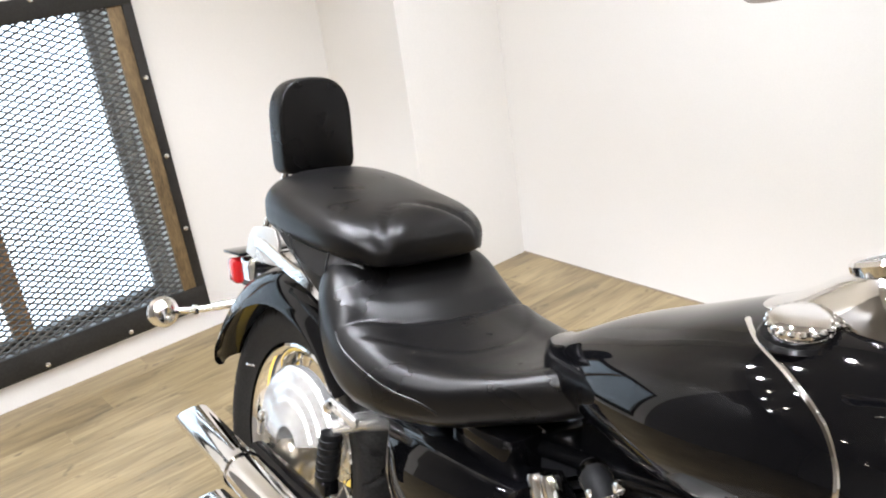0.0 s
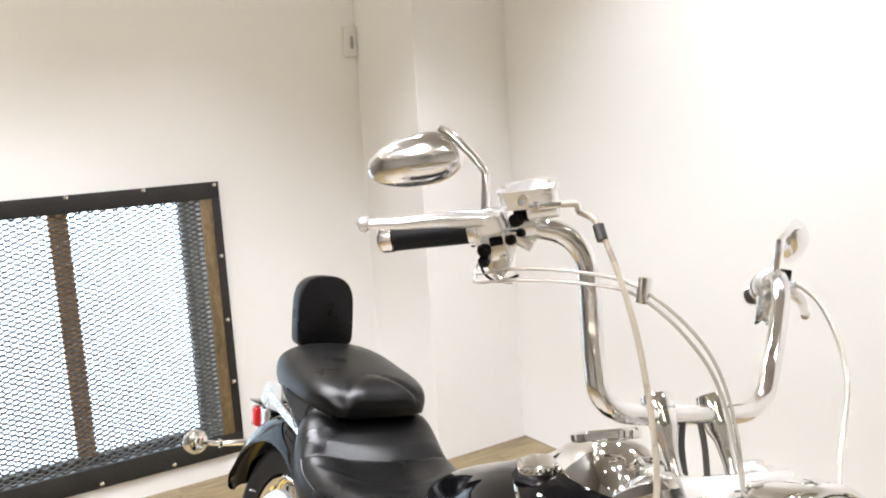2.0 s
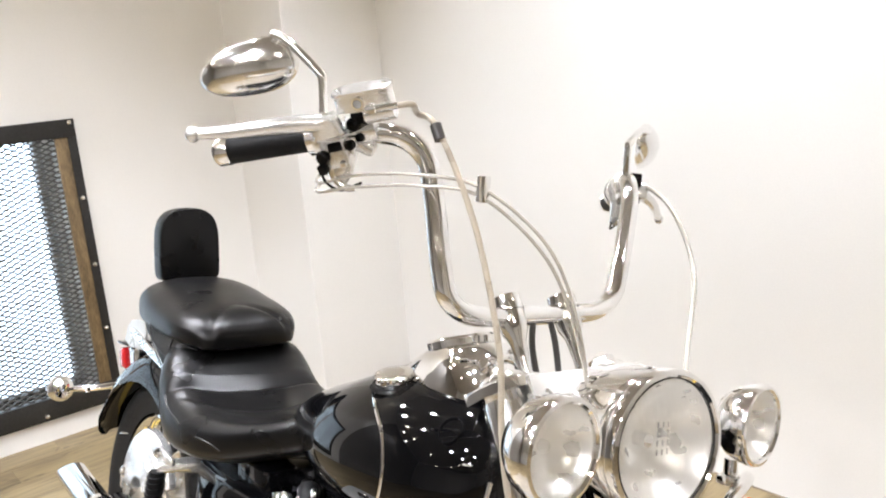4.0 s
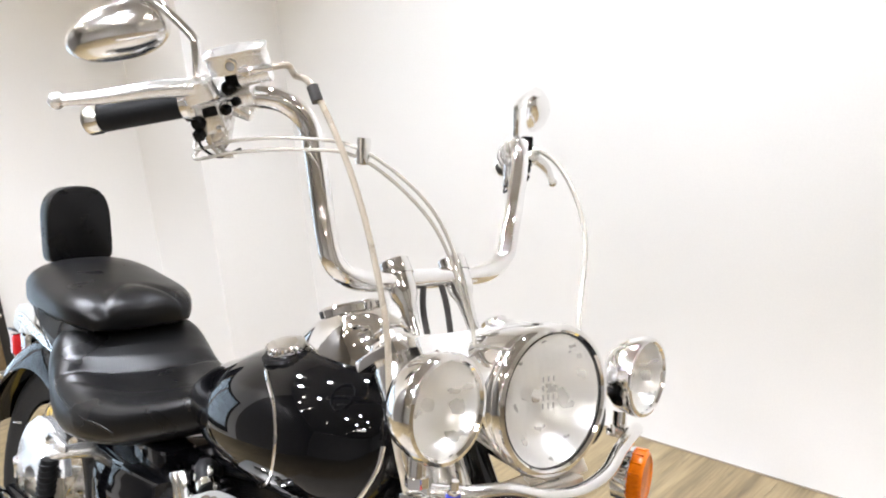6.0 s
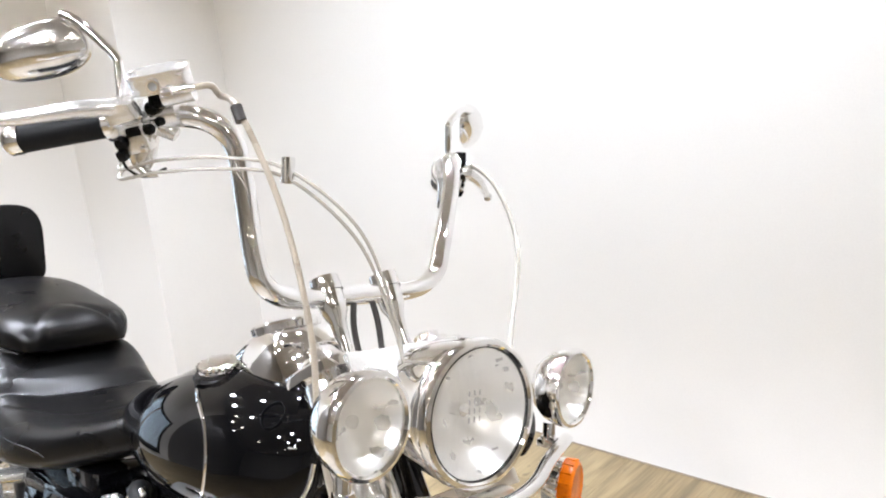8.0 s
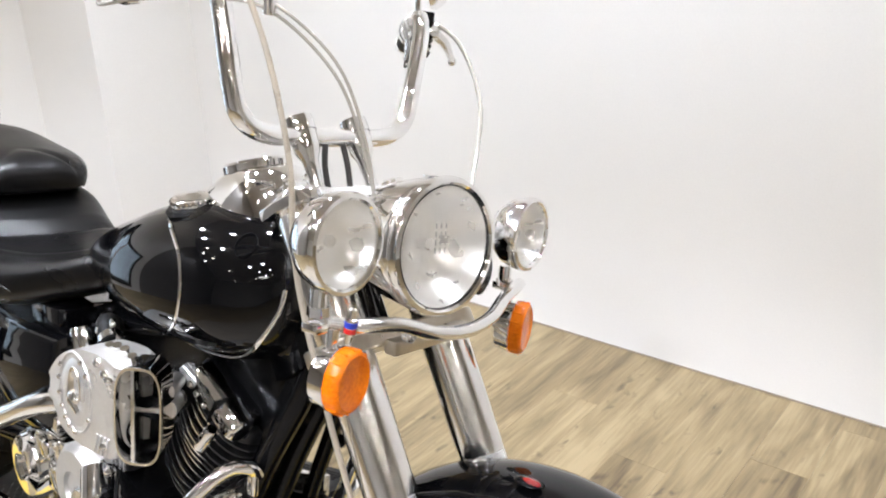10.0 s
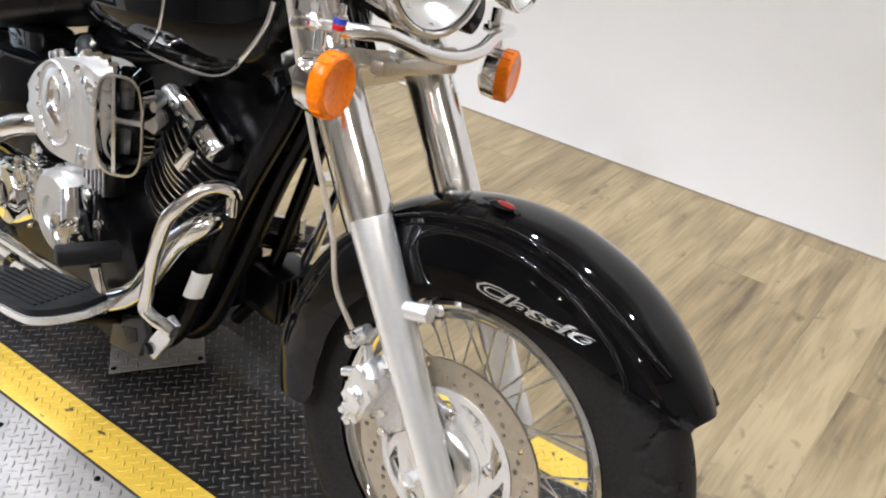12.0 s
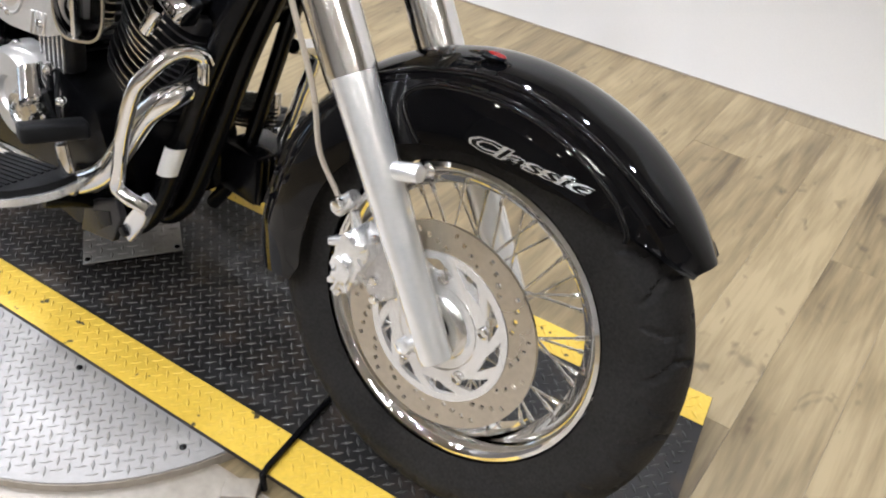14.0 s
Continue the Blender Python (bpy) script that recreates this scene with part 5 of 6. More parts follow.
pts = [(-1.335, 0.735), (-1.30, 0.72), (-1.236, 0.71), (-1.167, 0.703), (-1.115, 0.701), (-1.085, 0.693)]
line = []
for x, z in pts:
    w, lo, hi = [float(np.interp(-x, [-s[0] for s in SEAT], [s[k] for s in SEAT])) for k in (1, 2, 3)]
    zc = lo + (hi - lo) * 0.46
    e, h = (2.9, hi - zc) if z > zc else (3.5, zc - lo)
    line.append((x, -0.03 - w * (1 - min(0.99, abs(z - zc) / h) ** e) ** (1 / e) * 1.001, z))
p_("piping", tube(line, 0.0026, 8, per=8), VINYL, B, "", seat)
for k in range(34):
    a, b = on_seat(-1.105 - 0.185 * k / 34, 208, 1.003), on_seat(-1.105 - 0.185 * (k + 0.55) / 34, 208, 1.003)
    p_("stitch", tube([a, b], 0.0013, 5, smooth=False), THREAD, B, "", seat)
# backrest
rings = []
for t in (-1, -0.94, -0.8, -0.4, 0, 0.4, 0.8, 0.94, 1):
    e = math.sqrt(max(0, 1 - abs(t) ** 5)) * 0.06 + 0.94
    ring_ = []
    for x, z in [(x_ * (1.0 if z_ > 0 else 1.0), z_) for (x_, z_) in oval(0.082 * e, 0.092 * e, 4.0, 56)[:29] + oval(0.082 * e, 0.092 * e, 9.0, 56)[29:]]:
        wtop = 1.0 if z < 0 else 1 - 0.06 * (z / 0.092) ** 2
        ring_.append(Vector((0.033 * t, x * wtop, z + (0.014 * (1 - (x / 0.08) ** 2) * min(1, max(0, z / 0.07)) if z > 0 else 0))))
    rings.append(ring_)
PAD = B @ pose(-1.868, 0.009, 0.973, 0, -6, 0)
pad = p_("backrest", loft(rings), LEATHER, PAD, "black padded passenger backrest")
p_("piping", tube([(0.029, x, z) for x, z in [(x, z) for x, z in oval(0.0795, 0.0875, 3.2, 40)][2:39]], 0.0018, 6, per=1, smooth=False), LEATHER, PAD, "", pad)
p_("backrest_plate", slab(oval(0.055, 0.06, 3), 0.033, 0.038, 0, None, PAD @ pose(0, 0, 0, 90, 0, -90)), CHROME, Matrix(), "", pad)
for side in (-1, 1):
    p_("sissy_bar", tube([(-1.91, side * 0.03, 1.0), (-1.905, side * 0.03, 0.92), (-1.9, side * 0.05, 0.84), (-1.885, side * 0.1, 0.76), (-1.85, side * 0.118, 0.7)], 0.008, 12), CHROME, B, "chrome backrest bar")
    bar = glide([(-1.42, side * 0.123, 0.635), (-1.48, side * 0.126, 0.695), (-1.56, side * 0.129, 0.724), (-1.66, side * 0.13, 0.737), (-1.74, side * 0.13, 0.752), (-1.80, side * 0.128, 0.756)], 6)
    st = p_("fender_strut", loft([[v + Vector((0, side * oy, oz)) for oy, oz in ((-0.003, -0.013), (0.003, -0.0135), (0.006, -0.010), (0.006, 0.010), (0.003, 0.0135), (-0.003, 0.013))] for v in bar]), CHROME, R, "chrome fender strut")
    p_("strut_plate", slab([(-1.7, 0.728), (-1.8, 0.715), (-1.846, 0.724), (-1.836, 0.76), (-1.817, 0.782), (-1.77, 0.793), (-1.722, 0.796), (-1.705, 0.775)], 0.0, 0.006, 0.002, None, Matrix(((1, 0, 0, 0), (0, 0, side, side * 0.126), (0, 1, 0, 0), (0, 0, 0, 1)))), HOUSING, R, "", st)

# rear wheel and fender
RX = -1.71
rear, RC = wheel(R @ pose(RX, 0, 0), 0.328, 0.165, 0.221, 0.1, "rear_wheel", 40, 0.085, 0.1)
p_("hub_cover", turned([(0, 0.115), (0.035, 0.115), (0.055, 0.105), (0.065, 0.098), (0.072, 0.08), (0.074, 0.05), (0, 0.05)], 48), STEEL, RC, "bronze-grey hub cover", rear)
rings = []
for k in range(61):
    a = radians(168 - (168 - 42) * k / 60)
    end = min(1, k / 6)
    top = 0.392
    w = 0.116 * (0.75 + 0.25 * end**0.5)
    skirt = float(np.interp(math.degrees(a), [42, 90, 120, 150, 168], [0.30, 0.306, 0.311, 0.324, 0.35]))
    half = [(0, top), (0.3, top - 0.002), (0.55, top - 0.009), (0.75, top - 0.022), (0.88, top - 0.04), (0.96, max(top - 0.062, skirt)), (1.0, max((top - 0.062 + skirt) / 2, skirt)), (1.0, skirt)]
    half = [(y * w, r) for y, r in half]
    line = [(-y, r) for y, r in half[::-1]] + half[1:]
    inner = [(y * 0.97, max(r - 0.003, skirt)) for y, r in line[::-1]]
    rings.append([Vector((RX + r * math.cos(a), y, 0.328 + r * math.sin(a))) for y, r in line + inner])
p_("rear_fender", loft(rings), BLACK, R, "gloss black rear fender", None, 30)
tl = B @ pose(-2.09, -0.01, 0.612, 0, -8, 0)
tail = p_("tail_lamp", box(-0.02, 0.06, -0.075, 0.075, -0.045, 0.036, 0.016, 3), CHROME, tl, "red tail lamp in a chrome housing")
p_("lens", box(-0.07, -0.0205, -0.085, 0.085, -0.034, 0.03, 0.012, 3), RED, tl, "red plastic lens", tail)
p_("visor", box(-0.08, 0.03, -0.086, 0.086, 0.0405, 0.048, 0.003), BLACK, tl, "", tail)
for side in (-1, 1):
    e = Vector((-2.145, side * 0.262, 0.53))
    s = p_("rear_signal", turned([(0, -0.032), (0.02, -0.03), (0.034, -0.014), (0.037, 0.004), (0.034, 0.008), (0, 0.008)], 32, None, along(e, (-1, 0, 0))), CHROME, B, "chrome rear turn signal on a stalk")
    p_("lens", turned([(0.033, 0.0082), (0.03, 0.018), (0.018, 0.024), (0, 0.026)], 32, None, along(e, (-1, 0, 0))), AMBER, B, "amber plastic lens", s)
    p_("stalk", tube([e, (-2.13, side * 0.19, 0.525), (-2.08, side * 0.1, 0.54)], [0.009, 0.008, 0.011], 12), CHROME, B, "", s)
    p_("collar", turned([(0.008, -0.004), (0.012, -0.004), (0.012, 0.004), (0.008, 0.004)], 14, None, along((-2.13, side * 0.19, 0.525), (0, 1, 0)), True), CHROME, B, "", s)

STEPS = [(0.15, 0.112), (0.15, 0.128), (0.143, 0.135), (0.118, 0.137), (0.113, 0.142), (0.092, 0.144), (0.087, 0.149), (0.04, 0.152), (0.03, 0.112)]
arc = [radians(a) for a in np.linspace(22, 182, 40)]
arm = p_("brake_panel", loft([[Vector((RX + 0.13 + rr_ * math.cos(a), -h, 0.408 + rr_ * math.sin(a))) for rr_, h in STEPS] for a in arc]), SATIN, R, "stepped silver brake panel of the rear wheel", None, 28)
p_("arm_bolt", bolt((-1.714, -0.133, 0.415), (0, -1, 0), 0.013, 0.012), CHROME, R, "", arm)
p_("arm_bolt", bolt((-1.46, -0.137, 0.47), (0, -1, 0), 0.013, 0.012), CHROME, R, "", arm)
p_("panel_lever", tube([(-1.719, -0.128, 0.42), (-1.745, -0.122, 0.395), (-1.755, -0.118, 0.36)], [0.012, 0.009, 0.007], 12), SATIN, R, "", arm)
p_("seat_tab", box(-1.35, -1.26, -0.228, -0.215, 0.602, 0.622, 0.005), SATIN, B @ pose(0, 0, 0), "silver bracket under the seat edge")
p_("seat_tab_bolt", bolt((-1.335, -0.228, 0.611), (0, -1, 0), 0.011, 0.01), CHROME, B)
p_("valve", tube([(0, 0, 0), (0.0, -0.018, 0.004)], 0.003, 8, smooth=False), SATIN, R @ pose(RX - 0.19, -0.07, 0.45), "small tyre valve")

# swingarm, shock mount, passenger pegs
for side in (-1, 1):
    p_("swingarm", tube([(-1.73, side * 0.135, 0.328), (-1.4, side * 0.13, 0.33), (-1.12, side * 0.1, 0.36)], [0.026, 0.024, 0.028], 16), BLACK, R, "black swingarm")
    peg = p_("passenger_peg", tube([(-1.32, side * 0.235, 0.575), (-1.318, side * 0.247, 0.495)], 0.017, 20, smooth=False), RUBBER, B, "black ribbed rubber passenger peg")
    for k in range(6):
        z = 0.565 - 0.012 * k
        p_("rib", turned([(0.017, -0.003), (0.02, -0.002), (0.02, 0.002), (0.017, 0.003)], 20, None, along((-1.32, side * (0.2365 + 0.0018 * k), z), (0, 0, 1)), True), RUBBER, B, "", peg)
    p_("peg_end", box(-1.336, -1.3, side * 0.248 - 0.014, side * 0.248 + 0.014, 0.475, 0.502, 0.004), DARK, B, "", peg)
    p_("peg_bracket", tube([(-1.3, side * 0.13, 0.58), (-1.31, side * 0.19, 0.585), (-1.32, side * 0.235, 0.582)], [0.02, 0.016, 0.012], 14), SATIN, B, "", peg)
    p_("frame_rail", tube([(-0.42, side * 0.03, 0.86), (-0.7, side * 0.05, 0.71), (-1.0, side * 0.07, 0.645), (-1.25, side * 0.115, 0.62), (-1.45, side * 0.12, 0.64), (-1.7, side * 0.122, 0.68)], 0.013, 14), DARK, B, "black frame tube")
    ty = -0.062 if side < 0 else 0.0
    p_("down_tube", tube([(-0.362, ty * 0.5, 0.84), (-0.385, ty * 0.8, 0.72), (-0.462, ty, 0.56), (-0.556, ty * 1.1, 0.34), (-0.625, ty * 1.15, 0.21), (-0.72, ty * 1.2, 0.165), (-1.0, side * 0.09, 0.16), (-1.25, side * 0.1, 0.2), (-1.3, side * 0.11, 0.35), (-1.26, side * 0.11, 0.6)], 0.0185, 16), DARK, B, "black frame tube")
bm = loft([[Vector((x, y, z)) for y, x in ((-0.05, x0 - 0.03), (-0.052, x0), (-0.04, x0 + 0.01), (-0.02, x0 + 0.01), (0.0, x0), (0.0, x0 - 0.03))] for z, x0 in ((0.80, -0.385), (0.72, -0.40), (0.6, -0.455), (0.45, -0.525), (0.33, -0.575), (0.22, -0.63))])
p_("frame_panel", bm, DARK, B, "black panel between the frame tubes")
p_("neck_cover", loft([[Vector((x, side_ * w, z)) for side_ in (-1, 1) for x, z, w in (((x0, z0, w0), (x1, z1, w1)) if side_ < 0 else ((x1, z1, w1), (x0, z0, w0)))] for x0, z0, w0, x1, z1, w1 in ((-0.36, 0.79, 0.03, -0.40, 0.9, 0.03), (-0.37, 0.76, 0.07, -0.43, 0.85, 0.06), (-0.44, 0.71, 0.06, -0.48, 0.75, 0.05), (-0.46, 0.70, 0.04, -0.5, 0.73, 0.04))]), BLACK, B, "black plastic neck cover")
p_("head_stock", tube([(-0.36, 0, 0.81), (-0.44, 0, 0.97)], 0.04, 24, smooth=False), BLACK, B, "black steering head")
p_("paper_tag", loft([[Vector((-0.532, -0.068 - 0.0205 * math.cos(a), 0.0)) + Vector((0.0205 * math.sin(a) - 0.025 * (1 - k) + 0.003, -0.012, 0.336 + 0.06 * k)) for a in np.linspace(-0.2, 1.75, 10)] for k in (0, 1)], None, False, False), PAPER, B, "white paper tag wrapped on the frame tube")

# side covers, battery box, rear drum links
for side in (-1, 1):
    p_("side_cover", loft([[Vector((x, side * y, z)) for x, z in ring] for y, ring in ((0.11, [(-0.94, 0.64), (-1.28, 0.615), (-1.30, 0.52), (-1.27, 0.4), (-1.08, 0.37), (-0.97, 0.43)]), (0.155, [(-0.95, 0.635), (-1.27, 0.61), (-1.29, 0.52), (-1.26, 0.41), (-1.08, 0.385), (-0.98, 0.44)]), (0.168, [(-0.965, 0.622), (-1.25, 0.598), (-1.27, 0.52), (-1.24, 0.425), (-1.085, 0.402), (-1.0, 0.45)]), (0.181, [(-0.99, 0.6), (-1.22, 0.575), (-1.24, 0.515), (-1.21, 0.45), (-1.09, 0.428), (-1.03, 0.468)]), (0.189, [(-1.03, 0.57), (-1.18, 0.552), (-1.2, 0.51), (-1.17, 0.475), (-1.1, 0.462), (-1.06, 0.485)]), (0.192, [(-1.08, 0.532), (-1.14, 0.526), (-1.15, 0.508), (-1.14, 0.496), (-1.11, 0.492), (-1.09, 0.5)]))]), BLACK, B, "gloss black side cover", None, 50)
p_("battery_box", box(-1.26, -0.98, -0.11, 0.11, 0.36, 0.60, 0.02), BLACK, B, "black battery box")
p_("cover_trim", side_plate([(-1.06, 0.605), (-0.93, 0.655), (-0.90, 0.63), (-0.92, 0.575), (-1.0, 0.585)], -0.1, -0.125, 0.008), BLACK, B, "gloss black trim under the tank")

# ---- engine ----
def cylinder(base, head, label, edge):
    """A finned barrel with a chrome rocker cover, from base to head."""
    base, head = Vector(base), Vector(head)
    d = (head - base).normalized()
    ln = (head - base).length
    m = along(base, d)
    side_ = Vector((0, 1, 0))
    c = p_("cylinder", turned([(0, 0), (0.052, 0), (0.052, ln), (0, ln)], 32, None, m), DARK, E, label)
    for k in range(12):
        h = ln * (0.02 + 0.082 * k)
        p_("fin", slab(oval(0.080 + 0.004 * math.sin(k), 0.092, 3.0, 36), h, h + 0.0045, 0.0, None, m @ pose(0, 0, 0, 0, 0, 0)), FINS, E, "", c)
        p_("fin_edge", turned([(0.985, 0), (1.02, 0.0), (1.02, 0.003), (0.985, 0.003)], 36, None, m @ Matrix.Translation((0, 0, h + 0.0008)) @ Matrix.Diagonal((0.083 + 0.004 * math.sin(k), 0.094, 1, 1)), True), edge, E, "", c)
    hm = m @ Matrix.Translation((0, 0, ln))
    p_("cylinder_head", slab(oval(0.075, 0.088, 3.2, 36), 0, 0.03, 0.006, None, hm), FINS, E, "", c)
    p_("rocker_box", slab(oval(0.066, 0.07, 5, 40), 0.03, 0.058, 0.012, None, hm), DARK, E, "black rocker box", c)
    facets = [(-0.06, 0.018), (-0.092, 0.022), (-0.1, 0.032), (-0.097, 0.05), (-0.084, 0.062), (-0.06, 0.064)]
    rows_ = []
    for y, k in ((-0.08, 0.86), (-0.075, 0.97), (-0.03, 1.0), (-0.024, 0.9), (0.03, 0.9), (0.05, 0.84), (0.056, 0.76)):
        rows_.append([Vector((-0.05 + (x + 0.05) * k, y, 0.03 + (z - 0.03) * k)) for x, z in facets])
    bm_ = loft(rows_)
    bmesh.ops.bevel(bm_, geom=list(bm_.edges), offset=0.0022, segments=2, affect="EDGES", profile=0.5)
    cap = p_("rocker_cover", bm_, CHROME, E @ hm, "bright faceted rocker cover", c, 25)
    p_("rocker_band", box(-0.1015, -0.06, -0.0285, -0.0255, 0.016, 0.0655, 0.001), DARK, E @ hm, "", c)
    p_("rocker_boss", turned([(0, 0), (0.011, 0), (0.011, 0.045), (0.008, 0.05), (0, 0.05)], 16, None, along((-0.118, -0.052, -0.004), (0, -0.15, 1))), CHROME, E @ hm, "", c)
    p_("rocker_boss", turned([(0, 0), (0.014, 0), (0.014, 0.03), (0.01, 0.036), (0, 0.036)], 16, None, along((-0.085, 0.036, 0.032), (-0.2, 1, 0.2))), SATIN, E @ hm, "", c)
    for y in (-0.015, 0.01, 0.03):
        p_("cover_bolt", bolt((-0.104, y, 0.045), (-1, 0, 0), 0.006, 0.006), CHROME, E @ hm, "", c)
    return c


cylinder((-0.66, -0.015, 0.462), (-0.572, -0.015, 0.634), "front finned black cylinder", BRUSHED)
cylinder((-0.90, 0.0, 0.42), (-1.0, 0.0, 0.615), "rear finned black cylinder", FINS)
# what shows between the tank, the seat and the air cleaner
for x in (-0.93, -0.904):
    p_("head_cap", turned([(0, 0), (0.013, 0.002), (0.0145, 0.008), (0.0145, 0.052), (0.012, 0.058), (0, 0.06)], 18, None, along((x, -0.125, 0.612 + (x + 0.93) * 0.4), (-0.4, 0.0, 1))), CHROME, E, "upright chrome cap on the rear cylinder")
p_("intake_bend", tube([(-0.89, -0.08, 0.675), (-0.87, -0.105, 0.698), (-0.835, -0.125, 0.70), (-0.80, -0.135, 0.685)], [0.016, 0.018, 0.019, 0.018], 18), RUBBER, E, "black intake bend")
p_("bend_clamp", tube([(-0.868, -0.106, 0.6985), (-0.856, -0.113, 0.6995)], 0.0205, 20, smooth=False), CHROME, E, "chrome hose clamp")
p_("bend_clamp", tube([(-0.815, -0.131, 0.693), (-0.803, -0.134, 0.687)], 0.0205, 20, smooth=False), CHROME, E, "chrome hose clamp")
for x, y, z, r_ in ((-0.80, -0.13, 0.722, 0.009), (-0.785, -0.13, 0.70, 0.007), (-0.835, -0.14, 0.70, 0.007), (-0.865, -0.135, 0.65, 0.008)):
    p_("joint_bolt", bolt((x, y, z), (-0.3, -1, 0.2), r_, r_), CHROME, E)
p_("tool_box", box(-1.135, -1.0, -0.135, -0.06, 0.595, 0.688, 0.014, 3), BLACK, E, "gloss black box under the seat")
p_("crankcase", loft([[Vector((x, y, z)) for x, z in ((-0.68, 0.42), (-0.64, 0.34), (-0.66, 0.22), (-0.75, 0.17), (-1.1, 0.175), (-1.18, 0.26), (-1.16, 0.4), (-1.0, 0.45), (-0.8, 0.46))] for y in (-0.13, -0.1, 0.1, 0.13)]), DARK, E, "black crankcase", None, 40)
p_("wiring_cover", loft([[Vector((x, y, z)) for y, z in ((-w, z0), (w, z0), (w, z1), (-w, z1))] for x, w, z0, z1 in ((-0.41, 0.03, 0.66, 0.76), (-0.45, 0.05, 0.62, 0.76), (-0.6, 0.055, 0.6, 0.745), (-0.72, 0.05, 0.6, 0.745), (-0.95, 0.05, 0.62, 0.745))]), DARK, E, "black wiring cover under the tank")
# right-hand covers
def cover(x, z, r, y0, h, name="engine_cover", mat=CHROME, label="round chrome engine cover", squash=1.0):
    c = p_(name, turned([(r * 1.05, 0), (r * 1.05, h * 0.35), (r, h * 0.45), (r * 0.96, h * 0.8), (r * 0.85, h * 0.97), (r * 0.5, h), (r * 0.42, h * 1.02), (r * 0.36, h * 0.9), (0, h * 0.88)], 44, None, along((x, y0, z), (0, -1, 0)) @ Matrix.Diagonal((1, squash, 1, 1))), mat, E, label)
    for k in range(7):
        a = 2 * math.pi * k / 7
        p_("cover_bolt", bolt((x + r * 1.0 * math.cos(a), y0 - h * 0.4, z + r * squash * math.sin(a)), (0, -1, 0), 0.0075, 0.009), CHROME, E, "", c)
    return c


cover(-0.875, 0.385, 0.086, -0.12, 0.056, "engine_cover", HOUSING, "pale domed engine cover")
cover(-1.08, 0.345, 0.072, -0.12, 0.06)
side_block = p_("side_housing", box(-1.03, -0.955, -0.165, -0.1, 0.375, 0.45, 0.008, 3), CHROME, E, "faceted chrome housing on the crankcase")
for x, z, w, h, y in ((-1.005, 0.468, 0.03, 0.02, -0.16), (-0.975, 0.36, 0.022, 0.028, -0.17), (-1.035, 0.4, 0.016, 0.03, -0.172), (-0.945, 0.43, 0.014, 0.022, -0.166), (-1.0, 0.415, 0.02, 0.018, -0.176)):
    p_("housing_lug", box(x - w, x + w, y, y + 0.03, z - h, z + h, 0.006, 2), CHROME, E, "", side_block)
for x, z in ((-1.02, 0.44), (-0.965, 0.44), (-1.02, 0.385), (-0.962, 0.388)):
    p_("housing_bolt", bolt((x, -0.166, z), (0, -1, 0), 0.0085, 0.012), CHROME, E, "", side_block)
hexed = p_("drive_cover", turned([(0, 0), (0.046, 0), (0.046, 0.012), (0.04, 0.018), (0.02, 0.02), (0, 0.016)], 6, None, along((-0.79, -0.16, 0.39), (0.15, -1, 0.1))), DARK, E, "dark six-sided cover beside the dome")
for k in range(6):
    p_("cover_screw", bolt((-0.79 + 0.034 * math.cos(k * 1.047), -0.178, 0.39 + 0.034 * math.sin(k * 1.047)), (0, -1, 0), 0.006, 0.006), CHROME, E, "", hexed)
pc = cover(-0.83, 0.372, 0.04, -0.155, 0.032, "pump_cover", BRUSHED, "small silver pump cover")
for x, z, r in ((-0.80, 0.385, 0.014), (-0.785, 0.36, 0.012), (-0.80, 0.335, 0.012), (-0.775, 0.40, 0.011)):
    p_("pump_union", turned([(0, 0), (r, 0), (r, 0.022), (r * 0.7, 0.03), (0, 0.03)], 14, None, along((x, -0.16, z), (0.2, -1, 0.1))), CHROME, E, "", pc)
p_("hose_line", tube([(-0.755, -0.15, 0.47), (-0.735, -0.165, 0.43), (-0.72, -0.17, 0.39), (-0.725, -0.165, 0.35)], 0.004, 8), RUBBER, E, "thin black hose")
for x, z in ((-0.757, 0.472), (-0.722, 0.428), (-0.72, 0.37)):
    p_("hose_clip", ball(0.01, Matrix.Translation((x, -0.165, z)), segs=10), CHROME, E)
p_("tappet_cover", box(-0.845, -0.76, -0.13, -0.09, 0.45, 0.53, 0.012), FINS, E, "black finned tappet cover")
for k in range(6):
    p_("tappet_fin", box(-0.84 + 0.014 * k, -0.836 + 0.014 * k, -0.134, -0.1305, 0.455, 0.525), SATIN, E)
p_("oil_filter_boss", tube([(-0.83, -0.15, 0.44), (-0.79, -0.17, 0.40)], 0.03, 20, smooth=False), CHROME, E, "chrome boss on the crankcase")
for k in range(4):
    p_("push_tube", tube([(-0.85 + 0.02 * k, -0.125, 0.40), (-0.82 + 0.01 * k, -0.11, 0.5)], 0.008, 10, smooth=False), CHROME, E)

# air cleaner: a flat polished housing with an upright oval twin intake turned out at its front end
line = glide([(-0.588, 0, 0.722), (-0.63, 0, 0.727), (-0.679, 0, 0.721), (-0.725, 0, 0.709), (-0.776, 0, 0.681), (-0.818, 0, 0.638), (-0.824, 0, 0.602), (-0.8, 0, 0.568), (-0.746, 0, 0.551), (-0.674, 0, 0.556), (-0.62, 0, 0.566), (-0.596, 0, 0.576)], 4)
face = [(v.x, v.z) for v in line]
air = p_("air_cleaner", side_plate(face, -0.165, -0.235, 0.012), HOUSING, B, "pale satin air cleaner with an oval twin intake")
ym = Matrix(((1, 0, 0, 0), (0, 0, -1, 0), (0, 1, 0, 0), (0, 0, 0, 1)))


def on_face(x, z, lift=0.0):
    return Matrix.Translation((x, -0.2345 - lift, z)) @ ym


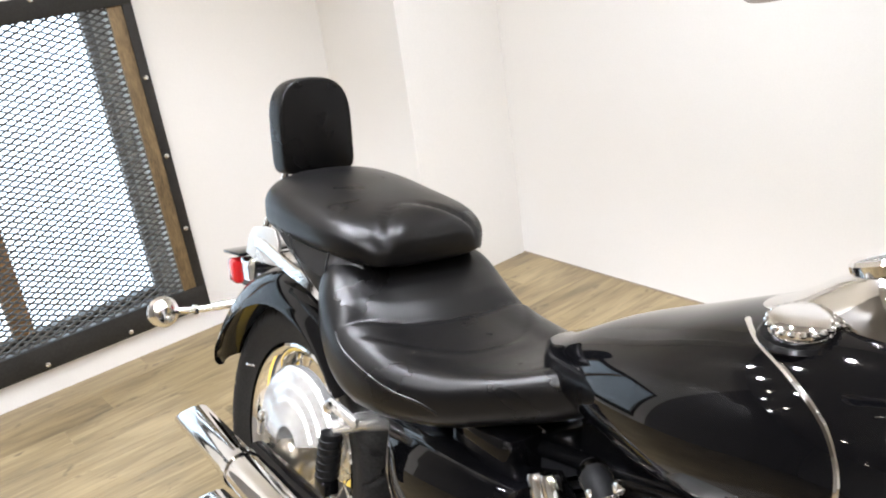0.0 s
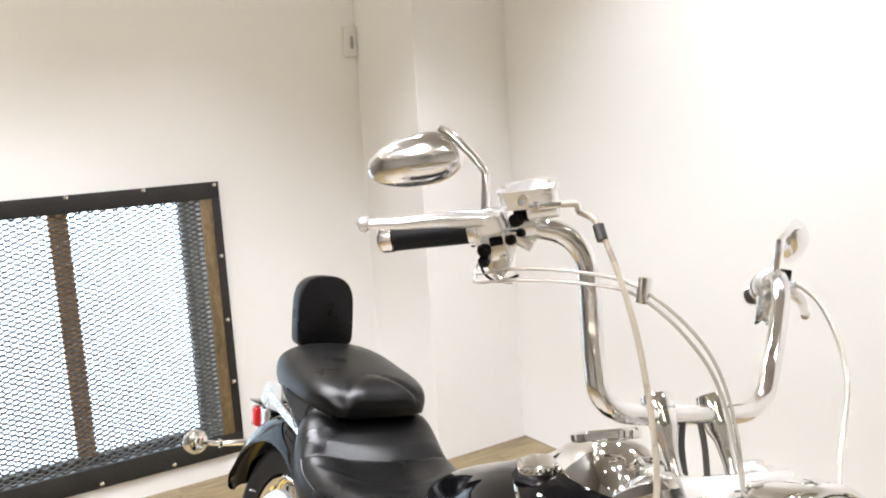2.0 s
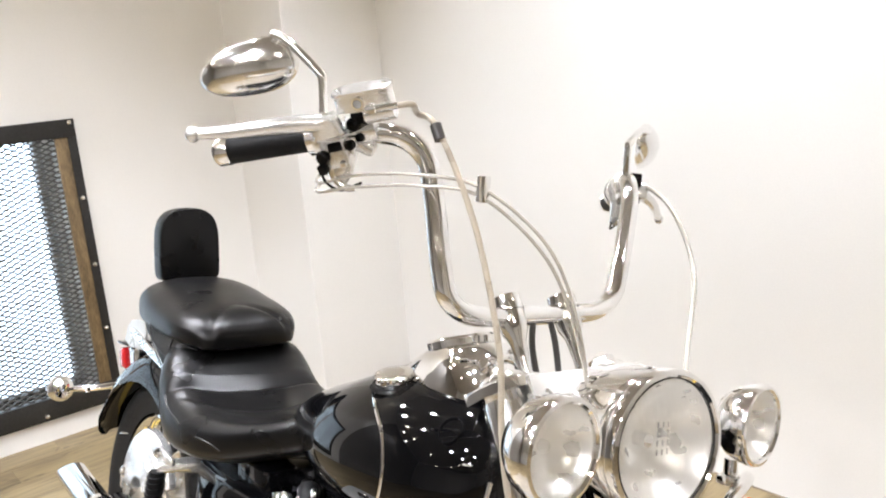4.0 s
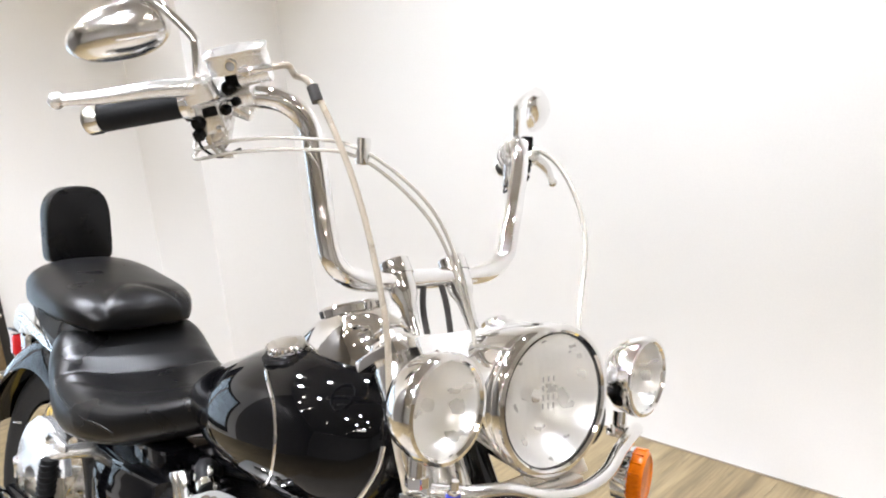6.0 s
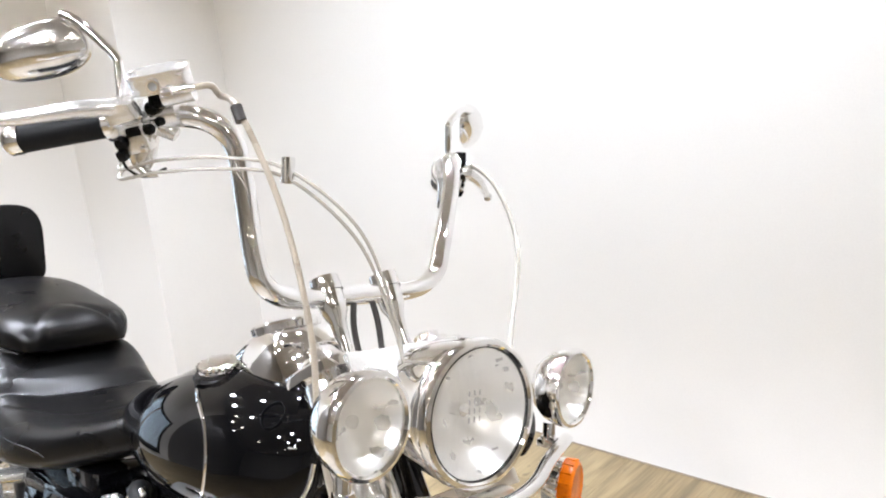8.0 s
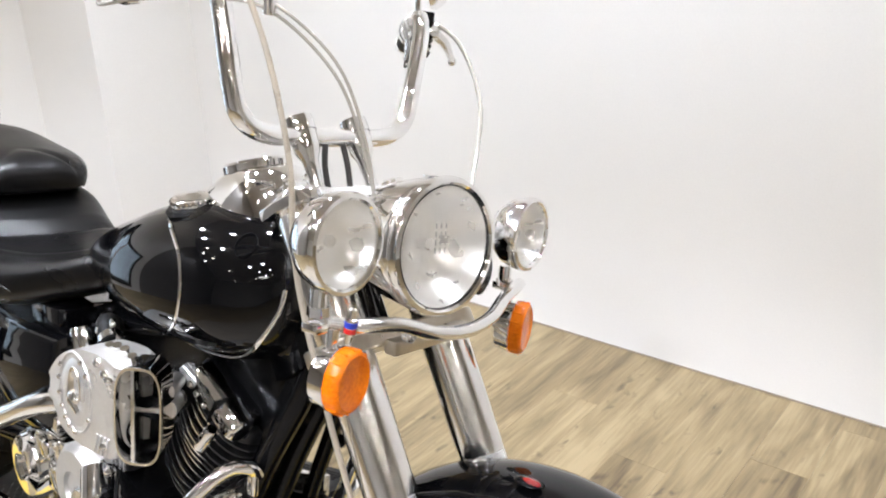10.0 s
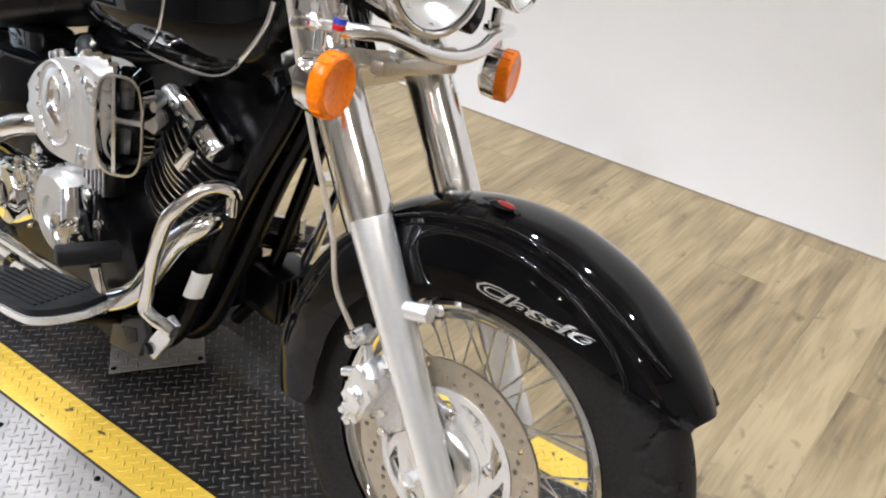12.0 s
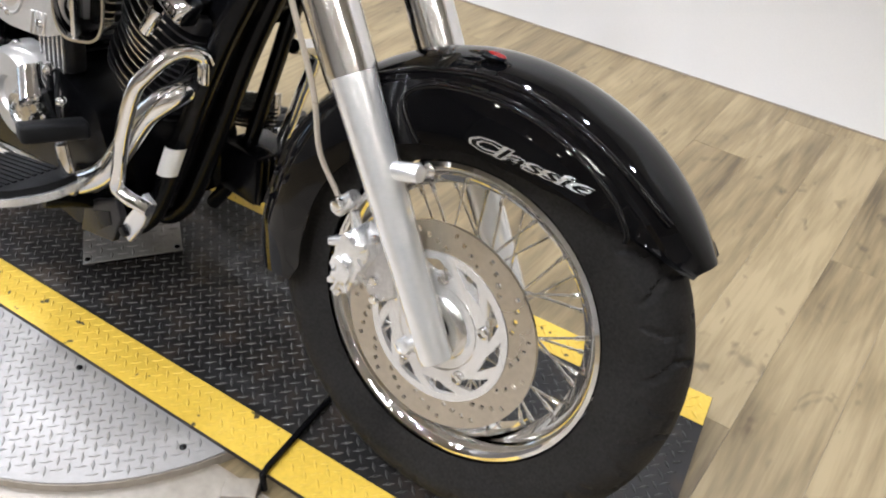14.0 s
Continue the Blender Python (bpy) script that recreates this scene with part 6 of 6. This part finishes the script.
p_("face_ring", turned([(0.94, -0.001), (0.97, 0.0025), (1.0, 0.003), (1.04, 0.0), (1.04, -0.001)], 48, None, on_face(-0.722, 0.637) @ pose(0, 0, 0, 0, 0, -8) @ Matrix.Diagonal((0.054, 0.068, 1, 1))), HOUSING, B, "", air)
p_("face_dome", turned([(1.0, -0.001), (0.9, 0.003), (0.6, 0.005), (0.45, 0.0045)], 40, None, on_face(-0.722, 0.637) @ pose(0, 0, 0, 0, 0, -8) @ Matrix.Diagonal((0.046, 0.06, 1, 1))), HOUSING, B, "", air)
p_("face_hollow", turned([(1.0, 0.004), (0.95, 0.0055), (0.8, 0.005), (0.5, -0.004), (0, -0.006)], 32, None, on_face(-0.716, 0.652, 0.001) @ Matrix.Diagonal((0.02, 0.032, 1, 1))), STEEL, B, "bronze-toned hollow", air)
p_("face_hub", ball(0.014, on_face(-0.722, 0.628, 0.004), squash=(1.25, 0.95, 0.6)), CHROME, B, "", air)
p_("hub_link", tube([(-0.722, -0.241, 0.628), (-0.7, -0.24, 0.612)], [0.008, 0.006], 12, smooth=False), CHROME, B, "", air)
for a_ in (150, 172, 194, 214, 232, 250, 270, 40, 62, 335):
    x, z = -0.722 + 0.053 * math.cos(radians(a_)), 0.637 + 0.067 * math.sin(radians(a_))
    p_("face_bolt", bolt((x, -0.236, z), (0, -1, 0), 0.0048, 0.005), CHROME, B, "", air)
for k in range(4):
    p_("lower_rib", box(-0.0025, 0.0025, -0.238, -0.2345, -0.018, 0.018, 0.001), HOUSING, B @ pose(-0.655 + 0.012 * k, 0, 0.578 + 0.002 * k, 0, 18, 0), "", air)
for x, z in ((-0.64, 0.716), (-0.618, 0.705), (-0.625, 0.585), (-0.607, 0.70)):
    p_("rim_bolt", bolt((x, -0.235, z), (0, -1, 0.2), 0.0075, 0.01), CHROME, B, "", air)
for x, z in ((-0.672, 0.728), (-0.648, 0.735), (-0.625, 0.737), (-0.602, 0.733)):
    p_("top_boss", tube([(x, -0.2, z - 0.015), (x + 0.003, -0.205, z + 0.001)], [0.0085, 0.007], 12, smooth=False), CHROME, B, "", air)
# the intake faces ahead and outwards
turn = radians(40)
u_, n_ = Vector((math.cos(turn), math.sin(turn), 0)), Vector((math.sin(turn), -math.cos(turn), 0))
sn = B @ Matrix.Translation(Vector((-0.565, -0.213, 0.652))) @ Matrix((u_, Vector((0, 0, 1)), n_)).transposed().to_4x4()


def stadium(k, h, w=0.0345, l=0.077):
    return [Vector((x * k - (1 - k) * 0.0, z * (1 - (1 - k) * w / l * 1.6), h)) for x, z in oval(w, l, 3.4, 48)]


p_("intake_rim", loft([stadium(1.0, -0.05), stadium(1.0, -0.004), stadium(1.04, 0.003), stadium(1.02, 0.007), stadium(0.95, 0.007), stadium(0.91, 0.002), stadium(0.9, -0.045)], None, False), CHROME, sn, "chrome rim of the intake", air)
p_("intake_floor", slab([(v.x, v.y) for v in stadium(0.92, 0)], -0.05, -0.044, 0), DARK, sn, "", air)
p_("intake_bar", box(-0.0035, 0.0025, -0.0735, 0.0735, -0.03, 0.005, 0.001), BRUSHED, sn @ pose(-0.008, 0, 0), "", air)
p_("intake_bridge", box(-0.031, 0.031, -0.005, 0.005, -0.04, -0.02, 0.003), CAST, sn, "", air)
for k in (-1, 1):
    p_("intake_bore", turned([(0.031, -0.043), (0.033, -0.02), (0.03, -0.012), (0.027, -0.02), (0.023, -0.043)], 28, None, pose(0.002, 0.037 * k, 0) @ Matrix.Diagonal((0.9, 1, 1, 1))), DARK, sn, "", air)
for z, rr_ in ((0.675, 0.013), (0.645, 0.016)):
    p_("carburettor_bell", tube([(-0.6, -0.13, z), (-0.572, -0.165, z)], rr_, 24, smooth=False), CAST, B, "small silver carburettor bell behind the intake", air)
p_("carburettor", tube([(-0.66, -0.12, 0.64), (-0.61, -0.115, 0.645)], [0.03, 0.028], 24, smooth=False), FINS, B, "", air)

# exhaust: two staggered chrome pipes
up_pts = [(-0.86, -0.1, 0.56), (-0.89, -0.17, 0.557), (-0.95, -0.205, 0.536), (-1.03, -0.22, 0.49), (-1.11, -0.232, 0.443), (-1.2, -0.248, 0.403), (-1.32, -0.262, 0.378)]
lo_pts = [(-0.53, -0.045, 0.53), (-0.502, -0.08, 0.52), (-0.5, -0.105, 0.511), (-0.513, -0.12, 0.496), (-0.537, -0.132, 0.468), (-0.557, -0.14, 0.434), (-0.579, -0.146, 0.396), (-0.605, -0.152, 0.357), (-0.645, -0.162, 0.32), (-0.71, -0.177, 0.29), (-0.83, -0.2, 0.285), (-1.08, -0.225, 0.275), (-1.2, -0.25, 0.268)]
for pts, a, b, r in ((up_pts, (-1.3, -0.262, 0.375), (-1.92, -0.285, 0.388), 0.036), (lo_pts, (-1.15, -0.262, 0.268), (-1.76, -0.315, 0.275), 0.036)):
    e = p_("exhaust_pipe", tube(pts, 0.0205, 20), CHROME, E, "chrome exhaust pipe")
    a, b = Vector(a), Vector(b)
    m = along(a, b - a)
    ln = (b - a).length
    mf = turned([(0.0225, -0.05), (0.03, -0.03), (r, 0.0), (r, ln - 0.05), (r - 0.001, ln), (r - 0.004, ln), (r - 0.004, ln - 0.2), (0, ln - 0.2)], 40, None, m)
    for v in mf.verts:  # slash-cut tip
        h = (v.co - a).dot((b - a).normalized())
        if h > ln - 0.03:
            v.co += (b - a).normalized() * (-(v.co.z - b.z) * 1.1 - 0.01)
    p_("silencer", mf, CHROME, E, "slash-cut chrome silencer", e)
    p_("clamp", turned([(r + 0.0005, -0.009), (r + 0.004, -0.009), (r + 0.004, 0.009), (r + 0.0005, 0.009)], 40, None, along(a.lerp(b, 0.55), b - a), True), CHROME, E, "", e)
for k in range(3):
    p_("heat_shield", loft([[Vector((x, y - 0.0, z)) + Vector((0, -0.0245 * math.cos(t), 0.0245 * math.sin(t))) for t in np.linspace(-1.3, 1.4, 12)] for x, y, z in ((-0.72 - 0.2 * k, -0.213 - 0.012 * k, 0.283 - 0.007 * k), (-0.9 - 0.2 * k, -0.226 - 0.012 * k, 0.268 - 0.001 * k))], None, False, False), CHROME, E, "chrome heat shield")

# engine guard
g = p_("engine_guard", tube([(-0.45, -0.085, 0.56), (-0.449, -0.095, 0.575), (-0.457, -0.115, 0.58), (-0.466, -0.14, 0.573), (-0.482, -0.165, 0.545), (-0.498, -0.175, 0.516), (-0.522, -0.18, 0.439), (-0.541, -0.178, 0.362), (-0.551, -0.174, 0.336), (-0.534, -0.168, 0.324), (-0.51, -0.162, 0.321), (-0.49, -0.157, 0.317)], 0.0118, 16), CHROME, B, "chrome engine guard")
p_("guard_lug", box(-0.458, -0.438, -0.098, -0.088, 0.53, 0.568, 0.004), CHROME, B, "", g)
p_("guard_foot", side_plate([(-0.512, 0.335), (-0.49, 0.325), (-0.512, 0.28), (-0.552, 0.226), (-0.58, 0.236), (-0.56, 0.268)], -0.145, -0.157, 0.003), SATIN, B, "", g)
p_("bracket_hollow", side_plate([(-0.672, 0.228), (-0.622, 0.25), (-0.618, 0.225), (-0.655, 0.198)], -0.146, -0.1485, 0.001), DARK, B, "", g)
p_("guard_bolt", bolt((-0.562, -0.157, 0.245), (0, -1, 0), 0.011, 0.008), DARK, B, "", g)
p_("foot_bracket", side_plate([(-0.7, 0.235), (-0.604, 0.28), (-0.59, 0.25), (-0.62, 0.19), (-0.72, 0.165)], -0.135, -0.147, 0.003), FINS, B, "", g)

# floorboards and brake pedal
for side in (-1, 1):
    bo = [(0.16, 0.055), (0.165, 0.0), (0.13, -0.055), (0.06, -0.07), (-0.14, -0.062), (-0.17, -0.03), (-0.17, 0.03), (-0.14, 0.052), (0.1, 0.058)]
    bo = [(x, -y * side) for x, y in bo]
    line = glide([(x, y, 0) for x, y in bo + bo[:1]], 6)[:-1]
    bo = [(v.x, v.y) for v in line]
    fm = E @ pose(-0.762, side * 0.255, 0.302, side * -4, -14, 0)
    fb = p_("floorboard", slab(bo, -0.012, 0.0, 0.002, None, fm), SATIN, Matrix(), "floorboard with black rubber and a silver edge")
    p_("pad", slab([(x * 0.95, y * 0.93) for x, y in bo], 0.0005, 0.012, 0.003, None, fm), RUBBER, Matrix(), "ribbed black rubber pad", fb)
    for k in range(9):
        p_("rib", box(-0.13, 0.1, -0.0028, 0.0028, 0.0122, 0.0145), RUBBER, fm @ pose(0, -0.045 + 0.0112 * k, 0), "", fb)
    p_("board_bracket", tube([(-0.68, side * 0.1, 0.24), (-0.69, side * 0.17, 0.262), (-0.7, side * 0.22, 0.272)], 0.014, 12), DARK, E, "", fb)
p_("brake_pedal", tube([(-0.78, -0.15, 0.27), (-0.66, -0.19, 0.30), (-0.632, -0.21, 0.345), (-0.638, -0.215, 0.40)], 0.0105, 12), CHROME, E, "chrome brake pedal arm")
p_("pedal_pad", box(-0.024, 0.024, -0.05, 0.05, -0.014, 0.014, 0.006, 3), RUBBER, E @ pose(-0.645, -0.222, 0.422, 0, -12, -18), "black rubber brake pedal pad")
p_("ignition_cover", turned([(0, 0), (0.03, 0), (0.034, 0.012), (0.026, 0.02), (0, 0.022)], 36, None, along((-0.435, -0.05, 0.80), (0.2, -1, 0))), BLACK, E, "round black cover under the tank")
p_("side_stand", tube([(-0.9, 0.13, 0.2), (-0.86, 0.24, 0.11), (-0.84, 0.36, 0.065)], 0.012, 12), DARK, E, "black side stand")
# left-hand parts seen past the frame
reg = p_("regulator", box(-0.60, -0.50, 0.06, 0.16, 0.265, 0.36, 0.006), DARK, E, "black finned regulator box")
for k in range(6):
    p_("regulator_fin", box(-0.5, -0.492, 0.064 + 0.016 * k, 0.068 + 0.016 * k, 0.27, 0.355), DARK, E, "", reg)
pan = p_("left_cover", side_plate([(-0.671, 0.365), (-0.663, 0.414), (-0.54, 0.452), (-0.54, 0.41)], 0.13, 0.145, 0.003), SATIN, E, "pale cover on the engine's left")
for k in range(5):
    p_("left_fin", box(0, 0.1, 0.1, 0.128, -0.0018, 0.0018, 0.001), DARK, E @ pose(-0.624, 0, 0.399 - 0.0075 * k, 0, -17, 0), "", pan)
p_("left_tube", tube([(-0.40, 0.05, 0.72), (-0.5, 0.08, 0.5), (-0.58, 0.09, 0.3), (-0.66, 0.095, 0.19)], 0.014, 12), DARK, E, "black frame tube")
bel = p_("shift_bellows", tube([(-0.52, 0.2, 0.262), (-0.62, 0.19, 0.25)], 0.016, 16, smooth=False), RUBBER, E, "ribbed black rubber bellows")
for k in range(6):
    p_("bellows_rib", turned([(0.016, -0.004), (0.022, -0.002), (0.022, 0.002), (0.016, 0.004)], 18, None, along((-0.527 - 0.0165 * k, 0.1993 - 0.0016 * k, 0.2612 - 0.002 * k), (1, -0.1, 0.12)), True), RUBBER, E, "", bel)
p_("shift_rod", tube([(-0.47, 0.2, 0.27), (-0.53, 0.2, 0.262)], 0.006, 10, smooth=False), CHROME, E, "", bel)
p_("left_guard", tube([(-0.455, 0.085, 0.575), (-0.47, 0.15, 0.55), (-0.52, 0.17, 0.45), (-0.55, 0.16, 0.35), (-0.56, 0.11, 0.25)], 0.0125, 14), CHROME, E, "chrome engine guard")
p_("left_cover", turned([(0.11, 0), (0.11, 0.03), (0.1, 0.05), (0.05, 0.058), (0, 0.058)], 40, None, along((-0.9, 0.125, 0.32), (0, 1, 0))), CHROME, E, "round chrome left engine cover")

# ---- deck, turntable and floor pieces ----
DECK_X0, DECK_X1, DECK_Y0, DECK_Y1 = -2.12, 0.33, -0.15, 0.437


def deck_end(y):
    """The deck's front end, cut a little askew."""
    return DECK_X1 + 0.11 * (DECK_Y1 - y)


def strip(y0, y1, z0, z1, back=0.0):
    return slab([(DECK_X0, y0), (deck_end(y0) - back, y0), (deck_end(y1) - back, y1), (DECK_X0, y1)], z0, z1)



def lozenge(bm, x, y, z, a, l=0.0115, w=0.0031, h=0.0015):
    c, s = math.cos(a), math.sin(a)
    vs = [bm.verts.new((x + c * u - s * v, y + s * u + c * v, z)) for u, v in ((-l, 0), (0, -w), (l, 0), (0, w))]
    t = [bm.verts.new((x + c * u - s * v, y + s * u + c * v, z + h)) for u, v in ((-l * 0.55, 0), (0, -w * 0.45), (l * 0.55, 0), (0, w * 0.45))]
    bm.faces.new(t)
    for i in range(4):
        bm.faces.new((vs[i], vs[(i + 1) % 4], t[(i + 1) % 4], t[i]))


def treads(inside, x0, x1, y0, y1, z, pitch=0.0185, turn=45):
    """Raised dashes, each pointing at the middle of its neighbours."""
    bm = bmesh.new()
    cs, sn = math.cos(radians(turn)), math.sin(radians(turn))
    xm, ym_ = (x0 + x1) / 2, (y0 + y1) / 2
    n = int(math.hypot(x1 - x0, y1 - y0) / 2 / pitch) + 1
    for i in range(-n, n + 1):
        for j in range(-n, n + 1):
            x, y = xm + (cs * i - sn * j) * pitch, ym_ + (sn * i + cs * j) * pitch
            if x0 + 0.008 < x < x1 - 0.008 and y0 + 0.008 < y < y1 - 0.008 and inside(x, y):
                lozenge(bm, x, y, z, radians(turn if (i + j) % 2 else turn + 90))
    return bm


deck = thing("display_deck", Matrix(), "black tread-plate deck with yellow painted edges under the motorcycle", "platform")
part("plate", strip(DECK_Y0, DECK_Y1, -0.009, 0.0), DECK, deck, "black painted tread plate", None, 0)
part("yellow_edge", strip(DECK_Y0 + 0.001, DECK_Y0 + 0.083, 0.0003, 0.0009, 0.001), YELLOW, deck, "yellow painted stripe", None, 0)
part("yellow_edge", strip(DECK_Y1 - 0.074, DECK_Y1 - 0.001, 0.0003, 0.0009, 0.001), YELLOW, deck, "yellow painted stripe", None, 0)
ob = part("tread", treads(lambda x, y: DECK_Y0 + 0.092 < y < DECK_Y1 - 0.083 and x < deck_end(y) - 0.012, -1.6, DECK_X1 + 0.07, DECK_Y0, DECK_Y1, 0.0), TREAD, deck, "", None, 0)
ob["kind"] = "stuff"
ob = part("tread", treads(lambda x, y: not DECK_Y0 + 0.074 < y < DECK_Y1 - 0.065 and x < deck_end(y) - 0.012, -1.6, DECK_X1 + 0.07, DECK_Y0, DECK_Y1, 0.0008), YELLOW, deck, "", None, 0)
ob["kind"] = "stuff"

TX, TY, TR = -0.737, 0.053, 0.482
table = thing("turntable", pose(TX, TY, FLOOR), "round silver tread-plate turntable with a worn beige rim", "turntable")
at = pose(TX, TY, FLOOR)
part("top", turned([(0, 0.026), (TR - 0.004, 0.026), (TR, 0.0235), (TR, 0.021), (0, 0.021)], 96), SILVER, table, "silver tread plate", at)
part("rim", turned([(TR - 0.03, 0.0205), (TR + 0.002, 0.0205), (TR + 0.002, 0.0), (TR - 0.03, 0.0)], 96, closed=True), STONE, table, "worn beige rim", at)
ob = part("tread", treads(lambda x, y: x * x + y * y < (TR - 0.012) ** 2 and y + TY < DECK_Y0, -TR, TR, -TR, 0, 0.026), SILVER, table, "", at, 0)
ob["kind"] = "stuff"
for x, y in ((-0.64 - TX, -0.167 - TY), (-0.36 - TX, -0.185 - TY), (-0.9 - TX, -0.2 - TY)):
    part("bolt", bolt((x, y, 0.026), (0, 0, 1), 0.006, 0.004), DARK, table, "", at)

rod = thing("bent_rod", pose(-0.23, -0.05, 0), "thin black bent steel rod lying across the deck", "rod")
part("bar", tube([(-0.233, 0.13, 0.007), (-0.225, 0.05, 0.007), (-0.211, -0.145, 0.007), (-0.209, -0.158, 0.005), (-0.205, -0.161, -0.026)], 0.0058, 8, smooth=False), DARK, rod)

blk = thing("support_block", pose(-0.84, 0.1, 0), "small silver tread-plate block under the frame", "block")
bk = pose(-0.838, 0.006, 0, 0, 0, 50.7)
part("block", box(0.02, 0.175, 0.015, 0.1, 0.001, 0.0165, 0.002), DARK, blk, "dark block under the plate", bk)
part("plate", box(0.0, 0.194, 0.0, 0.112, 0.017, 0.021, 0.001), SILVER, blk, "", bk)
ob = part("tread", treads(lambda x, y: True, 0.0, 0.194, 0.0, 0.112, 0.021, 0.0205, 0), SILVER, blk, "", bk, 0)
ob["kind"] = "stuff"
for x in (0.01, 0.184):
    part("rivet", bolt((x, 0.012, 0.021), (0, 0, 1), 0.006, 0.003), DARK, blk, "", bk)

for x in (-2.0, -1.5, 0.24):
    for y in (-0.08, 0.38):
        part("foot", box(x - 0.03, x + 0.03, y - 0.03, y + 0.03, FLOOR, -0.0092, 0.002), DARK, deck, "", None, 0)
wedge = thing("floor_wedge", pose(-0.27, -0.2, FLOOR), "small beige wooden wedge beside the deck", "wedge")
part("wedge", slab([(-0.025, -0.02), (0.032, -0.022), (0.035, 0.014), (-0.02, 0.016)], 0.0055, 0.018, 0.002, None, pose(-0.24, -0.185, FLOOR, 0, 0, 35)), STONE, wedge)
card = thing("paper_card", pose(-0.38, -0.37, FLOOR), "small white paper card lying on the tiles", "card")
part("sheet", slab([(-0.02, -0.012), (0.02, -0.012), (0.02, 0.012), (-0.02, 0.012)], 0.0055, 0.0062, 0, None, pose(-0.335, -0.345, FLOOR, 0, 0, 50)), PAPER, card)

# stone tiles beside the turntable
STX0, STX1, STY0, STY1 = -1.6, 2.2, -1.7, DECK_Y0 - 0.015
tiles = setting("tile_floor", box(STX0, STX1, STY0, STY1, FLOOR - 0.007, FLOOR + 0.0025), GROUT, "beige stone tiles beside the deck", Matrix())
ta, tb = 0.46, 0.38
tile_mesh = finish("tile", box(-ta / 2 + 0.002, ta / 2 - 0.002, -tb / 2 + 0.002, tb / 2 - 0.002, -0.004, 0.0, 0.0015, 1), STONE, 0)
for i in range(int((STX1 - STX0) / ta)):
    for j in range(int((STY1 - STY0) / tb)):
        part("tile", tile_mesh, None, tiles, "", pose(STX0 + (i + 0.5) * ta, STY1 - (j + 0.5) * tb, FLOOR + 0.005))

# oak planks
PW, PL = 0.152, 1.22
rng = random.Random(4)
plank_mesh = finish("plank", box(-PW / 2 + 0.0003, PW / 2 - 0.0003, -PL / 2 + 0.0002, PL / 2 - 0.0002, -0.007, 0.0), WOOD, 0)
count = 0
rest = bmesh.new()
for i in range(int((X_FAR - X_WIN) / PW) + 1):
    y = Y_RIGHT + PL / 2 - rng.random() * PL
    x = X_WIN + (i + 0.5) * PW
    while y > Y_NEAR - PL / 2:
        w = ROOM @ Vector((x, y, 0))
        hidden = STX0 + 0.1 < w.x < STX1 - 0.1 and STY0 + 0.65 < w.y < STY1 - 0.65
        if -3.5 < x < 1.3 and y > -2.2 and count < 290:
            if not hidden:
                me, cut = plank_mesh, y + PL / 2 - Y_RIGHT
                if cut > 0:
                    me = finish("plank", box(-PW / 2 + 0.0003, PW / 2 - 0.0003, -PL / 2 + 0.0002, PL / 2 - cut - 0.001, -0.007, 0.0), WOOD, 0)
                part("plank", me, None, floor, "", ROOM @ pose(x, y, FLOOR - 0.0002 * rng.random()))
                count += 1
        else:
            box(x - PW / 2 + 0.0001, x + PW / 2 - 0.0001, y - PL / 2 + 0.0002, min(y + PL / 2 - 0.0002, Y_RIGHT), FLOOR - 0.0075, FLOOR - 0.0012, bm=rest)
        y -= PL
ob = part("plank_rest", rest, WOOD, floor, "", ROOM, 0)
ob["kind"] = "stuff"
